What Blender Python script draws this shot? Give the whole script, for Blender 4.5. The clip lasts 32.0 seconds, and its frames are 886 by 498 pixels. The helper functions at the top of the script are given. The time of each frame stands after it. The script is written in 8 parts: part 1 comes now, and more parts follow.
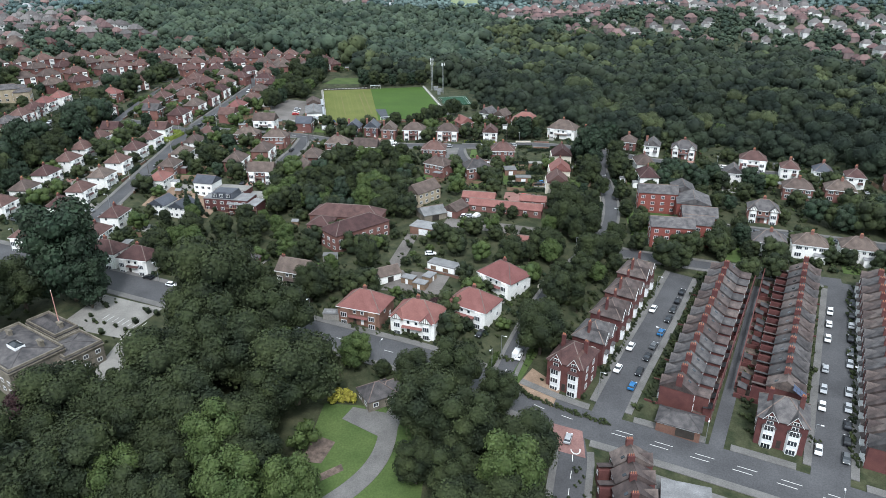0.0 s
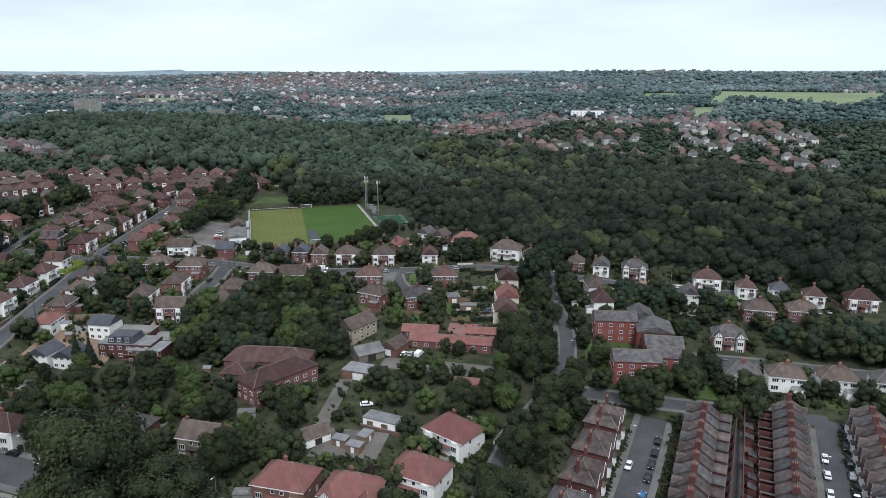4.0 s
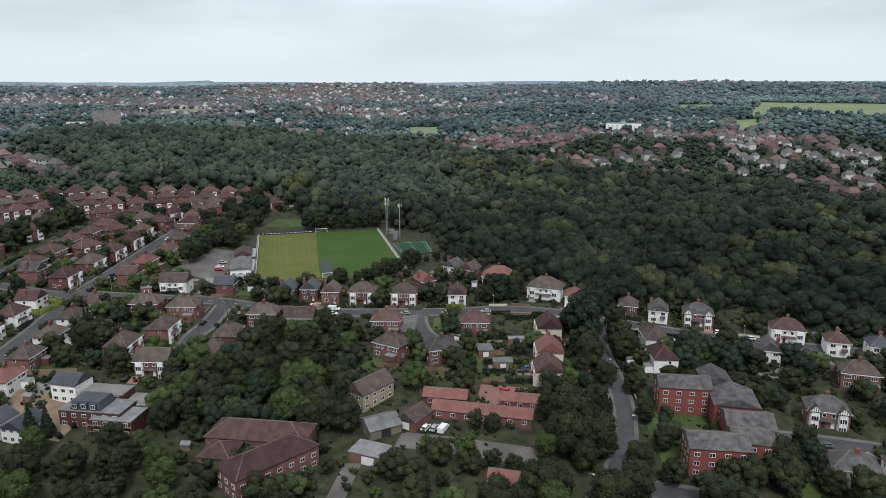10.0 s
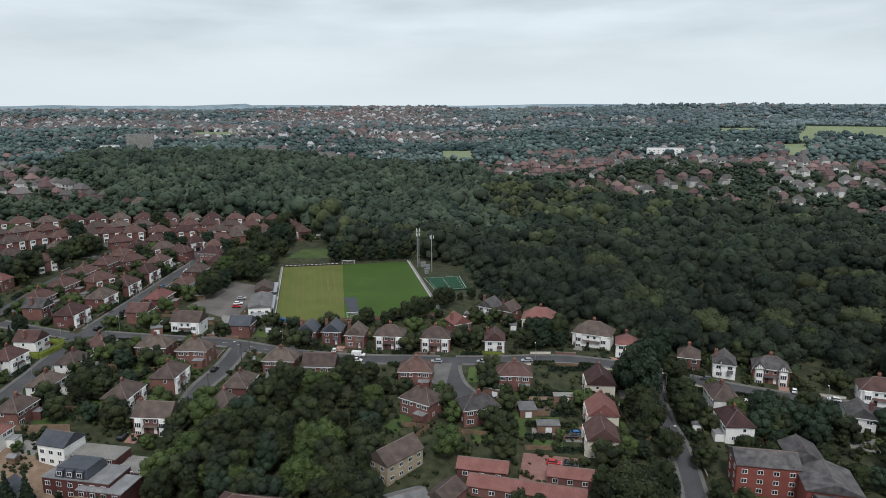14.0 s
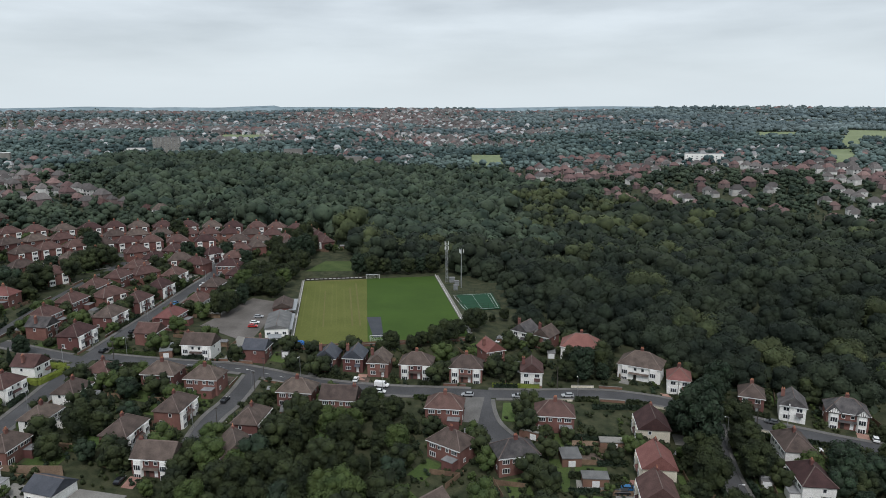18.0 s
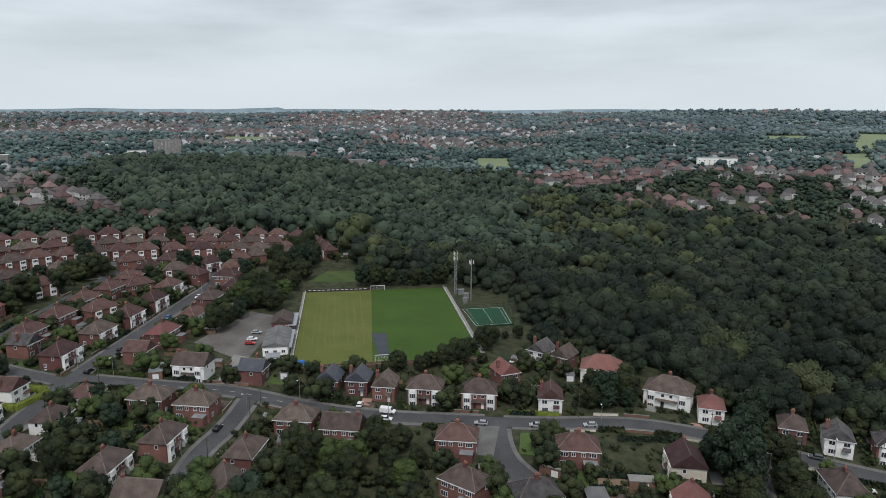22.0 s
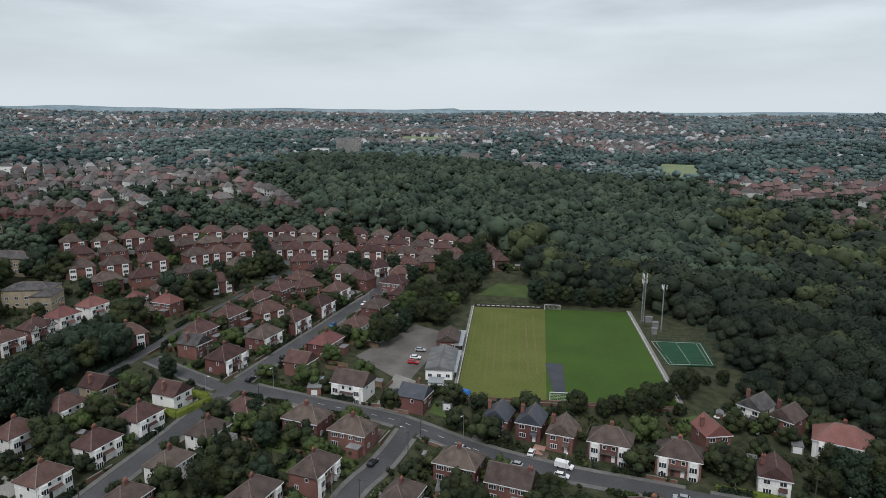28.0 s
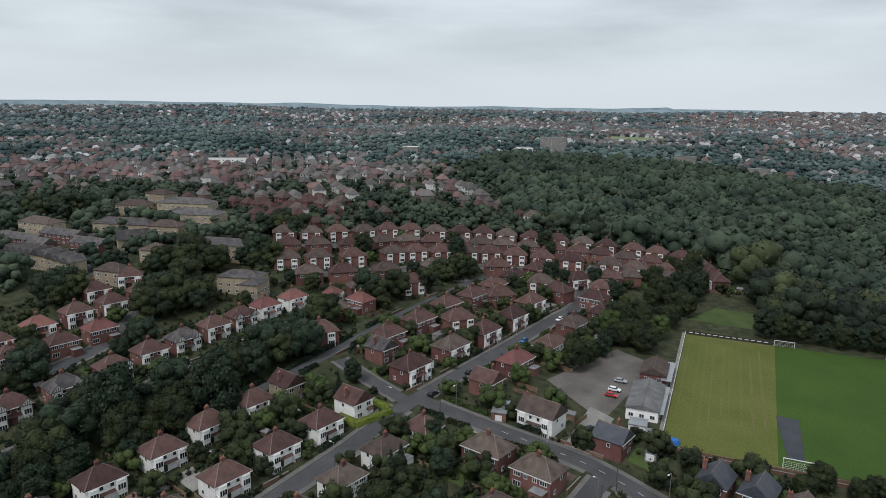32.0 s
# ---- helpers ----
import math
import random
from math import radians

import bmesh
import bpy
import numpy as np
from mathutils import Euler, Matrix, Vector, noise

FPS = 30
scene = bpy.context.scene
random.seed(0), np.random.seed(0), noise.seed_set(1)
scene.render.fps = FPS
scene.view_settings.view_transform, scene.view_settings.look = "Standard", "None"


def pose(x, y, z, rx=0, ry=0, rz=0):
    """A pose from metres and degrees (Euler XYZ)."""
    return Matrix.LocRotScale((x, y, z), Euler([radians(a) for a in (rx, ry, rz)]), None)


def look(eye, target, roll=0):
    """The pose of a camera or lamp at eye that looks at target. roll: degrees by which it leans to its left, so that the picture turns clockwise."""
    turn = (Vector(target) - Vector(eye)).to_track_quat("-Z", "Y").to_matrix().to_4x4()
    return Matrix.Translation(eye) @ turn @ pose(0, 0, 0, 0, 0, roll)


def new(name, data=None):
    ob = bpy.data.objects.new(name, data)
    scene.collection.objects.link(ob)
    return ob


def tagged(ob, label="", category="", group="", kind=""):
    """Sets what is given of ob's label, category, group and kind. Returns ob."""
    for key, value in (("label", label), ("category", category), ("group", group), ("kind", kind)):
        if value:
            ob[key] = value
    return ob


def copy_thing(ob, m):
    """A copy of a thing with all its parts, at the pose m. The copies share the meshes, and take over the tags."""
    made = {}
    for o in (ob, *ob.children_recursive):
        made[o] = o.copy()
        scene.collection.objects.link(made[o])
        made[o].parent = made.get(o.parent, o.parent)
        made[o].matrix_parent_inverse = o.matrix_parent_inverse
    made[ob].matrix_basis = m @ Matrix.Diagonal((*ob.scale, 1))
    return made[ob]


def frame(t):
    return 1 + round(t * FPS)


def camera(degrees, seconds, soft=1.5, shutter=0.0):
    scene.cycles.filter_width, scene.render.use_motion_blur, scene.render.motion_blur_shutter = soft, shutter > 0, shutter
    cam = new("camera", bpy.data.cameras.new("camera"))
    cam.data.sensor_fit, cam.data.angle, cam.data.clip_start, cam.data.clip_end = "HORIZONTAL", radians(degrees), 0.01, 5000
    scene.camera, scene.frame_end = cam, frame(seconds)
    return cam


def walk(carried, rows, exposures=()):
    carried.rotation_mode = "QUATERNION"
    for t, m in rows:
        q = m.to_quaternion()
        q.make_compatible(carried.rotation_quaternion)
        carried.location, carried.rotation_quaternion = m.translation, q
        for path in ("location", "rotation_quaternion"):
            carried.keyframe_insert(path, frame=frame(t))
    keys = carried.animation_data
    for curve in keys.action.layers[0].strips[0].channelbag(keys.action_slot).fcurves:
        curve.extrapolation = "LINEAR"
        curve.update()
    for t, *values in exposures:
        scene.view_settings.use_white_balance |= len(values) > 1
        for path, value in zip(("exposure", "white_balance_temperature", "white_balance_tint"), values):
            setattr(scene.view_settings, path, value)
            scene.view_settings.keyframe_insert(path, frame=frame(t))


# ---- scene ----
cam = camera(66.7, 32.0, soft=0.6)
PATH = [
    (0, (2.29, -48.50, 90.97), (-6.13, 42.59, 50.58), -0.24),
    (0.5, (2.05, -44.57, 91.05), (-1.41, 46.84, 50.64), -0.16),
    (1, (1.34, -40.46, 91.23), (2.55, 51.52, 52.00), -0.03),
    (1.5, (1.03, -36.44, 91.00), (2.12, 56.63, 54.43), 0.02),
    (2, (0.80, -32.37, 90.76), (1.78, 61.70, 56.85), -0.00),
    (2.5, (0.86, -27.96, 90.48), (1.63, 67.04, 59.26), -0.05),
    (3, (0.58, -24.13, 90.48), (1.24, 71.71, 61.92), -0.06),
    (3.5, (0.37, -20.03, 90.38), (0.90, 76.37, 63.81), -0.09),
    (5.5, (-0.04, -3.88, 90.65), (0.08, 93.05, 66.09), -0.09),
    (6, (0.00, 0.00, 90.71), (0.00, 96.96, 66.24), -0.11),
    (6.5, (-0.09, 3.92, 90.73), (-0.21, 100.90, 66.35), -0.15),
    (7, (-0.33, 7.99, 90.46), (-0.54, 105.01, 66.23), -0.17),
    (7.5, (-0.53, 11.68, 90.69), (-0.81, 108.71, 66.51), -0.15),
    (8, (-0.82, 15.87, 90.85), (-3.14, 112.87, 66.65), -0.14),
    (8.5, (-1.07, 20.07, 90.81), (-3.46, 117.07, 66.64), -0.16),
    (9, (-1.38, 23.83, 90.88), (-3.99, 120.83, 66.73), -0.15),
    (9.5, (-1.48, 27.42, 90.84), (-4.49, 124.44, 66.77), -0.21),
    (10, (-1.39, 30.58, 91.04), (-4.75, 127.60, 67.04), -0.17),
    (10.5, (-1.63, 34.35, 91.18), (-5.53, 131.34, 67.14), -0.20),
    (11, (-1.95, 37.86, 91.14), (-6.46, 134.84, 67.16), -0.16),
    (11.5, (-2.46, 41.63, 90.98), (-8.05, 138.56, 67.04), -0.16),
    (12, (-2.88, 45.35, 90.98), (-10.38, 142.14, 66.97), -0.14),
    (12.5, (-3.20, 48.90, 91.16), (-10.78, 145.92, 68.13), -0.14),
    (13, (-3.67, 52.51, 91.35), (-11.30, 149.90, 69.99), -0.10),
    (13.5, (-4.03, 56.08, 91.48), (-11.73, 153.59, 70.66), -0.17),
    (14, (-4.43, 59.41, 91.41), (-12.48, 156.88, 70.59), -0.21),
    (14.5, (-4.97, 62.98, 91.32), (-13.05, 160.46, 70.52), -0.18),
    (16.5, (-7.10, 75.01, 91.54), (-18.30, 172.21, 70.87), -0.10),
    (17, (-7.37, 78.20, 91.74), (-19.26, 175.34, 71.19), -0.11),
    (17.5, (-8.11, 80.88, 92.97), (-19.99, 178.01, 72.36), -0.07),
    (18, (-8.75, 83.66, 93.24), (-20.67, 180.79, 72.69), -0.10),
    (18.5, (-9.44, 85.99, 93.38), (-21.38, 183.13, 72.85), -0.10),
    (19, (-9.87, 88.40, 93.33), (-21.91, 185.55, 72.88), -0.12),
    (19.5, (-10.54, 90.57, 93.25), (-22.61, 187.73, 72.90), -0.02),
    (20, (-11.15, 92.90, 93.37), (-23.29, 190.06, 73.03), -0.06),
    (20.5, (-11.58, 95.32, 93.30), (-23.84, 192.47, 72.99), -0.04),
    (21, (-12.42, 97.16, 93.59), (-24.69, 194.30, 73.29), -0.02),
    (21.5, (-13.20, 99.69, 93.68), (-25.53, 196.83, 73.38), 0.03),
    (22, (-13.76, 102.16, 93.59), (-26.21, 199.30, 73.36), 0.07),
    (22.5, (-14.81, 104.54, 93.53), (-27.29, 201.68, 73.35), 0.09),
    (23, (-16.16, 107.35, 93.74), (-32.36, 203.93, 73.48), 0.14),
    (23.5, (-17.01, 110.19, 93.49), (-37.05, 206.04, 73.23), 0.21),
    (24, (-17.94, 112.49, 93.59), (-39.03, 208.12, 73.31), 0.15),
    (24.5, (-18.80, 114.81, 93.54), (-40.40, 210.33, 73.30), 0.14),
    (25, (-19.84, 117.34, 93.55), (-41.89, 212.75, 73.26), 0.15),
    (25.5, (-20.87, 119.75, 93.53), (-43.66, 214.99, 73.27), 0.20),
    (27.5, (-25.28, 130.01, 92.94), (-57.08, 222.66, 72.82), 0.35),
    (28, (-26.76, 132.55, 93.00), (-62.78, 223.63, 72.86), 0.45),
    (28.5, (-28.02, 135.30, 92.85), (-69.27, 224.14, 72.70), 0.44),
    (29, (-28.87, 137.97, 92.76), (-72.97, 225.43, 72.63), 0.44),
    (29.5, (-30.29, 140.86, 92.67), (-77.06, 226.91, 72.52), 0.43),
    (30, (-31.90, 143.66, 92.65), (-81.83, 227.91, 72.41), 0.47),
    (30.5, (-33.61, 146.23, 92.50), (-86.57, 228.58, 72.17), 0.51),
    (31, (-35.20, 148.65, 92.76), (-90.98, 229.10, 72.38), 0.57),
    (31.5, (-37.29, 150.56, 92.35), (-95.77, 229.08, 71.96), 0.68),
    (32, (-39.07, 153.14, 92.73), (-100.11, 229.61, 72.09), 0.79),
]

EXPOSURES = [(0, 1.10, 5780, 11.5), (1, 1.10, 5750, 11.5), (2, 1.05, 5720, 12), (3, 0.70, 5740, 12), (5.5, 0.42, 5950, 13), (7, 0.36, 6000, 13), (13, 0.20, 6060, 13.5), (19, 0.11, 6080, 14), (32, 0.04, 6080, 14)]
walk(cam, [(t, look(eye, target, roll)) for t, eye, target, roll in PATH], EXPOSURES)

# ---- sky and sun: a bright overcast afternoon ----
world = bpy.data.worlds.new("overcast_sky")
scene.world = world
world.use_nodes = True
wn, wl = world.node_tree.nodes, world.node_tree.links
wn.clear()
sky = wn.new("ShaderNodeTexSky")
sky.sky_type = "NISHITA"
sky.sun_disc = False
sky.sun_elevation, sky.sun_rotation = radians(54), radians(174)
sky.air_density, sky.dust_density = 1.0, 3.0
coord = wn.new("ShaderNodeTexCoord")
split = wn.new("ShaderNodeSeparateXYZ")
wl.new(coord.outputs["Generated"], split.inputs[0])
squash = wn.new("ShaderNodeMapping")
squash.inputs["Scale"].default_value = (1.0, 1.0, 5.5)
wl.new(coord.outputs["Generated"], squash.inputs[0])
cloud = wn.new("ShaderNodeTexNoise")
cloud.inputs["Scale"].default_value, cloud.inputs["Detail"].default_value = 2.6, 7
cloud.inputs["Roughness"].default_value = 0.5
wl.new(squash.outputs[0], cloud.inputs["Vector"])
grade = wn.new("ShaderNodeValToRGB")
grade.color_ramp.elements[0].position, grade.color_ramp.elements[0].color = 0.34, (0.437, 0.478, 0.472, 1)
grade.color_ramp.elements[1].position, grade.color_ramp.elements[1].color = 0.62, (0.667, 0.717, 0.699, 1)
wl.new(cloud.outputs["Fac"], grade.inputs[0])
low = wn.new("ShaderNodeMapRange")
low.inputs["From Min"].default_value, low.inputs["From Max"].default_value = 0.0, 0.14
wl.new(split.outputs["Z"], low.inputs["Value"])
veil = wn.new("ShaderNodeMix")
veil.data_type = "RGBA"
wl.new(low.outputs[0], veil.inputs["Factor"])
veil.inputs["A"].default_value = (0.658, 0.716, 0.696, 1)
wl.new(grade.outputs[0], veil.inputs["B"])
bg_sky, bg_cloud, both, out = (wn.new("ShaderNodeBackground"), wn.new("ShaderNodeBackground"),
                               wn.new("ShaderNodeAddShader"), wn.new("ShaderNodeOutputWorld"))
bg_sky.inputs["Strength"].default_value = 0.012
bg_cloud.inputs["Strength"].default_value = 0.98
wl.new(sky.outputs[0], bg_sky.inputs["Color"])
wl.new(veil.outputs["Result"], bg_cloud.inputs["Color"])
wl.new(bg_sky.outputs[0], both.inputs[0])
wl.new(bg_cloud.outputs[0], both.inputs[1])
wl.new(both.outputs[0], out.inputs["Surface"])

sun = new("sun", bpy.data.lights.new("sun", "SUN"))
sun.data.energy, sun.data.angle, sun.data.color = 1.55, radians(14), (1.0, 0.96, 0.9)
sun.matrix_world = look((0, 0, 300), (-23, 216, 0))


# ---- materials ----
def material(name, a, b, scale=0.5, fine=6.0, rough=0.85, bump=0.25, rand=0.12, metal=0.0, courses=0.0, island=0.0, dist=0.05, span=0.2):
    m = bpy.data.materials.new(name)
    m.use_nodes = True
    n, l = m.node_tree.nodes, m.node_tree.links
    bsdf = n["Principled BSDF"]
    bsdf.inputs["Roughness"].default_value, bsdf.inputs["Metallic"].default_value = rough, metal
    bsdf.inputs["Specular IOR Level"].default_value = 0.3
    at = n.new("ShaderNodeTexCoord")
    big, small = n.new("ShaderNodeTexNoise"), n.new("ShaderNodeTexNoise")
    for node, s in ((big, scale), (small, fine)):
        node.inputs["Scale"].default_value, node.inputs["Detail"].default_value = s, 4
        l.new(at.outputs["Object"], node.inputs["Vector"])
    ramp = n.new("ShaderNodeMapRange")
    ramp.inputs["From Min"].default_value, ramp.inputs["From Max"].default_value = 0.5 - span, 0.5 + span
    l.new(big.outputs["Fac"], ramp.inputs["Value"])
    mix = n.new("ShaderNodeMix")
    mix.data_type = "RGBA"
    mix.inputs["A"].default_value, mix.inputs["B"].default_value = (*a, 1), (*b, 1)
    l.new(ramp.outputs[0], mix.inputs["Factor"])
    val = n.new("ShaderNodeMapRange")
    val.inputs["To Min"].default_value, val.inputs["To Max"].default_value = 0.55, 1.45
    l.new(small.outputs["Fac"], val.inputs["Value"])
    hsv = n.new("ShaderNodeHueSaturation")
    l.new(mix.outputs["Result"], hsv.inputs["Color"])
    value = val.outputs[0]
    source = None
    if island:
        geo = n.new("ShaderNodeNewGeometry")
        source, amount = geo.outputs["Random Per Island"], island
    elif rand:
        info = n.new("ShaderNodeObjectInfo")
        source, amount = info.outputs["Random"], rand
    if source:
        vary = n.new("ShaderNodeMapRange")
        vary.inputs["To Min"].default_value, vary.inputs["To Max"].default_value = 1 - amount, 1 + amount
        l.new(source, vary.inputs["Value"])
        times = n.new("ShaderNodeMath")
        times.operation = "MULTIPLY"
        l.new(value, times.inputs[0])
        l.new(vary.outputs[0], times.inputs[1])
        value = times.outputs[0]
        tint = n.new("ShaderNodeMapRange")
        tint.inputs["To Min"].default_value, tint.inputs["To Max"].default_value = 0.5 - amount * 0.035, 0.5 + amount * 0.035
        l.new(source, tint.inputs["Value"])
        l.new(tint.outputs[0], hsv.inputs["Hue"])
    l.new(value, hsv.inputs["Value"])
    l.new(hsv.outputs[0], bsdf.inputs["Base Color"])
    height = small.outputs["Fac"]
    if courses:
        wave = n.new("ShaderNodeTexWave")
        wave.bands_direction, wave.wave_profile = "Z", "SAW"
        wave.inputs["Scale"].default_value = courses
        wave.inputs["Distortion"].default_value = 0.4
        l.new(at.outputs["Object"], wave.inputs["Vector"])
        add = n.new("ShaderNodeMath")
        l.new(wave.outputs["Fac"], add.inputs[0])
        l.new(height, add.inputs[1])
        height = add.outputs[0]
    if bump:
        relief = n.new("ShaderNodeBump")
        relief.inputs["Strength"].default_value, relief.inputs["Distance"].default_value = bump, dist
        l.new(height, relief.inputs["Height"])
        l.new(relief.outputs[0], bsdf.inputs["Normal"])
    return m


BRICK = material("red_brick", (0.140, 0.064, 0.055), (0.198, 0.096, 0.082), 0.4, 9, 0.9, 0.3, 0.25, courses=2.0)
BRICK_DARK = material("dark_red_brick", (0.090, 0.036, 0.034), (0.135, 0.054, 0.048), 0.4, 9, 0.9, 0.3, 0.15, courses=2.0)
BRICK_BROWN = material("brown_brick", (0.16, 0.09, 0.065), (0.24, 0.14, 0.10), 0.4, 9, 0.9, 0.3, 0.2, courses=2.0)
FLAT_BRICK = material("flats_red_brick", (0.190, 0.055, 0.046), (0.235, 0.075, 0.062), 0.3, 9, 0.9, 0.25, 0.08, courses=2.0)
RENDER = material("white_render", (0.755, 0.745, 0.705), (0.865, 0.855, 0.815), 0.5, 5, 0.85, 0.1, 0.1)
CREAM = material("cream_render", (0.55, 0.506, 0.407), (0.682, 0.627, 0.517), 0.5, 5, 0.85, 0.1, 0.1)
STONE = material("weathered_sandstone", (0.12, 0.107, 0.086), (0.24, 0.21, 0.165), 0.5, 4, 0.95, 0.5, 0.1)
STONE_PALE = material("buff_stone_blocks", (0.28, 0.2352, 0.168), (0.4032, 0.336, 0.2352), 0.5, 4, 0.95, 0.4, 0.15)
ROOF_BROWN = material("brown_concrete_tiles", (0.060, 0.045, 0.039), (0.122, 0.092, 0.078), 0.45, 4, 0.85, 0.5, 0.3, courses=1.6)
ROOF_RED = material("rosemary_red_tiles", (0.060, 0.033, 0.030), (0.108, 0.060, 0.054), 0.45, 4, 0.85, 0.5, 0.36, courses=1.6)
ROOF_BRIGHT = material("bright_red_tiles", (0.160, 0.066, 0.058), (0.215, 0.096, 0.084), 0.35, 4, 0.8, 0.5, 0.15, courses=1.6)
ROOF_SLATE = material("grey_slates", (0.042, 0.040, 0.042), (0.118, 0.108, 0.105), 0.5, 5, 0.75, 0.5, 0.3, courses=2.0)
ROOF_TERRACE = material("old_brown_grey_slates", (0.045, 0.036, 0.034), (0.135, 0.104, 0.094), 0.5, 5, 0.7, 0.5, 0.34, courses=2.0)
ROOF_NEW = material("new_dark_slates", (0.045, 0.05, 0.062), (0.075, 0.08, 0.095), 0.4, 5, 0.55, 0.4, 0.1, courses=2.0)
RIDGE = material("mortared_ridge_tiles", (0.115, 0.085, 0.075), (0.20, 0.155, 0.135), 0.6, 5, 0.85, 0.3, 0.2)
FELT = material("grey_flat_felt", (0.16, 0.16, 0.16), (0.26, 0.26, 0.26), 0.3, 3, 0.9, 0.2, 0.15)
SHEET = material("corrugated_cement_sheet", (0.105, 0.105, 0.105), (0.19, 0.19, 0.185), 0.3, 4, 0.85, 0.3, 0.15)
WHITE = material("white_upvc", (0.72, 0.72, 0.71), (0.80, 0.80, 0.79), 0.7, 6, 0.45, 0.0, 0.05)
TIMBER = material("black_stained_timber", (0.03, 0.026, 0.022), (0.05, 0.042, 0.036), 1.0, 8, 0.8, 0.2, 0.1)
FENCE = material("weathered_fence_wood", (0.13, 0.085, 0.055), (0.22, 0.15, 0.10), 0.8, 7, 0.9, 0.3, 0.2)
POT = material("terracotta_pot", (0.36, 0.15, 0.085), (0.44, 0.21, 0.13), 1.0, 8, 0.85, 0.1, 0.15)
ASPHALT = material("worn_asphalt", (0.0562, 0.0562, 0.0586), (0.0867, 0.0867, 0.0893), 0.12, 2.5, 0.9, 0.15, 0.0)
ASPHALT_RED = material("red_surface_dressing", (0.17, 0.095, 0.085), (0.23, 0.13, 0.115), 0.3, 2.5, 0.9, 0.1, 0.0)
PAVING = material("concrete_pavement", (0.1087, 0.1053, 0.0992), (0.161, 0.1549, 0.1462), 0.25, 3, 0.9, 0.15, 0.0)
CONCRETE = material("stained_concrete", (0.188, 0.180, 0.164), (0.268, 0.258, 0.234), 0.2, 3, 0.9, 0.15, 0.1)
GRAVEL = material("grey_gravel", (0.100, 0.090, 0.081), (0.162, 0.148, 0.136), 0.12, 2.5, 0.95, 0.3, 0.0)
YARD = material("dark_stained_yard", (0.060, 0.046, 0.038), (0.165, 0.125, 0.100), 0.7, 4, 0.95, 0.3, 0.0)
EARTH = material("bare_earth", (0.18, 0.125, 0.085), (0.28, 0.20, 0.14), 0.3, 3, 0.95, 0.4, 0.0)
PAINT = material("road_paint", (0.52, 0.52, 0.50), (0.66, 0.66, 0.63), 1.5, 8, 0.7, 0.0, 0.0)
DRIVE = material("brick_paved_drive", (0.24, 0.13, 0.105), (0.31, 0.18, 0.15), 0.5, 6, 0.9, 0.2, 0.3)
GRASS = material("rough_garden_ground", (0.0170, 0.026, 0.0100), (0.064, 0.066, 0.034), 0.3, 2.2, 0.95, 0.5, 0.0, dist=0.2)
LAWN = material("mown_lawn", (0.0478, 0.0791, 0.0202), (0.0782, 0.1122, 0.0331), 0.15, 2.0, 0.95, 0.2, 0.15)
PITCH_DRY = material("dry_mown_pitch", (0.088, 0.104, 0.020), (0.118, 0.128, 0.030), 0.06, 1.5, 0.95, 0.15, 0.0)
PITCH_WET = material("fresh_green_pitch", (0.036, 0.072, 0.008), (0.048, 0.092, 0.011), 0.06, 1.5, 0.95, 0.15, 0.0)
TURF = material("green_artificial_turf", (0.013, 0.052, 0.026), (0.019, 0.070, 0.037), 0.2, 4, 0.95, 0.05, 0.0)
LEAF = material("broadleaf_foliage", (0.0110, 0.0178, 0.0070), (0.0420, 0.0540, 0.0178), 0.16, 1.5, 0.8, 0.4, 0.3, island=0.18, dist=0.3, span=0.15)
LEAF_LIGHT = material("light_green_foliage", (0.0340, 0.0560, 0.0150), (0.0700, 0.0960, 0.0260), 0.2, 1.5, 0.75, 0.4, 0.3, island=0.15, dist=0.3)
LEAF_DARK = material("dark_evergreen_foliage", (0.012, 0.024, 0.013), (0.028, 0.044, 0.022), 0.3, 2.0, 0.75, 0.4, 0.3, island=0.4, dist=0.3)
LEAF_PURPLE = material("copper_beech_foliage", (0.022, 0.010, 0.012), (0.045, 0.022, 0.022), 0.3, 2.0, 0.75, 0.4, 0.2, island=0.4, dist=0.3)
LEAF_LIME = material("lime_hedge_foliage", (0.115, 0.150, 0.020), (0.17, 0.205, 0.034), 0.4, 3.0, 0.75, 0.4, 0.2, island=0.2, dist=0.2)
LEAF_GOLD = material("golden_shrub_foliage", (0.20, 0.19, 0.025), (0.34, 0.30, 0.05), 0.4, 3.0, 0.75, 0.4, 0.2, island=0.3, dist=0.2)
WOODS_LEAF = material("woodland_canopy", (0.0092, 0.0165, 0.0104), (0.0335, 0.0455, 0.0245), 0.06, 0.9, 0.85, 0.6, 0.0, island=0.22, dist=0.5, span=0.13)
OLIVE_LEAF = material("olive_woodland_canopy", (0.0280, 0.0380, 0.0160), (0.0780, 0.0930, 0.0390), 0.09, 0.9, 0.85, 0.6, 0.0, island=0.22, dist=0.5, span=0.15)
# a paler stand of trees, with some distance haze mixed into its colour
HAZY_SLOPE_LEAF = material("hazy_pale_slope_canopy", (0.020, 0.034, 0.023), (0.060, 0.082, 0.050), 0.05, 0.7, 0.85, 0.6, 0.0, island=0.22, dist=0.5, span=0.13)
# leaf colours with the blue of distant haze mixed in, more for the farthest
FAR_HAZE_LEAF = material("hazy_distant_canopy", (0.034, 0.060, 0.062), (0.110, 0.152, 0.138), 0.007, 0.3, 0.85, 0.3, 0.0, island=0.4, dist=0.4, span=0.14)
FARTHEST_HAZE_LEAF = material("hazy_farthest_canopy", (0.066, 0.096, 0.104), (0.142, 0.182, 0.180), 0.004, 0.2, 0.9, 0.3, 0.0, island=0.35, dist=0.4, span=0.14)
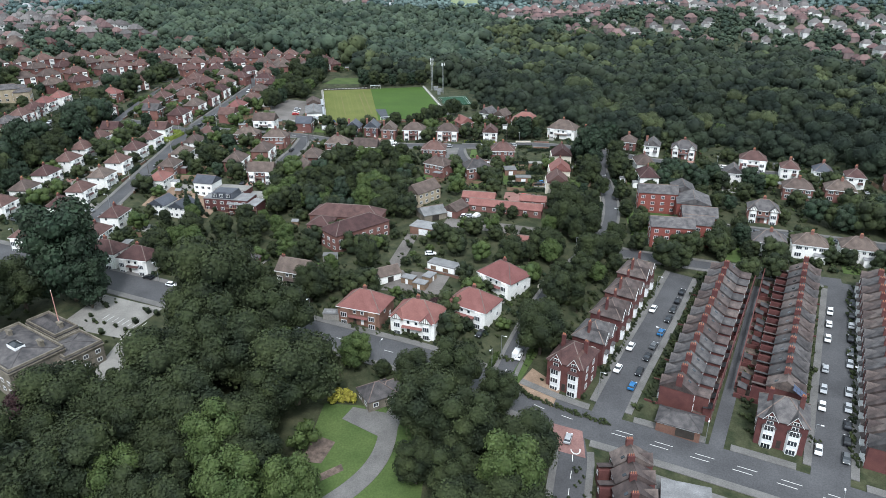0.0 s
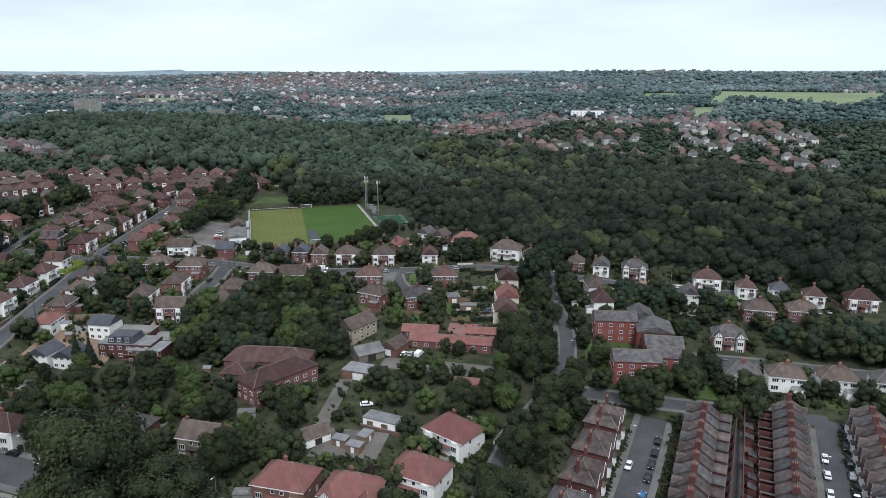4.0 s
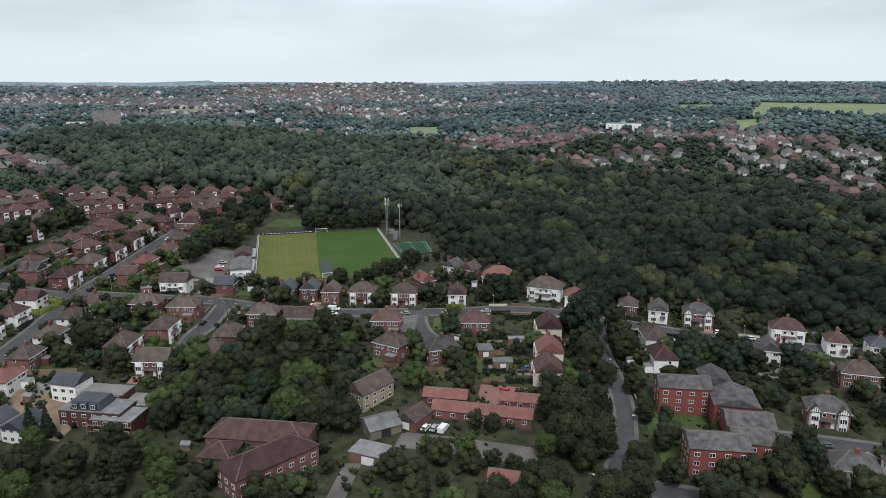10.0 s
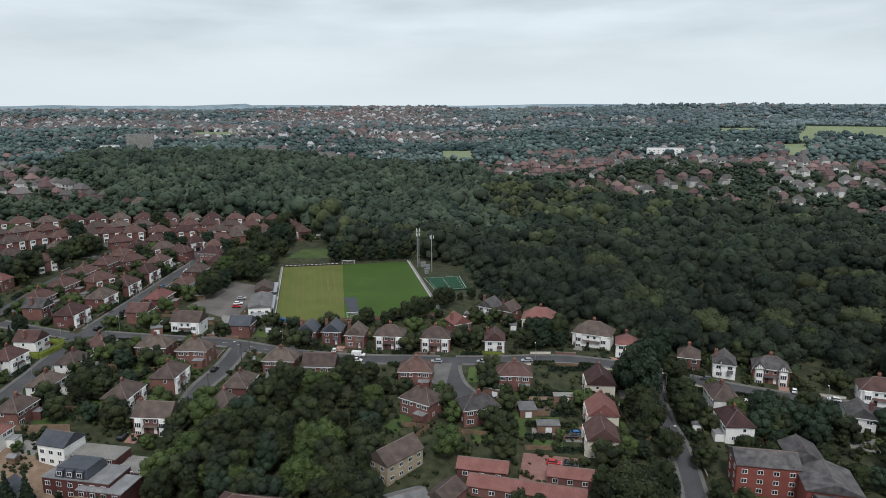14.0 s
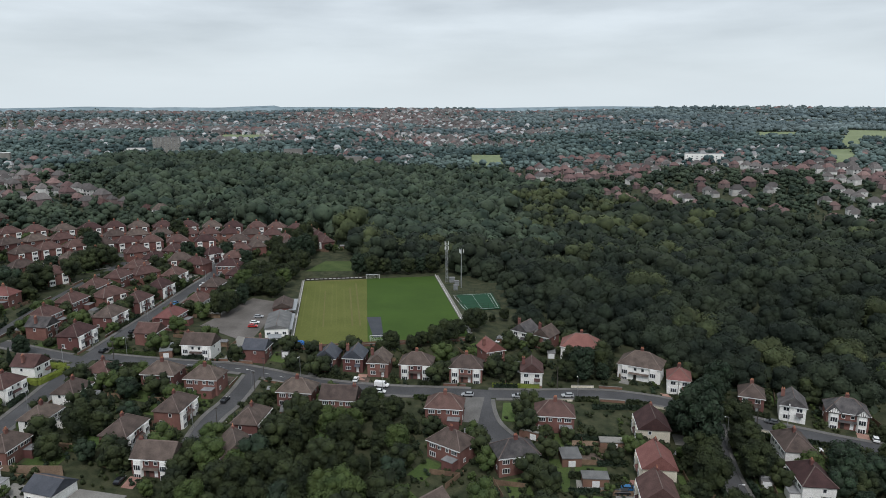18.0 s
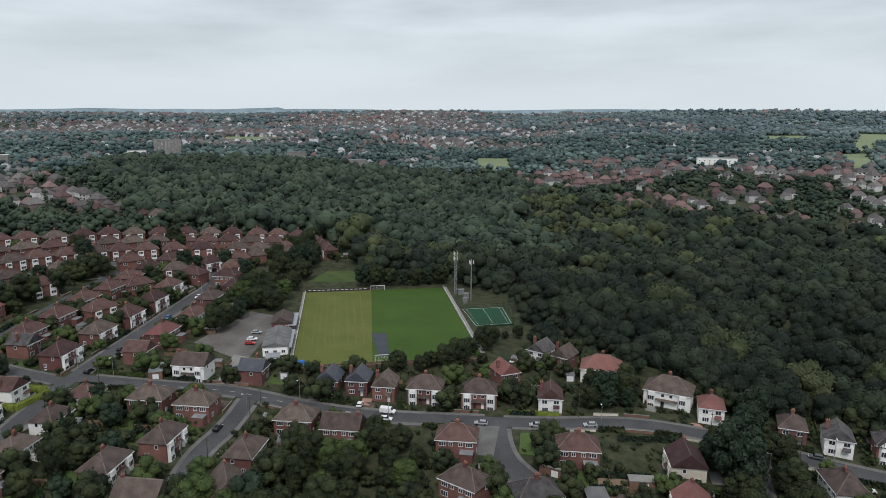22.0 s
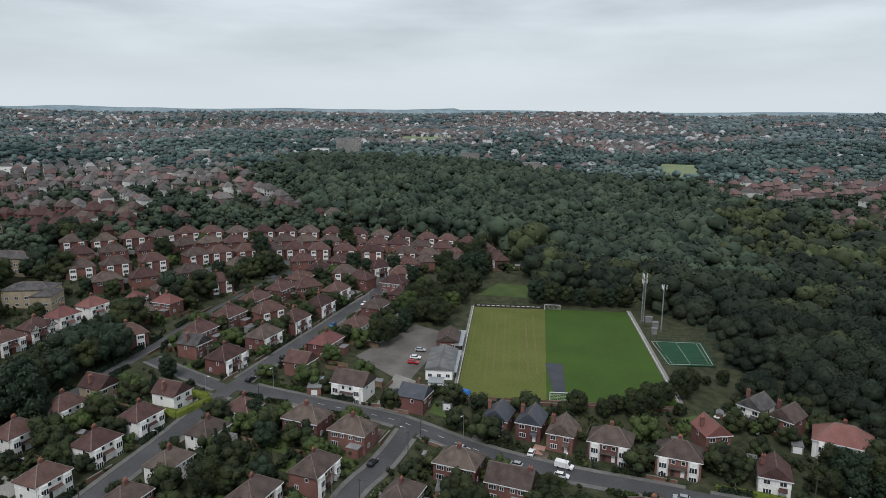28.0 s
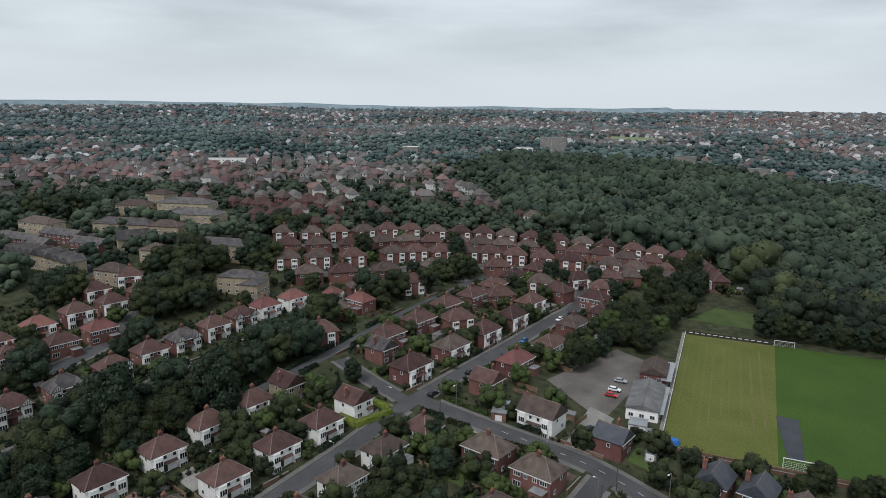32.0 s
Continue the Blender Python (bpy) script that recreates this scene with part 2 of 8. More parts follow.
BARK = material("grey_bark", (0.07, 0.055, 0.042), (0.13, 0.105, 0.08), 0.8, 6, 0.95, 0.5, 0.15)
STEEL = material("galvanised_steel", (0.36, 0.37, 0.38), (0.46, 0.47, 0.48), 0.8, 6, 0.45, 0.05, 0.05, metal=0.7)
POLE = material("dark_timber_pole", (0.05, 0.045, 0.04), (0.09, 0.08, 0.07), 0.8, 6, 0.9, 0.2, 0.1)
RUBBER = material("tyre_rubber", (0.018, 0.018, 0.018), (0.03, 0.03, 0.03), 1, 8, 0.85, 0.1, 0.0)
NET_BLUE = material("blue_tarpaulin", (0.02, 0.12, 0.42), (0.04, 0.18, 0.52), 0.6, 4, 0.5, 0.3, 0.0)
COVER = material("dark_grey_cover_sheet", (0.038, 0.042, 0.052), (0.055, 0.06, 0.07), 0.2, 3, 0.7, 0.2, 0.0)
FIELD = material("pale_pasture", (0.15, 0.185, 0.09), (0.21, 0.245, 0.13), 0.01, 0.2, 0.95, 0.1, 0.0)
WINDOW_GLASS = material("window_glass", (0.018, 0.022, 0.026), (0.035, 0.042, 0.048), 0.6, 4, 0.06, 0.0, 0.4)
WINDOW_GLASS.node_tree.nodes["Principled BSDF"].inputs["Specular IOR Level"].default_value = 0.6
SOLAR = material("solar_panel_glass", (0.022, 0.035, 0.075), (0.035, 0.05, 0.10), 0.8, 6, 0.12, 0.0, 0.0)
CAR_PAINTS = [material("car_paint_" + k, c, tuple(v * 1.1 for v in c), 1.0, 8, 0.28, 0.0, 0.06) for k, c in (
    ("white", (0.72, 0.72, 0.71)), ("black", (0.014, 0.015, 0.018)), ("silver", (0.34, 0.35, 0.36)),
    ("grey", (0.09, 0.095, 0.10)), ("blue", (0.025, 0.13, 0.30)), ("red", (0.42, 0.022, 0.022)), ("light_blue", (0.05, 0.30, 0.48)))]


# ---- mesh helpers ----
def mesh_ob(name, bm, mats, parent=None, label="", kind=""):
    data = bpy.data.meshes.new(name)
    bm.normal_update()
    bm.to_mesh(data)
    bm.free()
    for m in mats if isinstance(mats, (list, tuple)) else [mats]:
        data.materials.append(m)
    ob = new(name, data)
    ob.parent = parent
    return tagged(ob, label=label, kind=kind)


def part(name, bm, mats, parent, label=""):
    return mesh_ob(name, bm, mats, parent, label)


def block(bm, x0, x1, y0, y1, z0, z1, mat=0, top=None):
    """A closed box; top gives another outline (x0, x1, y0, y1) for its upper face."""
    a0, a1, b0, b1 = top or (x0, x1, y0, y1)
    v = [bm.verts.new(p) for p in ((x0, y0, z0), (x1, y0, z0), (x1, y1, z0), (x0, y1, z0),
                                   (a0, b0, z1), (a1, b0, z1), (a1, b1, z1), (a0, b1, z1))]
    for q in ((0, 3, 2, 1), (4, 5, 6, 7), (0, 1, 5, 4), (1, 2, 6, 5), (2, 3, 7, 6), (3, 0, 4, 7)):
        bm.faces.new([v[i] for i in q]).material_index = mat
    return bm


def solid(bm, outline, z0, z1, mat=0):
    """An upright prism over a ground outline that runs anticlockwise."""
    lo, hi = [bm.verts.new((x, y, z0)) for x, y in outline], [bm.verts.new((x, y, z1)) for x, y in outline]
    n = len(outline)
    bm.faces.new(hi).material_index = mat
    bm.faces.new(lo[::-1]).material_index = mat
    for i in range(n):
        bm.faces.new((lo[i], lo[(i + 1) % n], hi[(i + 1) % n], hi[i])).material_index = mat
    return bm


def tube(bm, x, y, z0, z1, r0, r1=None, n=8, mat=0, lean=(0, 0)):
    r1 = r0 if r1 is None else r1
    lo = [bm.verts.new((x + r0 * math.cos(a), y + r0 * math.sin(a), z0)) for a in np.arange(n) * math.tau / n]
    hi = [bm.verts.new((x + lean[0] + r1 * math.cos(a), y + lean[1] + r1 * math.sin(a), z1)) for a in np.arange(n) * math.tau / n]
    bm.faces.new(hi).material_index = mat
    bm.faces.new(lo[::-1]).material_index = mat
    for i in range(n):
        bm.faces.new((lo[i], lo[(i + 1) % n], hi[(i + 1) % n], hi[i])).material_index = mat
    return bm


def hip_roof(bm, x0, x1, y0, y1, z0, rise, hip=1.0, thick=0.16, mat=0):
    """A pitched roof with its ridge along the longer side. hip 1: full hips, 0: gables. Closed underneath."""
    if x1 - x0 >= y1 - y0:
        run = (y1 - y0) / 2 * hip
        ridge = [(x0 + run, (y0 + y1) / 2), (x1 - run, (y0 + y1) / 2)]
        order = [(0, 1, "b", "a"), (2, 3, "a", "b")], [(1, 2, "b"), (3, 0, "a")]
    else:
        run = (x1 - x0) / 2 * hip
        ridge = [((x0 + x1) / 2, y0 + run), ((x0 + x1) / 2, y1 - run)]
        order = [(1, 2, "b", "a"), (3, 0, "a", "b")], [(0, 1, "a"), (2, 3, "b")]
    c = [(x0, y0), (x1, y0), (x1, y1), (x0, y1)]
    lo = [bm.verts.new((*p, z0)) for p in c]
    up = [bm.verts.new((*p, z0 + thick)) for p in c]
    top = {"a": bm.verts.new((*ridge[0], z0 + thick + rise)), "b": bm.verts.new((*ridge[1], z0 + thick + rise))}
    for i, j, p, q in order[0]:
        bm.faces.new((up[i], up[j], top[p], top[q])).material_index = mat
    for i, j, p in order[1]:
        bm.faces.new((up[i], up[j], top[p])).material_index = mat
    for i in range(4):
        bm.faces.new((lo[i], lo[(i + 1) % 4], up[(i + 1) % 4], up[i])).material_index = mat
    bm.faces.new(lo[::-1]).material_index = mat
    # ridge and hip tiles
    (ax, ay), (bx, by) = ridge
    w, z = 0.14, z0 + thick + rise
    if hip > 0.5:
        for k, (px, py) in enumerate(c):
            ex, ey = ridge[0] if math.hypot(px - ax, py - ay) <= math.hypot(px - bx, py - by) else ridge[1]
            n = Vector((-(ey - py), ex - px, 0)).normalized() * 0.13
            lo_, hi_ = Vector((px, py, z0 + thick)), Vector((ex, ey, z))
            q = [bm.verts.new(v) for v in (lo_ - n, lo_ + n, hi_ + n, hi_ - n)]
            r = [bm.verts.new(v.co + Vector((0, 0, 0.12))) for v in q]
            for f in ((r[0], r[1], r[2], r[3]), (q[0], q[1], r[1], r[0]), (q[1], q[2], r[2], r[1]), (q[3], q[0], r[0], r[3])):
                bm.faces.new(f).material_index = mat + 1
    if ax != bx or ay != by:
        if ay == by:
            block(bm, ax, bx, ay - w, ay + w, z - 0.1, z + 0.14, mat + 1, (ax, bx, ay - 0.05, ay + 0.05))
        else:
            block(bm, ax - w, ax + w, ay, by, z - 0.1, z + 0.14, mat + 1, (ax - 0.05, ax + 0.05, ay, by))
    return bm


# ---- the lie of the land ----
SLOPE = (-12.841, -1.886, 8.814, 1.56, -1.612, 0.393)
KNOLLS = [(28, 114, -2.1), (69, 95, 0.74), (-17, 166, 3.45), (-73, 209, -2.27), (-34, 242, -1.63), (66, 251, -5.97), (64, 257, 2.36), (31, 272, 4.68),
          (-19, 341, -1.12), (-127, 321, -0.58), (-129, 231, -2.08), (-171, 277, 3.42), (-180, 316, -0.71), (-127, 429, -0.98), (-37, 366, 1.85)]
PITCH_AT, PITCH_TURN = (-79.0, 389.7), radians(15.7)


def smooth(v):
    v = np.clip(v, 0, 1)
    return v * v * (3 - 2 * v)


def pitch_local(x, y):
    dx, dy = x - PITCH_AT[0], y - PITCH_AT[1]
    c, s = math.cos(PITCH_TURN), math.sin(PITCH_TURN)
    return dx * c + dy * s, -dx * s + dy * c


def height(x, y):
    """The ground's height, for numbers or arrays."""
    x, y = np.asarray(x, float), np.asarray(y, float)
    cx, cy = np.clip(x, -360, 190) / 100, (np.clip(y, 30, 460) - 200) / 100
    a, b, c, d, e, f = SLOPE
    z = a + b * cx + c * cy + d * cx * cx + e * cy * cy + f * cx * cy
    for kx, ky, kz in KNOLLS:
        z = z + kz * np.exp(-((x - kx) ** 2 + (y - ky) ** 2) / 4608)
    far = np.hypot(x, y)
    z = z - 9 * smooth((y - 460) / 120) * smooth((x + 140) / 120) * (1 - smooth((far - 480) / 300))
    rise = (15 + 14 * np.tanh((x + 150) / 300)) * smooth((far - 560) / 450)
    rise = rise + 44 * smooth((far - 1300) / 3200) + 9 * smooth((far - 900) / 500) * np.sin(x / 310 + 1) * np.cos(y / 420)
    z = z + rise
    u, v = pitch_local(x, y)
    out = np.maximum(np.maximum(np.abs(u) - 40, 0), np.maximum(np.abs(v) - 57, 0))
    return z * smooth(out / 9) + 0.0 * out


def level(x, y):
    return float(height(x, y))


def drape(name, outline, mat, lift=0.06, step=4.0, kind="structure", label=""):
    """A thin sheet on the ground inside a four-cornered outline."""
    a, b, c, d = [np.array(p, float) for p in outline]
    nu = max(1, int(max(np.linalg.norm(b - a), np.linalg.norm(c - d)) / step))
    nv = max(1, int(max(np.linalg.norm(d - a), np.linalg.norm(c - b)) / step))
    bm = bmesh.new()
    grid = []
    for j in range(nv + 1):
        row = []
        for i in range(nu + 1):
            u, v = i / nu, j / nv
            p = (a * (1 - u) + b * u) * (1 - v) + (d * (1 - u) + c * u) * v
            row.append(bm.verts.new((p[0], p[1], level(*p) + lift)))
        grid.append(row)
    for j in range(nv):
        for i in range(nu):
            bm.faces.new((grid[j][i], grid[j][i + 1], grid[j + 1][i + 1], grid[j + 1][i]))
    rim = [e for e in bm.edges if e.is_boundary]
    new_edges = bmesh.ops.extrude_edge_only(bm, edges=rim)["geom"]
    for v in new_edges:
        if isinstance(v, bmesh.types.BMVert):
            v.co.z -= lift + 0.3
    return mesh_ob(name, bm, mat, None, label, kind)


def ground_sheet():
    xs = np.concatenate([-np.geomspace(420, 4900, 46)[::-1], np.arange(-412, 260, 4.0), np.geomspace(264, 4900, 50)])
    ys = np.concatenate([-np.geomspace(60, 900, 12)[::-1], np.arange(-40, 480, 4.0), np.geomspace(486, 4900, 56)])
    gx, gy = np.meshgrid(xs, ys)
    pts = np.stack([gx, gy, height(gx, gy)], -1).reshape(-1, 3)
    nx, ny = len(xs), len(ys)
    i = (np.arange(ny - 1)[:, None] * nx + np.arange(nx - 1)).ravel()
    faces = np.stack([i, i + 1, i + nx + 1, i + nx], -1)
    return from_arrays("ground", pts, faces, GRASS, "structure", "rough grass and garden ground of a hilly suburb")


def from_arrays(name, pts, faces, mat, kind, label, category="", parent=None, index=None):
    data = bpy.data.meshes.new(name)
    data.vertices.add(len(pts))
    data.vertices.foreach_set("co", np.asarray(pts, np.float32).ravel())
    k = faces.shape[1]
    data.loops.add(faces.size)
    data.loops.foreach_set("vertex_index", faces.astype(np.int32).ravel())
    data.polygons.add(len(faces))
    data.polygons.foreach_set("loop_start", np.arange(len(faces), dtype=np.int32) * k)
    if index is not None:
        data.polygons.foreach_set("material_index", np.asarray(index, np.int32))
    data.update(calc_edges=True)
    for m in mat if isinstance(mat, (list, tuple)) else [mat]:
        data.materials.append(m)
    ob = new(name, data)
    ob.parent = parent
    return tagged(ob, label, category, "", kind)


ground_sheet()


# ---- roads and pavements ----
ROADS = {
    "road_main": ([(150, 52), (82, 80.5), (42.6, 95), (21, 101.5), (7, 108.5), (-12, 117.5), (-45, 126), (-85, 138), (-128, 149.5), (-176, 159), (-260, 172)], 5.2, 2.2),
    "road_terrace_west": ([(30, 98), (41, 122), (54.5, 148), (68, 177)], 4.0, 1.9),
    "road_alley": ([(57.5, 91), (73, 126), (93, 170.5)], 1.8, 0.0),
    "road_terrace_east": ([(82, 82), (102, 128), (122, 174)], 4.3, 1.9),
    "road_lane": ([(3, 111), (9.4, 131.5), (17.5, 155), (29, 177), (39, 194), (46, 210), (50.4, 232), (50.6, 252), (49, 268), (53, 297)], 2.6, 1.2),
    "road_flats": ([(39, 194), (50.9, 190.2), (77, 185), (122, 174)], 3.0, 1.5),
    "road_hill": ([(92, 217), (110, 213), (126, 207.5), (175, 190)], 3.0, 1.5),
    "road_side": ([(17, 50), (20.4, 77.5), (23, 90), (21, 100)], 3.6, 1.8),
    "road_white_houses": ([(-160, 156), (-162, 200), (-163.5, 240), (-164, 270), (-168, 298)], 2.7, 1.4),
    "road_railway_side": ([(-206.5, 255), (-209, 285), (-212, 306), (-216, 326), (-220.5, 350), (-225, 387), (-228.5, 425)], 2.2, 0.0),
    "road_cutting_end": ([(-168, 299), (-187, 301), (-206, 305)], 2.5, 1.2),
    "road_estate": ([(-168, 298), (-168.5, 314), (-170, 336), (-171.5, 367), (-174, 400), (-174, 422), (-186, 450), (-200, 492)], 2.7, 1.4),
    "road_club": ([(-168, 303), (-147, 304.8), (-116, 309), (-105, 308), (-84, 303.5), (-57, 302), (-34, 303), (-7, 302.5), (19, 306), (37.5, 303), (53, 298), (83, 287), (110, 280), (165, 264)], 2.9, 1.5),
    "road_close": ([(-22.5, 302), (-21.7, 291), (-18.5, 280), (-12, 272)], 3.6, 1.4),
    "road_estate_south": ([(-106, 308), (-105, 286), (-108, 273), (-106, 255)], 2.7, 1.4),
    "road_upper_row": ([(-229, 205), (-232, 240), (-236, 270), (-240, 295), (-243, 322)], 2.8, 1.4),
    "road_upper_estate": ([(-268, 215), (-270, 250), (-288, 275), (-318, 300)], 2.8, 1.4),
    "road_far_estate": ([(-329, 372), (-306, 409), (-286, 451), (-266, 475), (-241, 494), (-209, 513), (-182, 523), (-165, 524)], 2.6, 1.4),
    "road_far_estate_low": ([(-286, 352), (-268, 384), (-253, 421), (-236, 441), (-216, 456), (-190, 472)], 2.6, 1.4),
}
ROAD_LINES = {}


def dense(line, step=3.0):
    """Points and unit directions along a rounded line."""
    p = np.array(line, float)
    for _ in range(2):
        q = [p[0]]
        for a, b in zip(p[:-1], p[1:]):
            q += [a * 0.75 + b * 0.25, a * 0.25 + b * 0.75]
        p = np.array(q + [p[-1]])
    d = np.r_[0, np.cumsum(np.linalg.norm(np.diff(p, axis=0), axis=1))]
    s = np.linspace(0, d[-1], max(2, int(d[-1] / step)))
    xy = np.stack([np.interp(s, d, p[:, 0]), np.interp(s, d, p[:, 1])], -1)
    way = np.gradient(xy, axis=0)
    return xy, way / np.linalg.norm(way, axis=1)[:, None]


for key, (line, half, walkway) in ROADS.items():
    ROAD_LINES[key] = (*dense(line), half, walkway)


def road_gap(x, y, skip=""):
    """How far a place lies outside the nearest carriageway."""
    best = 1e9
    for key, (xy, way, half, walkway) in ROAD_LINES.items():
        if key != skip:
            best = min(best, float(np.hypot(xy[:, 0] - x, xy[:, 1] - y).min()) - half)
    return best


def strip(bm, xy, way, lo, hi, lift, thick, keep=None):
    nrm = np.stack([way[:, 1], -way[:, 0]], -1)
    a, b = xy + nrm * lo, xy + nrm * hi
    za, zb = height(a[:, 0], a[:, 1]), height(b[:, 0], b[:, 1])
    run = []

    def close(run):
        if len(run) < 2:
            return
        ring = [[bm.verts.new((a[i][0], a[i][1], za[i] + lift)), bm.verts.new((b[i][0], b[i][1], zb[i] + lift)),
                 bm.verts.new((b[i][0], b[i][1], zb[i] + lift - thick)), bm.verts.new((a[i][0], a[i][1], za[i] + lift - thick))] for i in run]
        for p, q in zip(ring[:-1], ring[1:]):
            for k in (0, 1, 3):
                bm.faces.new((p[k], q[k], q[(k + 1) % 4], p[(k + 1) % 4]))
        bm.faces.new(ring[0])
        bm.faces.new(ring[-1][::-1])

    for i in range(len(xy)):
        if keep is None or keep((a[i] + b[i]) / 2):
            run.append(i)
        else:
            close(run)
            run = []
    close(run)


road_rank = 0
for key, (xy, way, half, walkway) in ROAD_LINES.items():
    bm = bmesh.new()
    road_rank += 1
    strip(bm, xy, way, -half, half, 0.07 + 0.004 * road_rank, 0.4)
    mesh_ob(key, bm, ASPHALT, None, "worn grey asphalt road between houses", "structure")
    if walkway:
        for side in (-1, 1):
            bm = bmesh.new()
            lo, hi = sorted((side * half, side * (half + walkway)))
            strip(bm, xy, way, lo, hi, 0.22 + 0.002 * road_rank, 0.5, lambda p, k=key: road_gap(p[0], p[1], k) > 0.9)
            if bm.faces:
                mesh_ob("pavement", bm, PAVING, None, "grey concrete pavement with a raised kerb", "structure")
            else:
                bm.free()


# ---- houses ----
def window(parent, x, y, z, w, h, face=0, bars=2, split=False):
    """A white window frame in one piece with its glass, on a wall that looks along face (degrees; 0 is -y)."""
    bm = bmesh.new()
    cuts = [-w / 2 - 0.06]
    for i in range(bars + 1):
        cx = -w / 2 + w * i / bars
        cuts += [max(cx - 0.05, -w / 2 - 0.055), min(cx + 0.05, w / 2 + 0.055)]
    cuts += [w / 2 + 0.06]
    rows = [-h / 2 - 0.06, -h / 2 + 0.06, h / 2 - 0.06, h / 2 + 0.06]
    grid = [[bm.verts.new((cx, -0.07, cz)) for cx in cuts] for cz in rows]
    for j in range(3):
        for i in range(len(cuts) - 1):
            if j != 1 or i % 2 == 1 or i == 0 or i == len(cuts) - 2:
                bm.faces.new((grid[j][i], grid[j][i + 1], grid[j + 1][i + 1], grid[j + 1][i]))
    rim = [e for e in bm.edges if e.is_boundary]
    for v in bmesh.ops.extrude_edge_only(bm, edges=rim)["geom"]:
        if isinstance(v, bmesh.types.BMVert):
            v.co.y = 0.02
    glass = bmesh.new() if split else bm
    block(glass, -w / 2, w / 2, -0.035, 0.02, -h / 2, h / 2, 0 if split else 1)
    ob = part("window", bm, [WHITE, WINDOW_GLASS], parent)
    ob.matrix_basis = pose(x, y, z, 0, 0, face)
    if split:
        part("pane", glass, WINDOW_GLASS, ob)
    return ob


def door(parent, x, y, z, face, mat):
    bm = bmesh.new()
    block(bm, -0.5, 0.5, -0.08, 0.02, 0, 2.1)
    block(bm, -0.62, 0.62, -0.12, 0.02, 2.1, 2.25)
    ob = part("door", bm, mat, parent)
    ob.matrix_basis = pose(x, y, z, 0, 0, face)


def chimney(parent, x, y, z, h, mat, pots=2):
    bm = bmesh.new()
    block(bm, -0.55, 0.55, -0.35, 0.35, -1.6, h)
    block(bm, -0.63, 0.63, -0.43, 0.43, h - 0.28, h - 0.1)
    for i in range(pots):
        tube(bm, -0.3 + 0.6 * i / max(1, pots - 1), 0, h, h + 0.5, 0.14, 0.11, 6, 1)
    part("chimney", bm, [mat, POT], parent, "brick chimney stack with clay pots").matrix_basis = pose(x, y, z)


def bay(parent, x, y, z0, z1, w, mat, roof):
    """A canted bay with its own windows, two storeys or one."""
    bm = bmesh.new()
    solid(bm, [(-w / 2, 0), (-w / 2 + 0.45, -0.75), (w / 2 - 0.45, -0.75), (w / 2, 0)], z0, z1)
    ob = part("bay", bm, mat, parent)
    ob.matrix_basis = pose(x, y, 0)
    z = z0 + 1.75
    while z < z1:
        window(ob, 0, -0.77, z, w - 0.95, 1.55, 0, 3)
        z += 2.75
    if roof:
        cap = bmesh.new()
        block(cap, -w / 2 - 0.15, w / 2 + 0.15, -0.95, 0.1, z1, z1 + 0.75, 0, (-w / 2 + 0.5, w / 2 - 0.5, -0.1, 0.1))
        part("bay_roof", cap, roof, ob)


HOUSE_MASTERS = {}
WALLS = {"W": RENDER, "C": CREAM, "B": BRICK, "D": BRICK_DARK, "H": BRICK, "T": STONE_PALE, "S": STONE, "N": BRICK_BROWN, "V": RENDER}
ROOFS = {"r": ROOF_RED, "R": ROOF_BRIGHT, "b": ROOF_BROWN, "g": ROOF_SLATE, "n": ROOF_NEW}
WORDS = {"W": "white-rendered", "C": "cream-rendered", "B": "red-brick", "D": "dark red-brick", "H": "brick and half-timbered", "T": "buff stone", "S": "old sandstone", "N": "brown-brick", "V": "white half-timbered",
         "r": "red-brown tiled", "R": "bright red tiled", "b": "brown tiled", "g": "grey slate", "n": "dark new slate"}


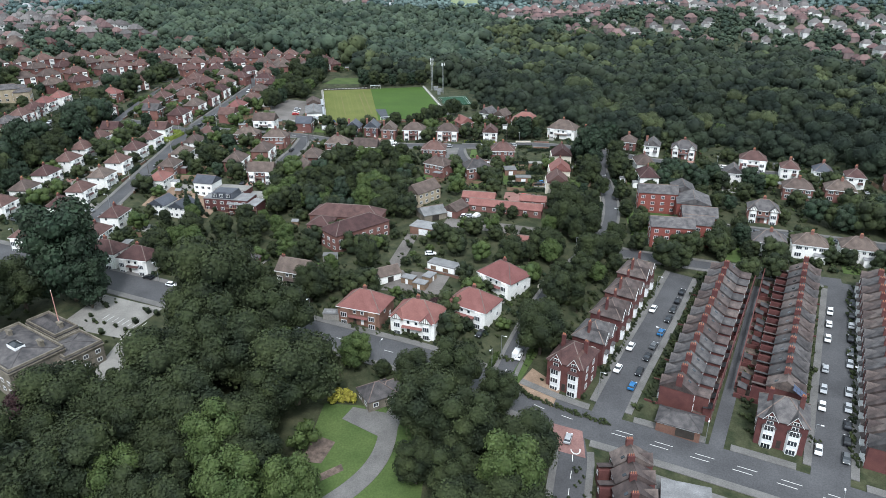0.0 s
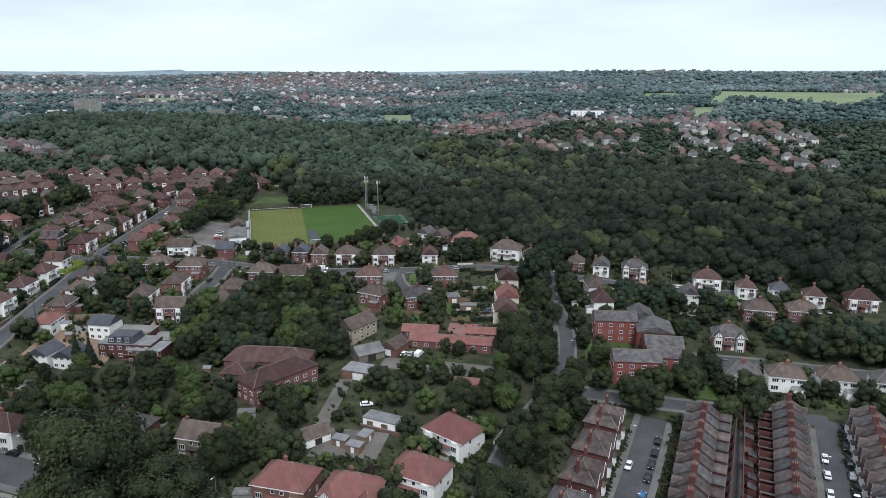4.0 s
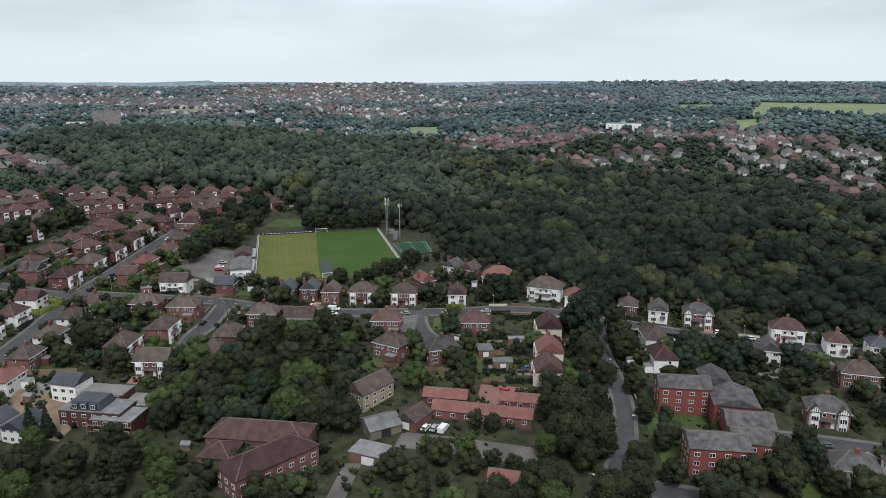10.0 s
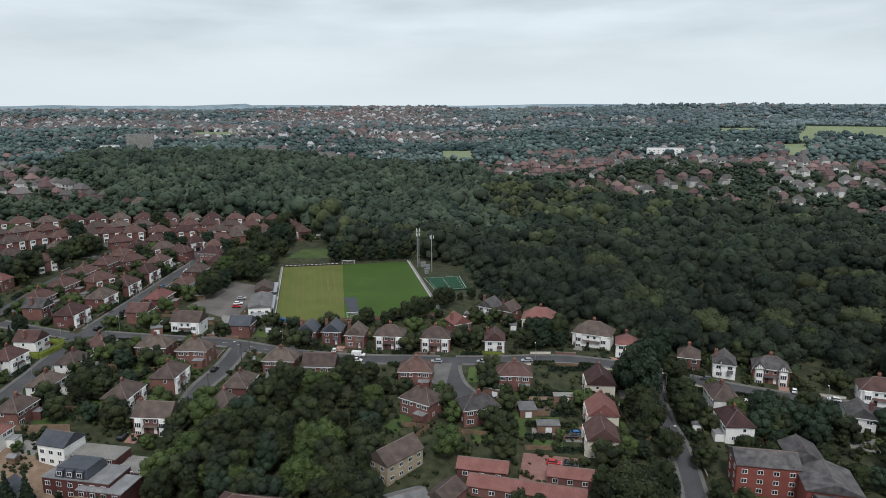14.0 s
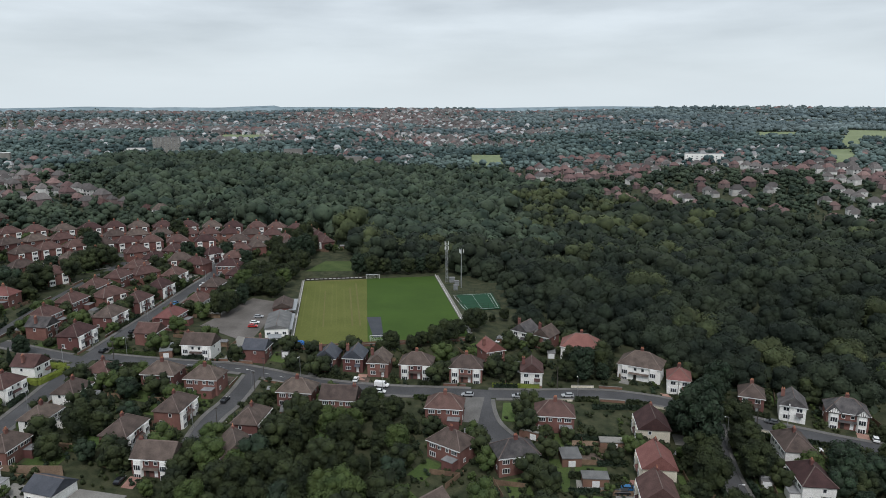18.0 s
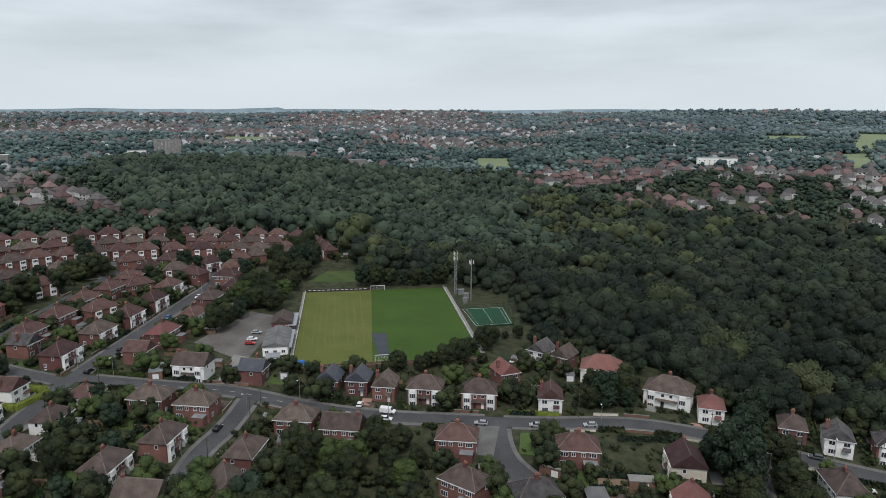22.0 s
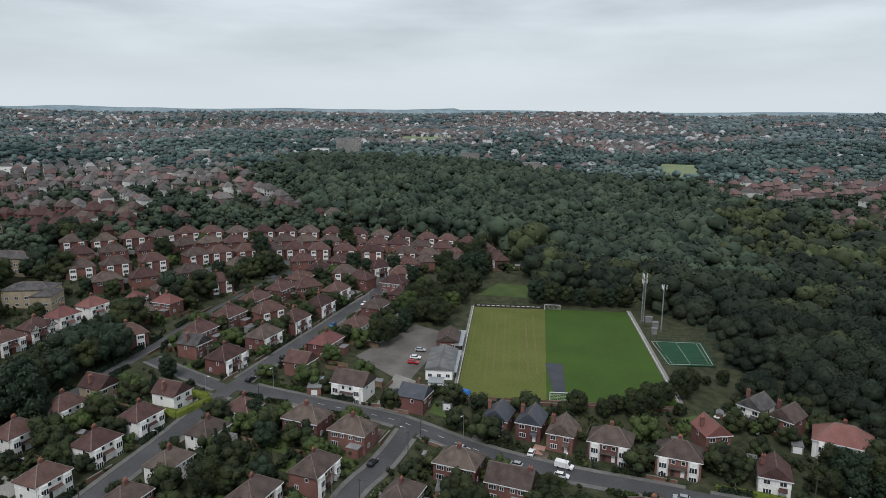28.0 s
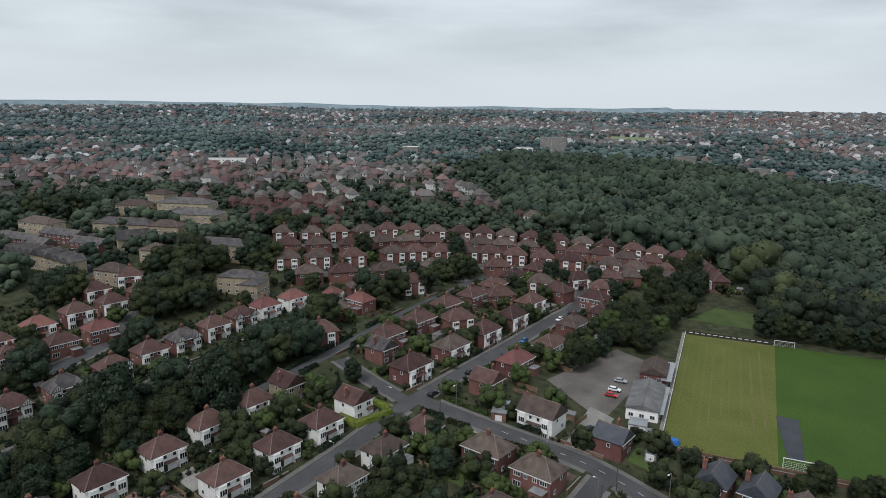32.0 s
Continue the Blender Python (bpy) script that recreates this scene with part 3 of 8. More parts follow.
def house(style, w=11.8, d=8.4, eave=5.3, form="hip", plain=False, seen="FBLR"):
    """One house or semi-detached pair: its front looks along -y. style: wall and roof letters."""
    key = (style, w, d, eave, form, plain, seen)
    if key in HOUSE_MASTERS:
        return HOUSE_MASTERS[key]
    wall, tiles = WALLS[style[0]], ROOFS[style[1]]
    ob = new("house")
    tagged(ob, f"{WORDS[style[0]]} suburban house with a {WORDS[style[1]]} {'hipped' if form == 'hip' else 'gabled'} roof", "house", kind="thing")
    body = bmesh.new()
    block(body, -w / 2, w / 2, -d / 2, d / 2, -2.5, eave)
    rise = min(w, d) / 2 * 0.78
    if form == "gable":
        for y0, y1 in ((0, 1),):
            if w >= d:
                for sx in (-1, 1):
                    v = [body.verts.new(p) for p in ((sx * w / 2, -d / 2, eave), (sx * w / 2, d / 2, eave), (sx * w / 2, 0, eave + rise))]
                    body.faces.new(v if sx > 0 else v[::-1])
            else:
                for sy in (-1, 1):
                    v = [body.verts.new(p) for p in ((-w / 2, sy * d / 2, eave), (w / 2, sy * d / 2, eave), (0, sy * d / 2, eave + rise))]
                    body.faces.new(v if sy < 0 else v[::-1])
    if plain and "F" in seen:
        for sx in (-1, 1):
            block(body, sx * w * 0.27 - 1.4, sx * w * 0.27 + 1.4, -d / 2 - 0.6, -d / 2, -2.5, eave - 0.2, 1)
    part("wall", body, [wall, RENDER], ob)
    over = 0.4
    roof = bmesh.new()
    hip_roof(roof, -w / 2 - over, w / 2 + over, -d / 2 - over, d / 2 + over, eave - 0.12, rise * (1 + 2 * over / d), 1.0 if form == "hip" else 0.0)
    part("roof", roof, [tiles, RIDGE], ob)
    for y in [] if plain else [-d / 2 - over - 0.09] * ("F" in seen) + [d / 2 + over] * ("B" in seen):
        part("gutter", block(bmesh.new(), -w / 2 - over, w / 2 + over, y, y + 0.09, eave - 0.2, eave + 0.02), WHITE, ob)
    if form == "hip":
        chimney(ob, -0.1, 0.25, eave + rise + 0.1, 1.3, BRICK, 3)
    else:
        chimney(ob, -w / 2 + 0.9, 0.2, eave + rise - 0.1, 1.0, BRICK, 2)
    if plain:
        for sx in (-1, 1):
            if "F" in seen:
                window(ob, sx * w * 0.27, -d / 2 - 0.6, 4.1, 2.2, 1.2, 0, 3)
                window(ob, sx * w * 0.27, -d / 2 - 0.6, 1.5, 2.3, 1.3, 0, 3)
            if "B" in seen:
                window(ob, sx * w * 0.27, d / 2, 4.1, 1.8, 1.2, 180, 2)
        return HOUSE_MASTERS.setdefault(key, ob)
    if w > 9:
        bays = (-w * 0.33, w * 0.33)
        for x in bays if "F" in seen else ():
            bay(ob, x, -d / 2, -1.5, eave - 0.25 if style[0] in "HB" else eave - 0.25, 2.9, RENDER if style[0] in "WBH" else wall, None)
        for sx in (-1, 1):
            if "F" in seen:
                window(ob, sx * 1.3, -d / 2, 4.1, 1.0, 1.1, 0, 1)
                door(ob, sx * 1.3, -d / 2, 0.0, 0, TIMBER if sx < 0 else WHITE)
            if "B" in seen:
                window(ob, sx * w * 0.33, d / 2, 4.1, 2.0, 1.25, 180, 3)
                window(ob, sx * w * 0.33, d / 2, 1.4, 2.2, 1.5, 180, 3)
                window(ob, sx * w * 0.12, d / 2, 4.1, 1.1, 1.1, 180, 2)
            if ("L" if sx < 0 else "R") in seen:
                window(ob, sx * w / 2, -d * 0.15, 4.2, 0.9, 1.1, 90 * sx, 1)
                window(ob, sx * w / 2, d * 0.22, 1.6, 1.0, 1.2, 90 * sx, 2)
        if "F" in seen:
            porch = bmesh.new()
            block(porch, -w * 0.33 + 1.45, w * 0.33 - 1.45, -d / 2 - 1.0, -d / 2 - 0.02, 2.4, 2.85, 0, (-w * 0.33 + 1.45, w * 0.33 - 1.45, -d / 2 - 0.2, -d / 2 - 0.02))
            part("porch_roof", porch, tiles, ob)
        if "B" in seen:
            room = bmesh.new()
            block(room, -w * 0.44, -w * 0.12, d / 2, d / 2 + 2.8, -2.0, 2.5)
            block(room, -w * 0.45, -w * 0.11, d / 2, d / 2 + 2.95, 2.5, 2.68, 1)
            part("extension", room, [RENDER if style[0] in "WCV" else wall, FELT], ob)
        if style[0] in "HV" and "F" in seen:
            for sx in (-1, 1):
                gable = bmesh.new()
                v = [(-1.9, 0), (1.9, 0), (0, 2.0)]
                lo, hi = [gable.verts.new((x, -d / 2 - 0.95, eave - 0.1 + z)) for x, z in v], [gable.verts.new((x, -d / 2 + 2.4, eave - 0.1 + z)) for x, z in v]
                gable.faces.new(lo)
                for i in range(3):
                    gable.faces.new((lo[i], hi[i], hi[(i + 1) % 3], lo[(i + 1) % 3]))
                front = part("front_gable", gable, RENDER, ob)
                front.location.x = sx * w * 0.33
                beams = bmesh.new()
                for x in (-1.2, -0.6, 0, 0.6, 1.2):
                    block(beams, x - 0.07, x + 0.07, -d / 2 - 1.0, -d / 2 - 0.93, eave - 0.1, eave + 1.75 - abs(x) * 1.05)
                block(beams, -1.95, 1.95, -d / 2 - 1.0, -d / 2 - 0.93, eave - 0.2, eave - 0.02)
                part("beam", beams, TIMBER, front)
                cover = bmesh.new()
                for s in (-1, 1):
                    v = [cover.verts.new(p) for p in ((0, -d / 2 - 1.15, eave + 2.0), (s * 2.15, -d / 2 - 1.15, eave - 0.25), (s * 2.15, -d / 2 + 2.4, eave - 0.25), (0, -d / 2 + 2.4, eave + 2.0))]
                    w2 = [cover.verts.new(p.co + Vector((0, 0, 0.14))) for p in v]
                    cover.faces.new(w2 if s < 0 else w2[::-1])
                    cover.faces.new((v[0], v[1], w2[1], w2[0]))
                    cover.faces.new((v[1], v[2], w2[2], w2[1]))
                part("gable_roof", cover, tiles, front)
    else:
        for sx in (-1, 1):
            if "F" in seen:
                window(ob, sx * w * 0.25, -d / 2, 4.1, 1.6, 1.25, 0, 2)
            if "B" in seen:
                window(ob, sx * w * 0.25, d / 2, 4.1, 1.5, 1.2, 180, 2)
            if ("L" if sx < 0 else "R") in seen:
                window(ob, sx * w / 2, 0.5, 4.1, 0.9, 1.1, 90 * sx, 1)
        if "B" in seen:
            window(ob, -w * 0.22, d / 2, 1.5, 1.9, 1.5, 180, 3)
        if "F" in seen:
            window(ob, -w * 0.22, -d / 2, 1.5, 1.9, 1.4, 0, 3)
            door(ob, w * 0.25, -d / 2, 0.0, 0, WHITE)
        porch = bmesh.new()
        hip_roof(porch, w * 0.25 - 1.0, w * 0.25 + 1.0, -d / 2 - 1.3, -d / 2, 2.4, 0.7, 0)
        part("porch_roof", porch, tiles, ob)
    return HOUSE_MASTERS.setdefault(key, ob)


PLACED = set()
FOOT = []
PLOTS = []


def put(master, x, y, turn, sink=0.0, spread=6.5):
    """Sets a master, or a copy of it once it is used, on the ground."""
    c, s = math.cos(radians(turn)), math.sin(radians(turn))
    z = min(level(x + c * a - s * b, y + s * a + c * b) for a in (-4, 4) for b in (-3.5, 3.5)) * 0.4 + level(x, y) * 0.6 - sink
    m = pose(x, y, z, 0, 0, turn)
    FOOT.append((x, y, spread))
    if spread == 6.5:
        PLOTS.append((x, y, turn))
    if master.name in PLACED:
        return copy_thing(master, m)
    PLACED.add(master.name)
    master.matrix_basis = m
    return master


def sides(x, y, turn):
    """Which walls of a house look towards the line along which it is flown past."""
    shown = ""
    for name, a in (("F", -90), ("B", 90), ("L", 180), ("R", 0)):
        n = (math.cos(radians(a + turn)), math.sin(radians(a + turn)))
        if any(n[0] * (ex - x) + n[1] * (ey - y) > 0.12 * math.hypot(ex - x, ey - y) for ex, ey in ((2, -48), (-4, 53), (-39, 153))):
            shown += name
    return shown


def row(houses, group, **how):
    for x, y, turn, style in houses:
        form = "gable" if len(style) > 2 and style[2] in "^/" else "hip"
        size = dict(w=7.6, d=8.6) if len(style) > 2 and style[2] in "/s" else how
        tagged(put(house(style[:2], form=form, seen=sides(x, y, turn), **size), x, y, turn), group=group)


row([(-175, 238, 90, "Wr"), (-175, 254, 90, "Wr"), (-174.5, 269, 90, "Wr"), (-176, 283, 90, "Wr/"), (-174, 222, 90, "Wb"), (-175, 207, 90, "Wr"), (-174.5, 192, 90, "Wr"),
     (-152.5, 256.5, -90, "Wb"), (-153, 272, -90, "Wb"), (-151.5, 286, -90, "Wrs"), (-152, 241.5, -90, "Bb"), (-150, 227, -90, "WR"), (-150, 174, -90, "Wr"), (-151, 190, -90, "Wr")], "houses on the white street", w=9.9, d=7.5, eave=5.0)
row([(-197.5, 263, 90, "Wr"), (-197.5, 248, 90, "Wr"), (-196, 233.5, 90, "Wr"), (-196.5, 217.5, 90, "Wr"), (-196, 202, 90, "Wb"), (-196, 187, 90, "Wr"), (-171, 166, 0, "Wr"),
     (-198, 276, 90, "Tr/")], "houses above the white street", w=9.9, d=7.5, eave=5.0)
row([(-196, 315.5, 90, "Bg/"), (-179, 312, 90, "Br"), (-180, 335, 90, "Bb"), (-180.5, 356, 90, "Br"), (-182, 378, 90, "Br"), (-186, 399, 90, "Br"), (-155, 322, -90, "Br/"),
     (-157, 342, -90, "BR"), (-156, 364, -90, "Wr"), (-160, 389, -90, "Bb"), (-158, 412, -90, "Br"), (-168.5, 426, 180, "Br"), (-188, 447, 60, "Br")], "brick houses on the estate road")
row([(-203, 326, -90, "Br"), (-205, 346, -90, "Br"), (-208.5, 368, -90, "Br"), (-208, 386, -90, "Br"), (-210, 405, -90, "Br"), (-211, 424, -90, "Br"), (-211, 445, -90, "Br")], "brick houses beside the tree belt")
row([(-131.5, 317, 0, "Wb^"), (-109.5, 318.5, -90, "Bn/"), (-132.5, 291, 180, "Bb"), (-117.5, 292, 180, "Bb"), (-118, 272, 90, "Bb"), (-126, 256.5, 90, "Bb"), (-110.5, 248, 0, "Bb^"),
     (-92.5, 271, -90, "Bb"), (-91, 255, -60, "Bb^"), (-84, 290.5, 180, "Bb"), (-68.5, 288, 180, "Bb^")], "brown-roofed houses by the club")
row([(-81, 317, 0, "Bn/"), (-71, 318.5, 0, "Bn/"), (-61, 316, 0, "Bb/"), (-47, 316, 0, "Bb"), (-28.5, 315, 0, "Bb"), (-20.5, 331, 30, "BR/"), (-5, 313.5, 0, "Wr/"),
     (-7.5, 353, -30, "Wg/"), (1, 348.5, -30, "Bb/"), (46, 313, -10, "WRs")], "houses facing the club road")
row([(14.5, 339, -8, "WR"), (35, 323, -20, "Wb")], "larger houses facing the club road", w=15.0, d=10.0)
row([(-33, 286, 180, "Br"), (-28.5, 265, 150, "Bb"), (-10, 261, 200, "Bg"), (2, 283, 180, "Br")], "houses round the close")
row([(31, 279, -90, "Cr^"), (29, 259.5, -90, "CR^"), (27, 246, -90, "Cr^")], "gabled houses end on to the lane", w=10.0, d=9.0)
row([(67.5, 304, -15, "Bbs"), (79, 300, -15, "Wg/"), (94.5, 297.5, -15, "Hg"), (70.5, 275, 90, "Wb"), (69.5, 259.5, 90, "Wr"), (110, 266, 165, "Wg/"), (124, 282.5, -15, "Wr"),
     (137, 271, -15, "Wrs"), (150, 266.5, -15, "Wns"), (161, 259, -15, "Wrs"), (132.5, 248, 165, "Bb"), (149, 245, 165, "Bb"), (178, 253, -15, "Br"), (197, 243, -15, "BR")], "houses under the woods")
row([(111, 226, -15, "Hg"), (104, 197, 165, "Wg"), (118, 195, 165, "Wb"), (134, 192, 165, "Wb"), (150, 188.5, 165, "Wg"), (168, 181, 165, "Wb")], "houses on the hill road")
row([(-68, 158, -15, "Sb^"), (-139, 162, -10, "Wr"), (-126, 160, -10, "Wr")], "villas on the main road")
row([(-40, 139, -15, "NR"), (-22.5, 135.5, -15, "VR"), (-5.5, 143.5, -28, "WR"), (4, 161, -40, "WR"), (-92, 162, -15, "Hg")], "large villas on the main road", w=14.6, d=10.8)
row([(-248, 216, 90, "Hr"), (-248, 231, 90, "Hg"), (-249, 246.5, 90, "Hr"), (-251, 260, 90, "Br"), (-252, 273, 90, "Hg"), (-254, 286.5, 90, "Br"), (-255, 299, 90, "Hr"),
     (-257, 312, 90, "WR"), (-257, 326, 90, "WR"), (-249, 340, 120, "WR"), (-236, 345, 180, "BR")], "half-timbered upper row", w=9.9, d=7.5, eave=5.0)
row([(-278.5, 243, -90, "Br"), (-280, 257, -90, "BR"), (-297, 243, 90, "BR"), (-300, 257.5, 90, "Br"), (-300, 271, 90, "Br"), (-303, 285, 90, "Br"), (-294, 228, 90, "Br"), (-280, 228, -90, "Br"),
     (-316, 272, 90, "Br"), (-322, 290, 60, "Br")], "brick houses on the upper estate", w=9.9, d=7.5, eave=5.0)

# the large estate of brick semis beyond, row behind row inside the curved edge of the woods
EDGE = [(-344, 381), (-322, 417), (-315, 440), (-299, 463), (-277, 488), (-250, 508), (-217, 528), (-185, 540), (-160, 541), (-140, 518), (-122, 486)]
edge_xy, edge_way = dense(EDGE)
rng = random.Random(5)
for back, turned, first in ((5.5, 0, 0), (29, 180, 2), (50, 0, 1), (74, 180, 3), (95, 0, 0), (118, 180, 2), (140, 0, 1)):
    i = first
    while i < len(edge_xy) - 2:
        nx, ny = edge_way[i][1], -edge_way[i][0]
        x, y = edge_xy[i][0] + nx * back + rng.uniform(-1, 1), edge_xy[i][1] + ny * back + rng.uniform(-1, 1)
        if all(math.hypot(x - fx, y - fy) > 12.6 for fx, fy, _ in FOOT) and road_gap(x, y) > 5.2 and x > -336 and not (x > -150 and (y < 496 or back > 10)):
            turn = math.degrees(math.atan2(ny, nx)) + 90 + turned + rng.uniform(-5, 5)
            tagged(put(house(rng.choice(("Br", "Br", "Bb", "Br", "Bb", "Br", "Br", "Bb")), w=12.4, plain=True, seen=sides(x, y, turn)), x, y, turn), group="brick semis of the far estate")
            i += 5
        else:
            i += 1


# ---- terraces ----
def terrace_house(style="D", seen="F", tiles=ROOF_TERRACE, w=4.9, d=9.0, eave=6.4):
    """One house of a brick terrace: bay, cross gable at the front, rear wing, chimney on the party wall."""
    key = ("terrace", style, seen, tiles.name)
    if key in HOUSE_MASTERS:
        return HOUSE_MASTERS[key]
    wall = WALLS[style]
    ob = tagged(new("terraced_house"), "narrow dark red-brick terraced house with a worn slate roof", "house")
    part("wall", block(bmesh.new(), -w / 2, w / 2, -d / 2, d / 2, -2.5, eave), wall, ob)
    rise = 3.2
    part("roof", hip_roof(bmesh.new(), -w / 2, w / 2, -d / 2 - 0.3, d / 2 + 0.3, eave - 0.1, rise, 0) if w > d else ridge_across(w, d + 0.6, eave - 0.1, rise), tiles, ob)
    dormer = bmesh.new()
    solid_gable(dormer, -0.2, 2.6, -d / 2 - 0.15, 0.6, eave - 0.1, 1.9)
    top = part("dormer", dormer, wall, ob)
    cap = bmesh.new()
    gable_cover(cap, -0.2, 2.9, -d / 2 - 0.4, 0.4, eave - 0.1, 2.15)
    part("dormer_roof", cap, tiles, top)
    bm = bmesh.new()
    block(bm, -0.45, 0.45, -0.8, 0.8, eave + 1.4, eave + rise + 1.3)
    block(bm, -0.52, 0.52, -0.87, 0.87, eave + rise + 1.0, eave + rise + 1.16)
    for y in (-0.5, 0, 0.5):
        tube(bm, 0, y, eave + rise + 1.3, eave + rise + 1.8, 0.13, 0.11, 6, 1)
    stack = part("chimney", bm, [BRICK_DARK, POT], ob)
    stack.location = (w / 2 - 0.3, 0.3, 0)
    part("rear_wing", block(bmesh.new(), -w / 2 + 0.05, -w / 2 + 2.5, d / 2, d / 2 + 3.6, -2.5, 5.0), wall, ob)
    lean = bmesh.new()
    block(lean, -w / 2 + 0.0, -w / 2 + 2.7, d / 2, d / 2 + 3.8, 5.0, 5.16, 0)
    for v in lean.verts:
        v.co.z += (w / 2 - 0.05 + v.co.x) * -0.42 + 1.15
    part("rear_roof", lean, tiles, ob)
    if "F" in seen:
        bay(ob, -w * 0.16, -d / 2, -1.5, 3.0, 2.6, WHITE, tiles)
        window(ob, -w * 0.2, -d / 2, 4.7, 1.5, 1.4, 0, 2)
        window(ob, -0.2, -d / 2 - 0.17, eave + 0.6, 1.1, 0.9, 0, 2)
        door(ob, w * 0.32, -d / 2, 0.0, 0, WHITE)
    if "B" in seen:
        window(ob, w * 0.25, d / 2, 4.6, 1.1, 1.3, 180, 1)
        window(ob, w * 0.25, d / 2, 1.5, 1.2, 1.5, 180, 2)
        window(ob, -w / 2 + 1.3, d / 2 + 3.6, 3.6, 1.0, 1.1, 180, 1)
    light = block(bmesh.new(), -0.4, 0.4, -0.5, 0.5, -0.04, 0.06)
    pane = part("skylight", light, WINDOW_GLASS, ob)
    pane.matrix_basis = pose(-w * 0.22, d * 0.27, eave + rise * 0.46 + 0.12, -34)
    return HOUSE_MASTERS.setdefault(key, ob)


def ridge_across(w, d, z, rise):
    """A roof with its ridge along x, whatever the proportions."""
    bm = bmesh.new()
    lo = [bm.verts.new(p) for p in ((-w / 2, -d / 2, z), (w / 2, -d / 2, z), (w / 2, d / 2, z), (-w / 2, d / 2, z))]
    up = [bm.verts.new(v.co + Vector((0, 0, 0.16))) for v in lo]
    a, b = bm.verts.new((-w / 2, 0, z + rise)), bm.verts.new((w / 2, 0, z + rise))
    for f in ((up[0], up[1], b, a), (up[2], up[3], a, b), (up[1], up[2], b), (up[3], up[0], a), lo[::-1]):
        bm.faces.new(f)
    for i in range(4):
        bm.faces.new((lo[i], lo[(i + 1) % 4], up[(i + 1) % 4], up[i]))
    block(bm, -w / 2, w / 2, -0.13, 0.13, z + rise - 0.08, z + rise + 0.1, 0, (-w / 2, w / 2, -0.05, 0.05))
    return bm


def solid_gable(bm, cx, w, y0, y1, z, rise):
    a = [bm.verts.new((cx + x, y0, z + h)) for x, h in ((-w / 2, -0.3), (w / 2, -0.3), (0, rise))]
    b = [bm.verts.new((cx + x, y1, z + h)) for x, h in ((-w / 2, -0.3), (w / 2, -0.3), (0, rise))]
    bm.faces.new(a)
    bm.faces.new(b[::-1])
    for i in range(3):
        bm.faces.new((a[i], b[i], b[(i + 1) % 3], a[(i + 1) % 3]))


def gable_cover(bm, cx, w, y0, y1, z, rise):
    """The two slopes of a small gable, as one folded sheet with thickness."""
    line = [(-w / 2, -0.25), (0, rise), (w / 2, -0.25)]
    a, b, c, d = ([bm.verts.new((cx + x, y, z + h + t)) for x, h in line] for y, t in ((y0, 0), (y1, 0), (y0, 0.14), (y1, 0.14)))
    for i in range(2):
        bm.faces.new((c[i], c[i + 1], d[i + 1], d[i]))
        bm.faces.new((a[i + 1], a[i], b[i], b[i + 1]))
        bm.faces.new((a[i], a[i + 1], c[i + 1], c[i]))
        bm.faces.new((b[i + 1], b[i], d[i], d[i + 1]))
    bm.faces.new((a[0], c[0], d[0], b[0]))
    bm.faces.new((c[2], a[2], b[2], d[2]))


def terrace(a, b, turn, group, seen, style="D", tiles=(ROOF_TERRACE, ROOF_TERRACE, ROOF_SLATE)):
    a, b = np.array(a), np.array(b)
    n = int(np.linalg.norm(b - a) / 4.9)
    pick = random.Random(n)
    for i in range(n):
        p = a + (b - a) * (i + 0.5) / n
        tagged(put(terrace_house(style, seen, pick.choice(tiles)), p[0], p[1], turn, spread=5.5), group=group)


terrace((51, 107), (81.5, 172.5), -115.3, "houses of the middle terrace", "FB")
terrace((79.5, 108.5), (108, 173), 64.7, "houses of the east terrace", "FB")
terrace((97, 88), (129.5, 168.5), -112, "houses of the far east terrace", "F")
terrace((35.5, 85), (33, 48), 95, "houses of the south terrace", "FB")


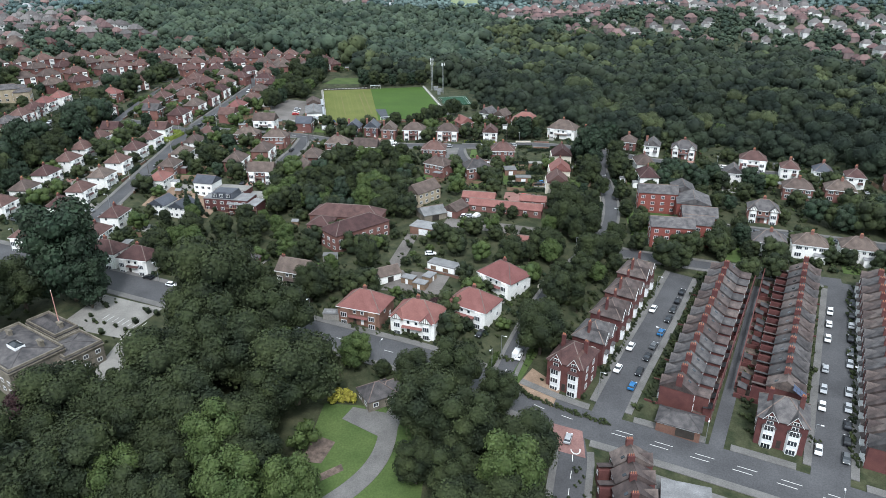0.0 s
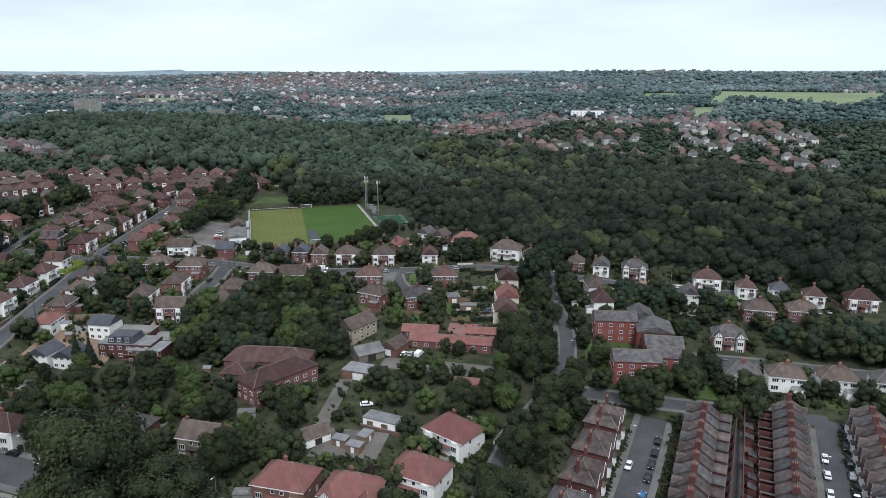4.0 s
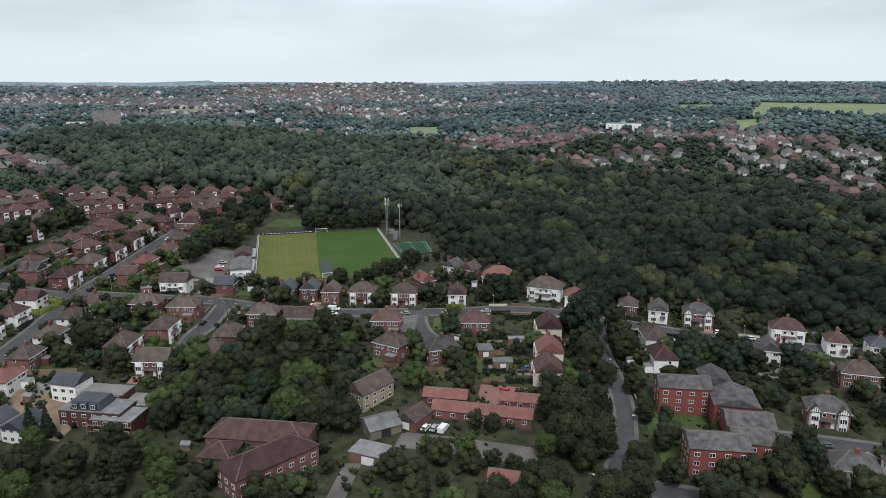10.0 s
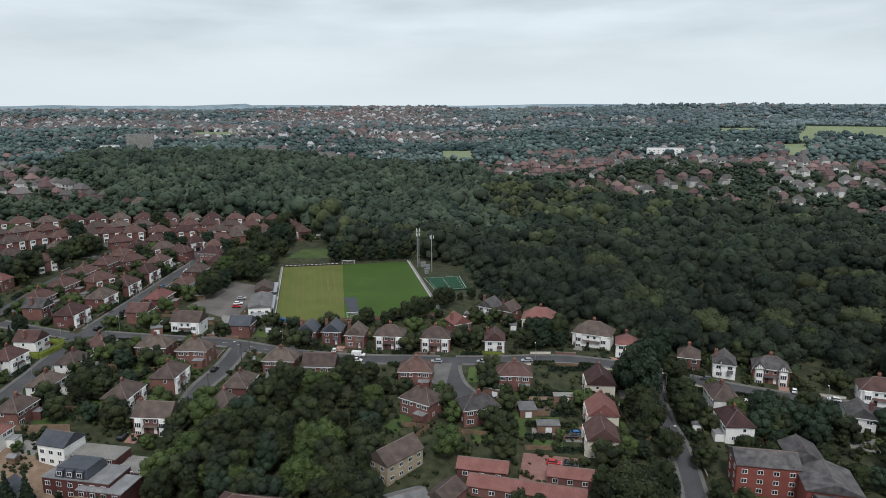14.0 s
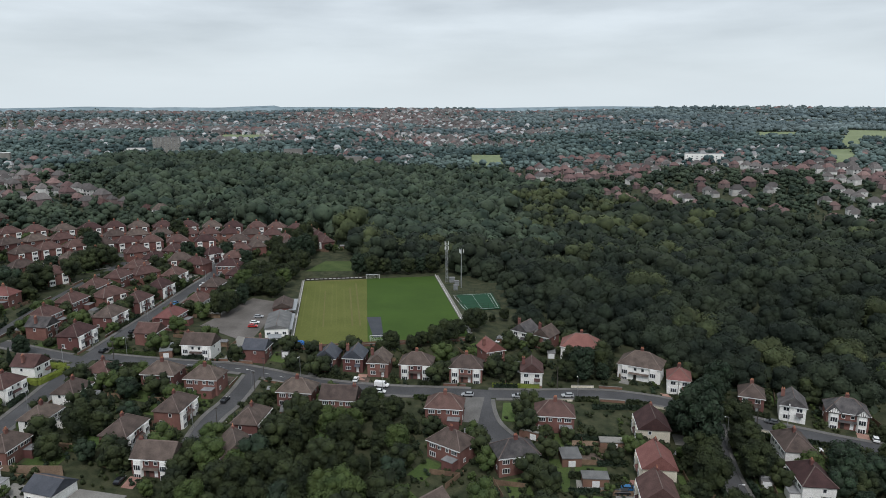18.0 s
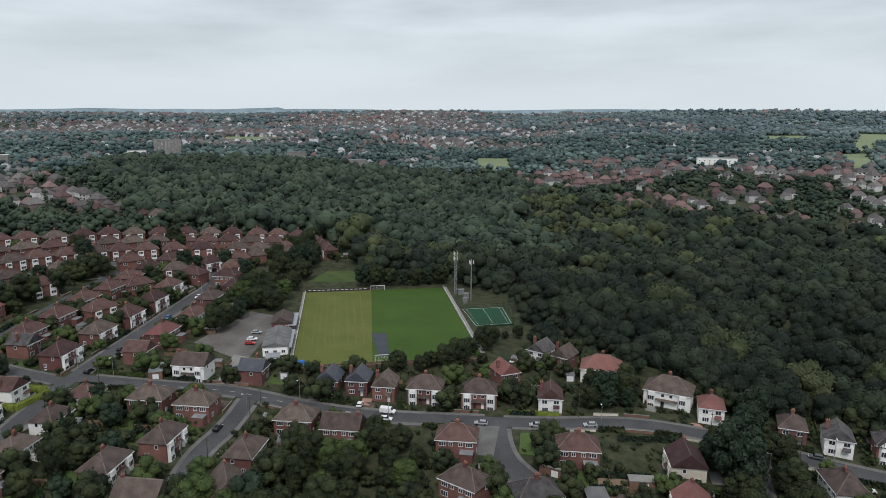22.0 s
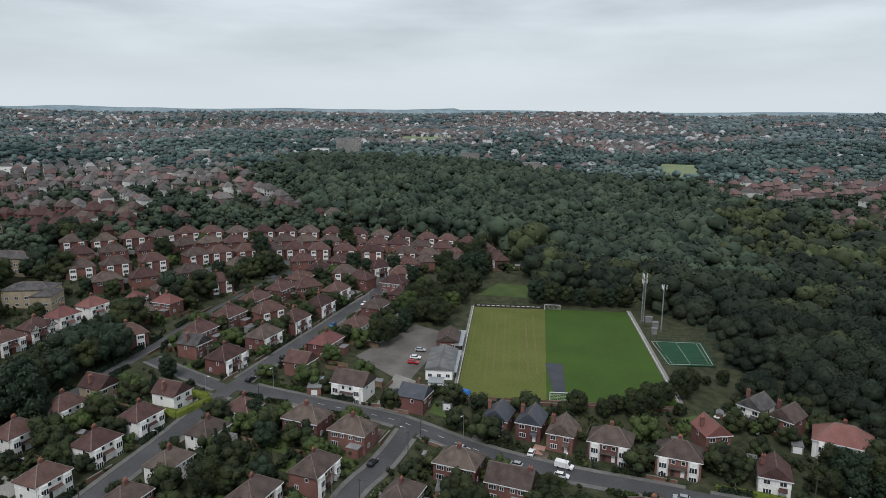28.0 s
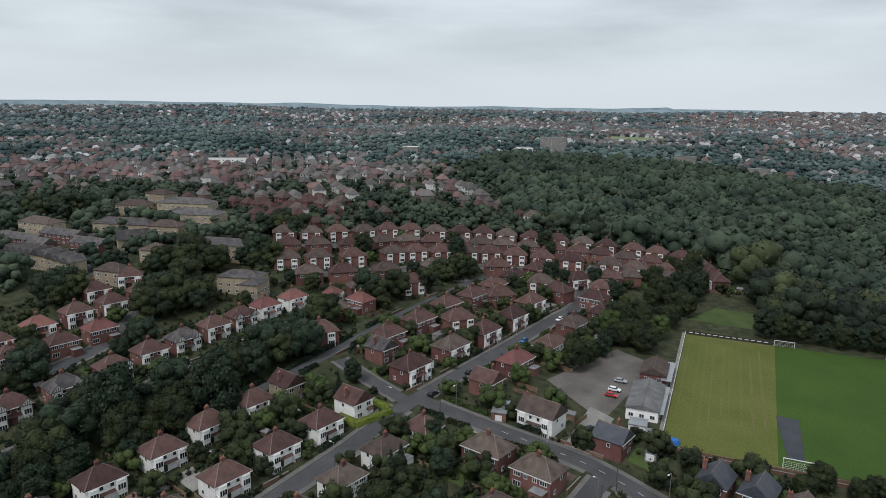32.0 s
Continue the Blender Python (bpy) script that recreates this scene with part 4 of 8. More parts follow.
def end_house(x, y, turn, w, d, eave, tiles, wall, label, bays=2, name="end_house", storeys=3):
    """A tall end house with stacked white bays, gables and dormers."""
    ob = tagged(new(name), label, "house")
    part("wall", block(bmesh.new(), -w / 2, w / 2, -d / 2, d / 2, -2.5, eave), wall, ob)
    part("roof", hip_roof(bmesh.new(), -w / 2 - 0.4, w / 2 + 0.4, -d / 2 - 0.4, d / 2 + 0.4, eave - 0.1, min(w, d) * 0.4), [tiles, RIDGE], ob)
    for i in range(bays):
        bx = -w / 2 + w * (i + 0.5) / bays
        bay(ob, bx, -d / 2, -1.5, eave - 2.2 if storeys > 2 else 3.0, 3.1 if storeys > 2 else 2.2, WHITE, tiles)
        g = bmesh.new()
        solid_gable(g, bx, 3.2, -d / 2 - 0.12, 1.0, eave, 2.3)
        front = part("front_gable", g, wall, ob)
        cover = bmesh.new()
        gable_cover(cover, bx, 3.7, -d / 2 - 0.4, 0.6, eave, 2.6)
        part("gable_roof", cover, tiles, front)
        barge = bmesh.new()
        gable_cover(barge, bx, 3.8, -d / 2 - 0.5, -d / 2 - 0.38, eave - 0.12, 2.6)
        part("bargeboard", barge, WHITE, front)
        window(front, bx, -d / 2 - 0.14, eave + 0.4, 1.3, 1.1, 0, 2, True)
        window(ob, bx, -d / 2, eave - 1.2, 1.5, 1.2, 0, 2, True)
    for sx in (-1, 1):
        for zz in (1.6, 4.6, 7.2)[:storeys]:
            if zz < eave - 0.7:
                window(ob, sx * w / 2, -d * 0.2, zz, 1.2, 1.5, 90 * sx, 2, True)
                window(ob, sx * w / 2, d * 0.2, zz, 1.2, 1.5, 90 * sx, 2, True)
        chimney(ob, sx * w * 0.32, 0.5, eave + min(w, d) * 0.28, 2.4, BRICK_DARK, 3)
    door(ob, 0, -d / 2, 0.0, 0, TIMBER)
    return put(ob, x, y, turn, spread=7.5)


end_house(24.0, 116.5, -28, 10.5, 11.5, 8.8, ROOF_RED, BRICK_DARK, "tall red-brick corner house with stacked white bays and dormers", 2)
for i, (x, y) in enumerate(((31.5, 130), (38, 142), (43.8, 154), (49.5, 166.5))):
    end_house(x, y, 62, 11.0, 9.5, 7.2, ROOF_TERRACE if i else ROOF_SLATE, BRICK_DARK, "dark red-brick house with gables over the street and a slate roof", 2, "gabled_house", 2)
end_house(76, 99.5, -21, 11.5, 10.5, 8.0, ROOF_SLATE, BRICK_DARK, "red-brick end house with white bargeboards, white bays and solar panels", 2)
solar = tagged(new("solar_array"), "blue-black solar panels on the slate roof", "solar panel")
for i in range(4):
    for j in range(2):
        panel = part("solar_panel", block(bmesh.new(), -0.48, 0.48, -0.75, 0.75, 0, 0.06), SOLAR, solar)
        panel.matrix_basis = pose(-1.6 + 1.05 * i, 1.6 * j, 0)
solar.matrix_basis = pose(81.6, 104.8, level(76, 99.5) + 9.35, 0, 32, -24)
# the low shop in front of the middle terrace
shop = tagged(new("corner_shop"), "low brick corner shop with a hipped slate roof and dark shutter", "shop")
part("wall", block(bmesh.new(), -5.5, 5.5, -3.5, 3.5, -2.5, 3.2), BRICK_BROWN, shop)
part("roof", hip_roof(bmesh.new(), -5.9, 5.9, -3.9, 3.9, 3.1, 1.9), ROOF_SLATE, shop)
part("shutter", block(bmesh.new(), -0.5, 4.2, -3.58, -3.48, 0.2, 2.7), TIMBER, shop, "dark closed roller shutter")
part("sign_band", block(bmesh.new(), -5.3, 5.3, -3.6, -3.49, 2.72, 3.05), WHITE, shop, "plain pale sign band")
put(shop, 51, 100.5, -21)

# ---- special buildings ----
def hall(name, label, category, x, y, turn, w, d, eave, rise, wall, tiles, hip=0.0, windows=(), base=-3.0, storeys=1, every=3.0, doors=(), spread=None):
    """A plain block with a pitched roof and rows of windows on the named sides (F, B, L, R)."""
    ob = tagged(new(name), label, category)
    bm = bmesh.new()
    block(bm, -w / 2, w / 2, -d / 2, d / 2, base, eave)
    if hip < 0.5 and rise > 0.3:
        solid = ((-w / 2, w / 2), (-d / 2, d / 2))
        for s in (-1, 1):
            if w >= d:
                v = [bm.verts.new(p) for p in ((s * w / 2, -d / 2, eave), (s * w / 2, d / 2, eave), (s * w / 2, 0, eave + rise - 0.05))]
                bm.faces.new(v if s > 0 else v[::-1])
            else:
                v = [bm.verts.new(p) for p in ((-w / 2, s * d / 2, eave), (w / 2, s * d / 2, eave), (0, s * d / 2, eave + rise - 0.05))]
                bm.faces.new(v if s < 0 else v[::-1])
    part("wall", bm, wall, ob)
    if rise > 0.3:
        part("roof", hip_roof(bmesh.new(), -w / 2 - 0.35, w / 2 + 0.35, -d / 2 - 0.35, d / 2 + 0.35, eave - 0.08, rise, hip), [tiles, RIDGE], ob)
    else:
        part("roof", block(bmesh.new(), -w / 2 - 0.15, w / 2 + 0.15, -d / 2 - 0.15, d / 2 + 0.15, eave, eave + 0.25), tiles, ob)
    for side in windows:
        span = w if side in "FB" else d
        n = max(1, int(span / every))
        for s in range(storeys):
            for i in range(n):
                a = -span / 2 + span * (i + 0.5) / n
                at = {"F": (a, -d / 2, 0), "B": (a, d / 2, 180), "L": (-w / 2, a, -90), "R": (w / 2, a, 90)}[side]
                window(ob, at[0], at[1], 1.5 + 2.7 * s, min(1.4, span / n * 0.5), 1.2, at[2], 2)
    for side, a, dw, dh, m in doors:
        at = {"F": (a, -d / 2, 0), "B": (a, d / 2, 180), "L": (-w / 2, a, -90), "R": (w / 2, a, 90)}[side]
        bm = block(bmesh.new(), -dw / 2, dw / 2, -0.06, 0.05, 0, dh)
        part("door", bm, m, ob).matrix_basis = pose(at[0], at[1], 0, 0, 0, at[2])
    c, s = math.cos(radians(turn)), math.sin(radians(turn))
    for a in np.arange(-w / 2 + 3, w / 2 - 2, 6):
        FOOT.append((x + c * a, y + s * a, max(4.5, d / 2 + 1)))
    return put(ob, x, y, turn, spread=d / 2 + 1)


for x, y, turn, w, d in ((69, 234, -6, 16, 10), (80.5, 238, 84, 11, 9), (82, 225.5, 80, 13, 13), (81.5, 213, 80, 12, 13), (68.5, 202, -6, 16, 10.5), (79, 204.5, 80, 9, 11)):
    hall("flats_block", "three-storey red-brick flats with a dark slate roof", "flats", x, y, turn, w, d, 8.6, 2.4, FLAT_BRICK, ROOF_SLATE, 0.0, "FL" if w > 15 else "LR", storeys=3, every=3.4)
hall("care_home", "brick care home wing with a brown-red tiled hipped roof", "care home", -60, 204.5, -6, 29, 11, 6.6, 3.4, BRICK, ROOF_RED, 1.0, "FL", storeys=2, every=3.2)
hall("care_home", "brick care home wing with a brown-red tiled hipped roof", "care home", -54.5, 192.5, 47, 25, 11, 6.5, 3.3, BRICK, ROOF_RED, 1.0, "FLR", storeys=2, every=3.2)
hall("care_home", "brick care home wing with a brown-red tiled hipped roof", "care home", -68.5, 195, -6, 9, 9, 6.4, 2.6, BRICK, ROOF_RED, 1.0, "FL", storeys=2, every=3.0)
hall("stone_house", "old sandstone house with a stone-slate gable roof and end chimneys", "house", -32.5, 233, 52, 14, 8, 5.6, 3.4, STONE_PALE, ROOF_BROWN, 0.0, "FLR", storeys=2, every=3.2)
hall("low_block", "long low brick building with a red tiled roof", "outbuilding", 4.2, 222, -11, 31, 6.2, 2.8, 2.0, BRICK, ROOF_BRIGHT, 0.0, "F", every=4)
hall("low_block", "low brick wing with a red tiled roof", "outbuilding", -7.5, 231.5, -8, 14, 6, 2.8, 2.0, BRICK, ROOF_BRIGHT, 0.0, "F", every=4)
hall("low_block", "low brick wing with a red tiled roof", "outbuilding", 16.5, 229.5, -9, 12, 5.5, 2.7, 1.8, BRICK, ROOF_BRIGHT, 0.0, "F", every=4)
hall("barn", "stone barn house with a red tiled gable roof", "barn", 10.5, 186.5, -12, 11, 7, 3.8, 3.0, STONE_PALE, ROOF_BRIGHT, 0.0, "FR", every=3.5)
hall("shed", "grey workshop with a corrugated sheet roof", "shed", -27, 215.5, 30, 10, 9, 2.8, 2.2, STONE, SHEET, 0.0, "", doors=(("F", 0, 3, 2.4, TIMBER),))
hall("garage", "white-fronted brick garage with a gable roof", "garage", -17, 219, 60, 9, 7, 3.0, 2.4, BRICK, ROOF_BROWN, 0.0, "", doors=(("L", 0, 2.6, 2.3, WHITE),))
hall("shed", "dark brick flat-roofed workshop shed", "shed", -28, 200.5, -20, 10, 7, 3.0, 0.2, BRICK_BROWN, FELT, 0.0, "", doors=(("F", 1, 4, 2.5, WHITE),))
hall("garage", "low white garage block with a flat felt roof", "garage", -17.5, 169.5, -25, 11, 5, 2.7, 0.2, RENDER, FELT, 0.0, "", doors=(("F", -3, 2.2, 2.0, FENCE), ("F", 2, 2.2, 2.0, FENCE)))
hall("garage", "small white outbuilding with a red gable roof", "garage", -37, 162, 35, 8, 6, 2.6, 2.2, RENDER, ROOF_BROWN, 0.0, "", doors=(("F", 0, 2.2, 2.0, TIMBER),))
for x, y, t in ((-29, 160, -20), (-24.5, 157, -20), (-22, 162, 65)):
    hall("shed", "small garden shed with a flat grey roof", "shed", x, y, t, 4.5, 3.2, 2.2, 0.2, FENCE, FELT, doors=(("F", 0, 1, 1.9, WHITE),))
hall("modern_house", "tall white-rendered new house with a dark slate gable roof", "house", -128.5, 227.5, -10, 9, 8, 6.2, 2.6, RENDER, ROOF_NEW, 0.0, "FL", storeys=2)
hall("new_flats", "brick flats under construction with a dark mansard storey and dormers", "flats", -114, 216, -6, 20, 9, 5.6, 0.2, BRICK_DARK, FELT, 0.0, "FL", storeys=2)
mansard = tagged(new("mansard_storey"), "dark slate mansard storey with white-framed dormers", "roof storey")
part("roof", block(bmesh.new(), -6.5, 3.5, -4.0, 4.0, 0, 2.6, 0, (-5.9, 2.9, -3.2, 3.2)), ROOF_NEW, mansard)
for i in range(3):
    part("dormer", block(bmesh.new(), -5.6 + 3 * i, -3.6 + 3 * i, -4.3, -2.5, 0.4, 2.3), ROOF_NEW, mansard)
    window(mansard, -4.6 + 3 * i, -4.3, 1.35, 1.4, 1.3, 0, 2, True)
mansard.matrix_basis = pose(-114, 216, level(-114, 216) + 5.6, 0, 0, -6)
for x in (-139, -130.5):
    hall("gabled_house", "white new house with a dark slate roof", "house", x, 205.5, -10, 7.5, 9, 4.6, 2.4, RENDER, ROOF_NEW, 0.0, "F", storeys=2, every=2.5)
for x, y, w, d, e, m in ((-106, 213, 13, 9, 5.2, FELT), (-103, 223, 10, 8, 4.4, CONCRETE), (-116, 226, 14, 7, 5.0, CONCRETE)):
    shell = hall("unfinished_block", "half-built brick flats with a pale flat roof deck", "flats", x, y, -6, w, d, e, 0.2, BRICK_DARK, m, 0.0, "FL", storeys=2, every=3.0)
    for px in np.arange(-w / 2 - 0.8, w / 2 + 1, 2.4):
        part("scaffold_pole", tube(bmesh.new(), px, -d / 2 - 0.9, -2, e + 1.4, 0.05, n=6), STEEL, shell)
    for z in (1.9, 3.9):
        part("scaffold_deck", block(bmesh.new(), -w / 2 - 0.9, w / 2 + 0.9, -d / 2 - 1.2, -d / 2 - 0.6, z, z + 0.06), FENCE, shell)
hoarding = tagged(new("hoarding"), "tall new timber hoarding round the building site", "fence")
for i in range(8):
    part("panel", block(bmesh.new(), 2.4 * i, 2.4 * i + 2.36, -0.05, 0.05, -1, 2.2), EARTH, hoarding)
hoarding.matrix_basis = pose(-152, 236, level(-146, 236), 0, 0, 6)
hall("lodge", "stone park lodge with a slate roof and chimney", "lodge", -30, 102.5, 35, 8.5, 7.5, 2.9, 3.0, STONE, ROOF_SLATE, 1.0, "FLR")
hall("lodge_wing", "stone lodge wing with a crossing slate gable", "lodge", -26.5, 104.5, 35, 8, 5.5, 2.8, 2.4, STONE, ROOF_SLATE, 1.0, "FR")
def mansion(label, x, y, turn, w, d, eave, windows, storeys, every, bow=False, stacks=()):
    """A sandstone block with a cornice, a parapet round a low lead roof, and sash windows."""
    ob = hall("mansion", label, "mansion", x, y, turn, w, d, eave, 0.2, STONE, ROOF_SLATE, 0.0, windows, storeys=storeys, every=every)
    for z0, z1, out in ((eave - 0.5, eave - 0.2, 0.3), (eave / 2 - 0.1, eave / 2 + 0.1, 0.12)):
        part("cornice", block(bmesh.new(), -w / 2 - out, w / 2 + out, -d / 2 - out, d / 2 + out, z0, z1), STONE, ob)
    for x0, x1, y0, y1 in ((-w / 2, w / 2, -d / 2, -d / 2 + 0.35), (-w / 2, w / 2, d / 2 - 0.35, d / 2), (-w / 2, -w / 2 + 0.35, -d / 2 + 0.35, d / 2 - 0.35), (w / 2 - 0.35, w / 2, -d / 2 + 0.35, d / 2 - 0.35)):
        part("parapet", block(bmesh.new(), x0, x1, y0, y1, eave + 0.25, eave + 0.95), STONE, ob)
    part("roof_slope", hip_roof(bmesh.new(), -w / 2 + 1, w / 2 - 1, -d / 2 + 1, d / 2 - 1, eave + 0.25, 1.1), ROOF_SLATE, ob)
    for cx, cy in stacks:
        bm = block(bmesh.new(), cx - 0.9, cx + 0.9, cy - 0.5, cy + 0.5, eave, eave + 2.8)
        block(bm, cx - 1.05, cx + 1.05, cy - 0.65, cy + 0.65, eave + 2.4, eave + 2.6)
        part("chimney", bm, STONE, ob, "tall sandstone chimney stack")
    if bow:
        bm = bmesh.new()
        solid(bm, [(-2.2, 0), (-1.5, -1.5), (1.5, -1.5), (2.2, 0)], -3.0, eave - 0.8)
        front = part("bay", bm, STONE, ob)
        front.location = (w * 0.18, -d / 2, 0)
        window(front, 0, -1.52, 1.7, 2.4, 1.7, 0, 4, True)
    return ob


mansion("blackened sandstone mansion with cornice, parapet and low slate roof", -132, 101, -28, 24, 15, 8.0, "FR", 2, 3.4, False, ((-6, 2), (7, 4)))
mansion("sandstone mansion wing with a parapet and bow window", -118.5, 106.5, -28, 11, 11, 6.2, "FR", 2, 2.8, True)
mansion("sandstone mansion rear wing with a parapet", -131, 116, -28, 16, 7, 5.0, "F", 1, 3.2, False, ((5, 0),))
rooflight = tagged(new("rooflight"), "white domed rooflight on the mansion roof", "rooflight")
part("kerb", block(bmesh.new(), -2.2, 2.2, -1.4, 1.4, -0.6, 0.5), WHITE, rooflight)
part("glazing", hip_roof(bmesh.new(), -2.0, 2.0, -1.2, 1.2, 0.5, 0.8), WINDOW_GLASS, rooflight)
rooflight.matrix_basis = pose(-130, 99.5, level(-132, 101) + 9.2, 0, 0, -28)
bay_lines = tagged(new("parking_bays"), "worn white parking bay lines", "marking", kind="structure")
for i in range(8):
    x, y = -122 + 1.9 * i, 129.5 - 0.45 * i
    bm = block(bmesh.new(), -0.07, 0.07, -2.4, 2.4, -0.05, 0.02)
    mesh_ob("bay_line", bm, PAINT, bay_lines).matrix_basis = pose(x, y, level(x, y) + 0.12, 0, 0, -13)
# football club on the west side of the pitch
hall("clubhouse", "white-fronted clubhouse with a grey sheet roof", "clubhouse", -113.0, 350.5, 16, 9.5, 22, 3.6, 1.6, RENDER, SHEET, 0.0, "F", every=2.4)
hall("clubhouse", "brick changing rooms with a dark gable roof", "clubhouse", -120, 375.5, 16, 8.5, 13, 3.2, 2.4, BRICK, ROOF_BROWN, 0.0, "F", every=3)
for v0, v1 in ((-39, -16.5), (-11.5, 7.5)):
    stand = tagged(new("covered_stand"), "narrow covered spectator stand with a pale sheet roof", "stand")
    part("roof", block(bmesh.new(), -1.7, 1.7, v0, v1, 2.7, 2.85), STEEL, stand)
    part("back_wall", block(bmesh.new(), -1.7, -1.55, v0, v1, 0, 2.7), RENDER, stand)
    for v in np.arange(v0 + 0.3, v1, 4.5):
        part("post", tube(bmesh.new(), 1.5, v, 0, 2.7, 0.06), STEEL, stand)
    part("step", block(bmesh.new(), -1.5, 0.6, v0 + 0.2, v1 - 0.2, 0, 0.3), CONCRETE, stand)
    stand.matrix_basis = Matrix.Translation((*PITCH_AT, 0)) @ Matrix.Rotation(PITCH_TURN, 4, "Z") @ Matrix.Translation((-38.7, 0, 0))


def pitch_place(u, v, z=0.0):
    c, s = math.cos(PITCH_TURN), math.sin(PITCH_TURN)
    return PITCH_AT[0] + u * c - v * s, PITCH_AT[1] + u * s + v * c, z


def flat(name, corners, mat, lift, label, kind="structure"):
    bm = bmesh.new()
    lo, hi = [bm.verts.new((x, y, lift - 0.3)) for x, y in corners], [bm.verts.new((x, y, lift)) for x, y in corners]
    n = len(corners)
    bm.faces.new(hi)
    for i in range(n):
        bm.faces.new((lo[i], lo[(i + 1) % n], hi[(i + 1) % n], hi[i]))
    return mesh_ob(name, bm, mat, None, label, kind)


def pitch_rect(u0, u1, v0, v1):
    return [pitch_place(u, v)[:2] for u, v in ((u0, v0), (u1, v0), (u1, v1), (u0, v1))]


MOWN = material("mown_stripe", (0.100, 0.112, 0.025), (0.130, 0.138, 0.036), 0.06, 1.5, 0.95, 0.1, 0)
WORN = material("worn_goalmouth_grass", (0.112, 0.108, 0.034), (0.142, 0.134, 0.046), 0.1, 1.5, 0.95, 0.1, 0)
flat("pitch_dry_half", [pitch_place(u, v)[:2] for u, v in ((-36, -52), (-6.2, -52), (-2.2, 52), (-36, 52))], PITCH_DRY, 0.06, "dry yellowish mown half of a football pitch")
flat("pitch_green_half", [pitch_place(u, v)[:2] for u, v in ((-6.2, -52), (36, -52), (36, 52), (-2.2, 52))], PITCH_WET, 0.056, "fresh green half of a football pitch")
mow = random.Random(6)
for u in (-34.2, -30.0, -27.6, -24.8, -21.3, -19.0, -15.5, -12.2, -8.8):
    a, b, w_ = mow.uniform(-51, -20), mow.uniform(25, 51), mow.uniform(0.2, 0.9)
    flat("mowing_line", pitch_rect(u, u + w_, a, b), MOWN if mow.random() < 0.6 else WORN, 0.064 + 0.0005 * mow.random(), "pale mowing line on the pitch")
flat("pitch_end", pitch_rect(-34, -4, -55.4, -52.1), WORN, 0.055, "worn pale strip behind the goal line")
flat("pitch_end", pitch_rect(-30, -3, 49.6, 51.8), WORN, 0.063, "worn pale strip inside the far line")
flat("pitch_apron", pitch_rect(-37.6, -36.2, -54, 54), CONCRETE, 0.05, "concrete path beside the pitch")
flat("pitch_apron", pitch_rect(36.2, 38.2, -54, 54), CONCRETE, 0.05, "concrete path beside the pitch")
cover = tagged(flat("cover_sheet", [pitch_place(u, v)[:2] for u, v in ((-3.6, -47), (0.6, -47), (1.2, -19.3), (-5.2, -18.6))], COVER, 0.12, "dark blue-grey ground sheet laid on the pitch", "thing"), category="ground sheet")


def goal(u, v, face):
    g_ = tagged(new("goal"), "white football goal frame with a net", "goal", "goals on the pitch")
    for x in (-3.66, 3.66):
        part("post", tube(bmesh.new(), x, 0, 0, 2.44, 0.09), WHITE, g_)
        part("net_stay", block(bmesh.new(), x - 0.04, x + 0.04, 0, 1.6, 0, 0.08), WHITE, g_)
    part("crossbar", block(bmesh.new(), -3.75, 3.75, -0.09, 0.09, 2.36, 2.54), WHITE, g_)
    net = bmesh.new()
    for x in np.arange(-3.6, 3.7, 0.6):
        block(net, x - 0.01, x + 0.01, 0.9, 0.95, 0.05, 2.2)
    for z in np.arange(0.1, 2.3, 0.5):
        block(net, -3.66, 3.66, 0.9, 0.95, z - 0.01, z + 0.01)
    tagged(part("net", net, WHITE, g_, "white string net"), kind="stuff")
    g_.matrix_basis = Matrix.Translation(pitch_place(u, v, 0.06)) @ Matrix.Rotation(PITCH_TURN + radians(face), 4, "Z")


goal(1.2, 51.6, 0)
goal(-1.5, -51.6, 180)
rail = tagged(new("perimeter_rail"), "low white-topped rail with advertising boards round the pitch", "rail")
for u0, u1, v0, v1 in ((-36.4, -36.3, -53, 53), (36.3, 36.4, -53, 53)):
    p = part("rail", block(bmesh.new(), u0, u1, v0, v1, 0.9, 1.0), WHITE, rail)
for v in np.arange(-52, 53, 4.0):
    for u in (-36.35, 36.35):
        part("post", tube(bmesh.new(), u, v, 0, 0.95, 0.05, n=6), WHITE, rail)
board = part("board", block(bmesh.new(), -36, -2.5, 53.2, 53.3, 0.1, 1.3), TIMBER, rail, "dark boards along the far end")
for u in np.arange(-35, -4.5, 2.4):
    part("lettering_bar", block(bmesh.new(), u, u + 1.5, 53.14, 53.19, 0.55, 0.85), WHITE, board)
part("back_fence", block(bmesh.new(), -36, 36, -55.8, -55.6, -2.0, 1.5), FENCE, rail, "dark timber fence behind the near end")
rail.matrix_basis = Matrix.Translation((*PITCH_AT, 0)) @ Matrix.Rotation(PITCH_TURN, 4, "Z")
# blue tarpaulin heap in the corner
heap = bmesh.new()
bmesh.ops.create_icosphere(heap, subdivisions=3, radius=1.0)
for v in heap.verts:
    v.co = Vector((v.co.x * 2.6, v.co.y * 2.0, max(v.co.z, 0) * 2.0)) * (0.9 + 0.25 * noise.noise(v.co * 1.6))
tarp = tagged(mesh_ob("tarpaulin", heap, NET_BLUE), "bright blue tarpaulin heaped over equipment", "tarpaulin")
tarp.matrix_basis = pose(*pitch_place(-33.2, -50.5, 0.0))
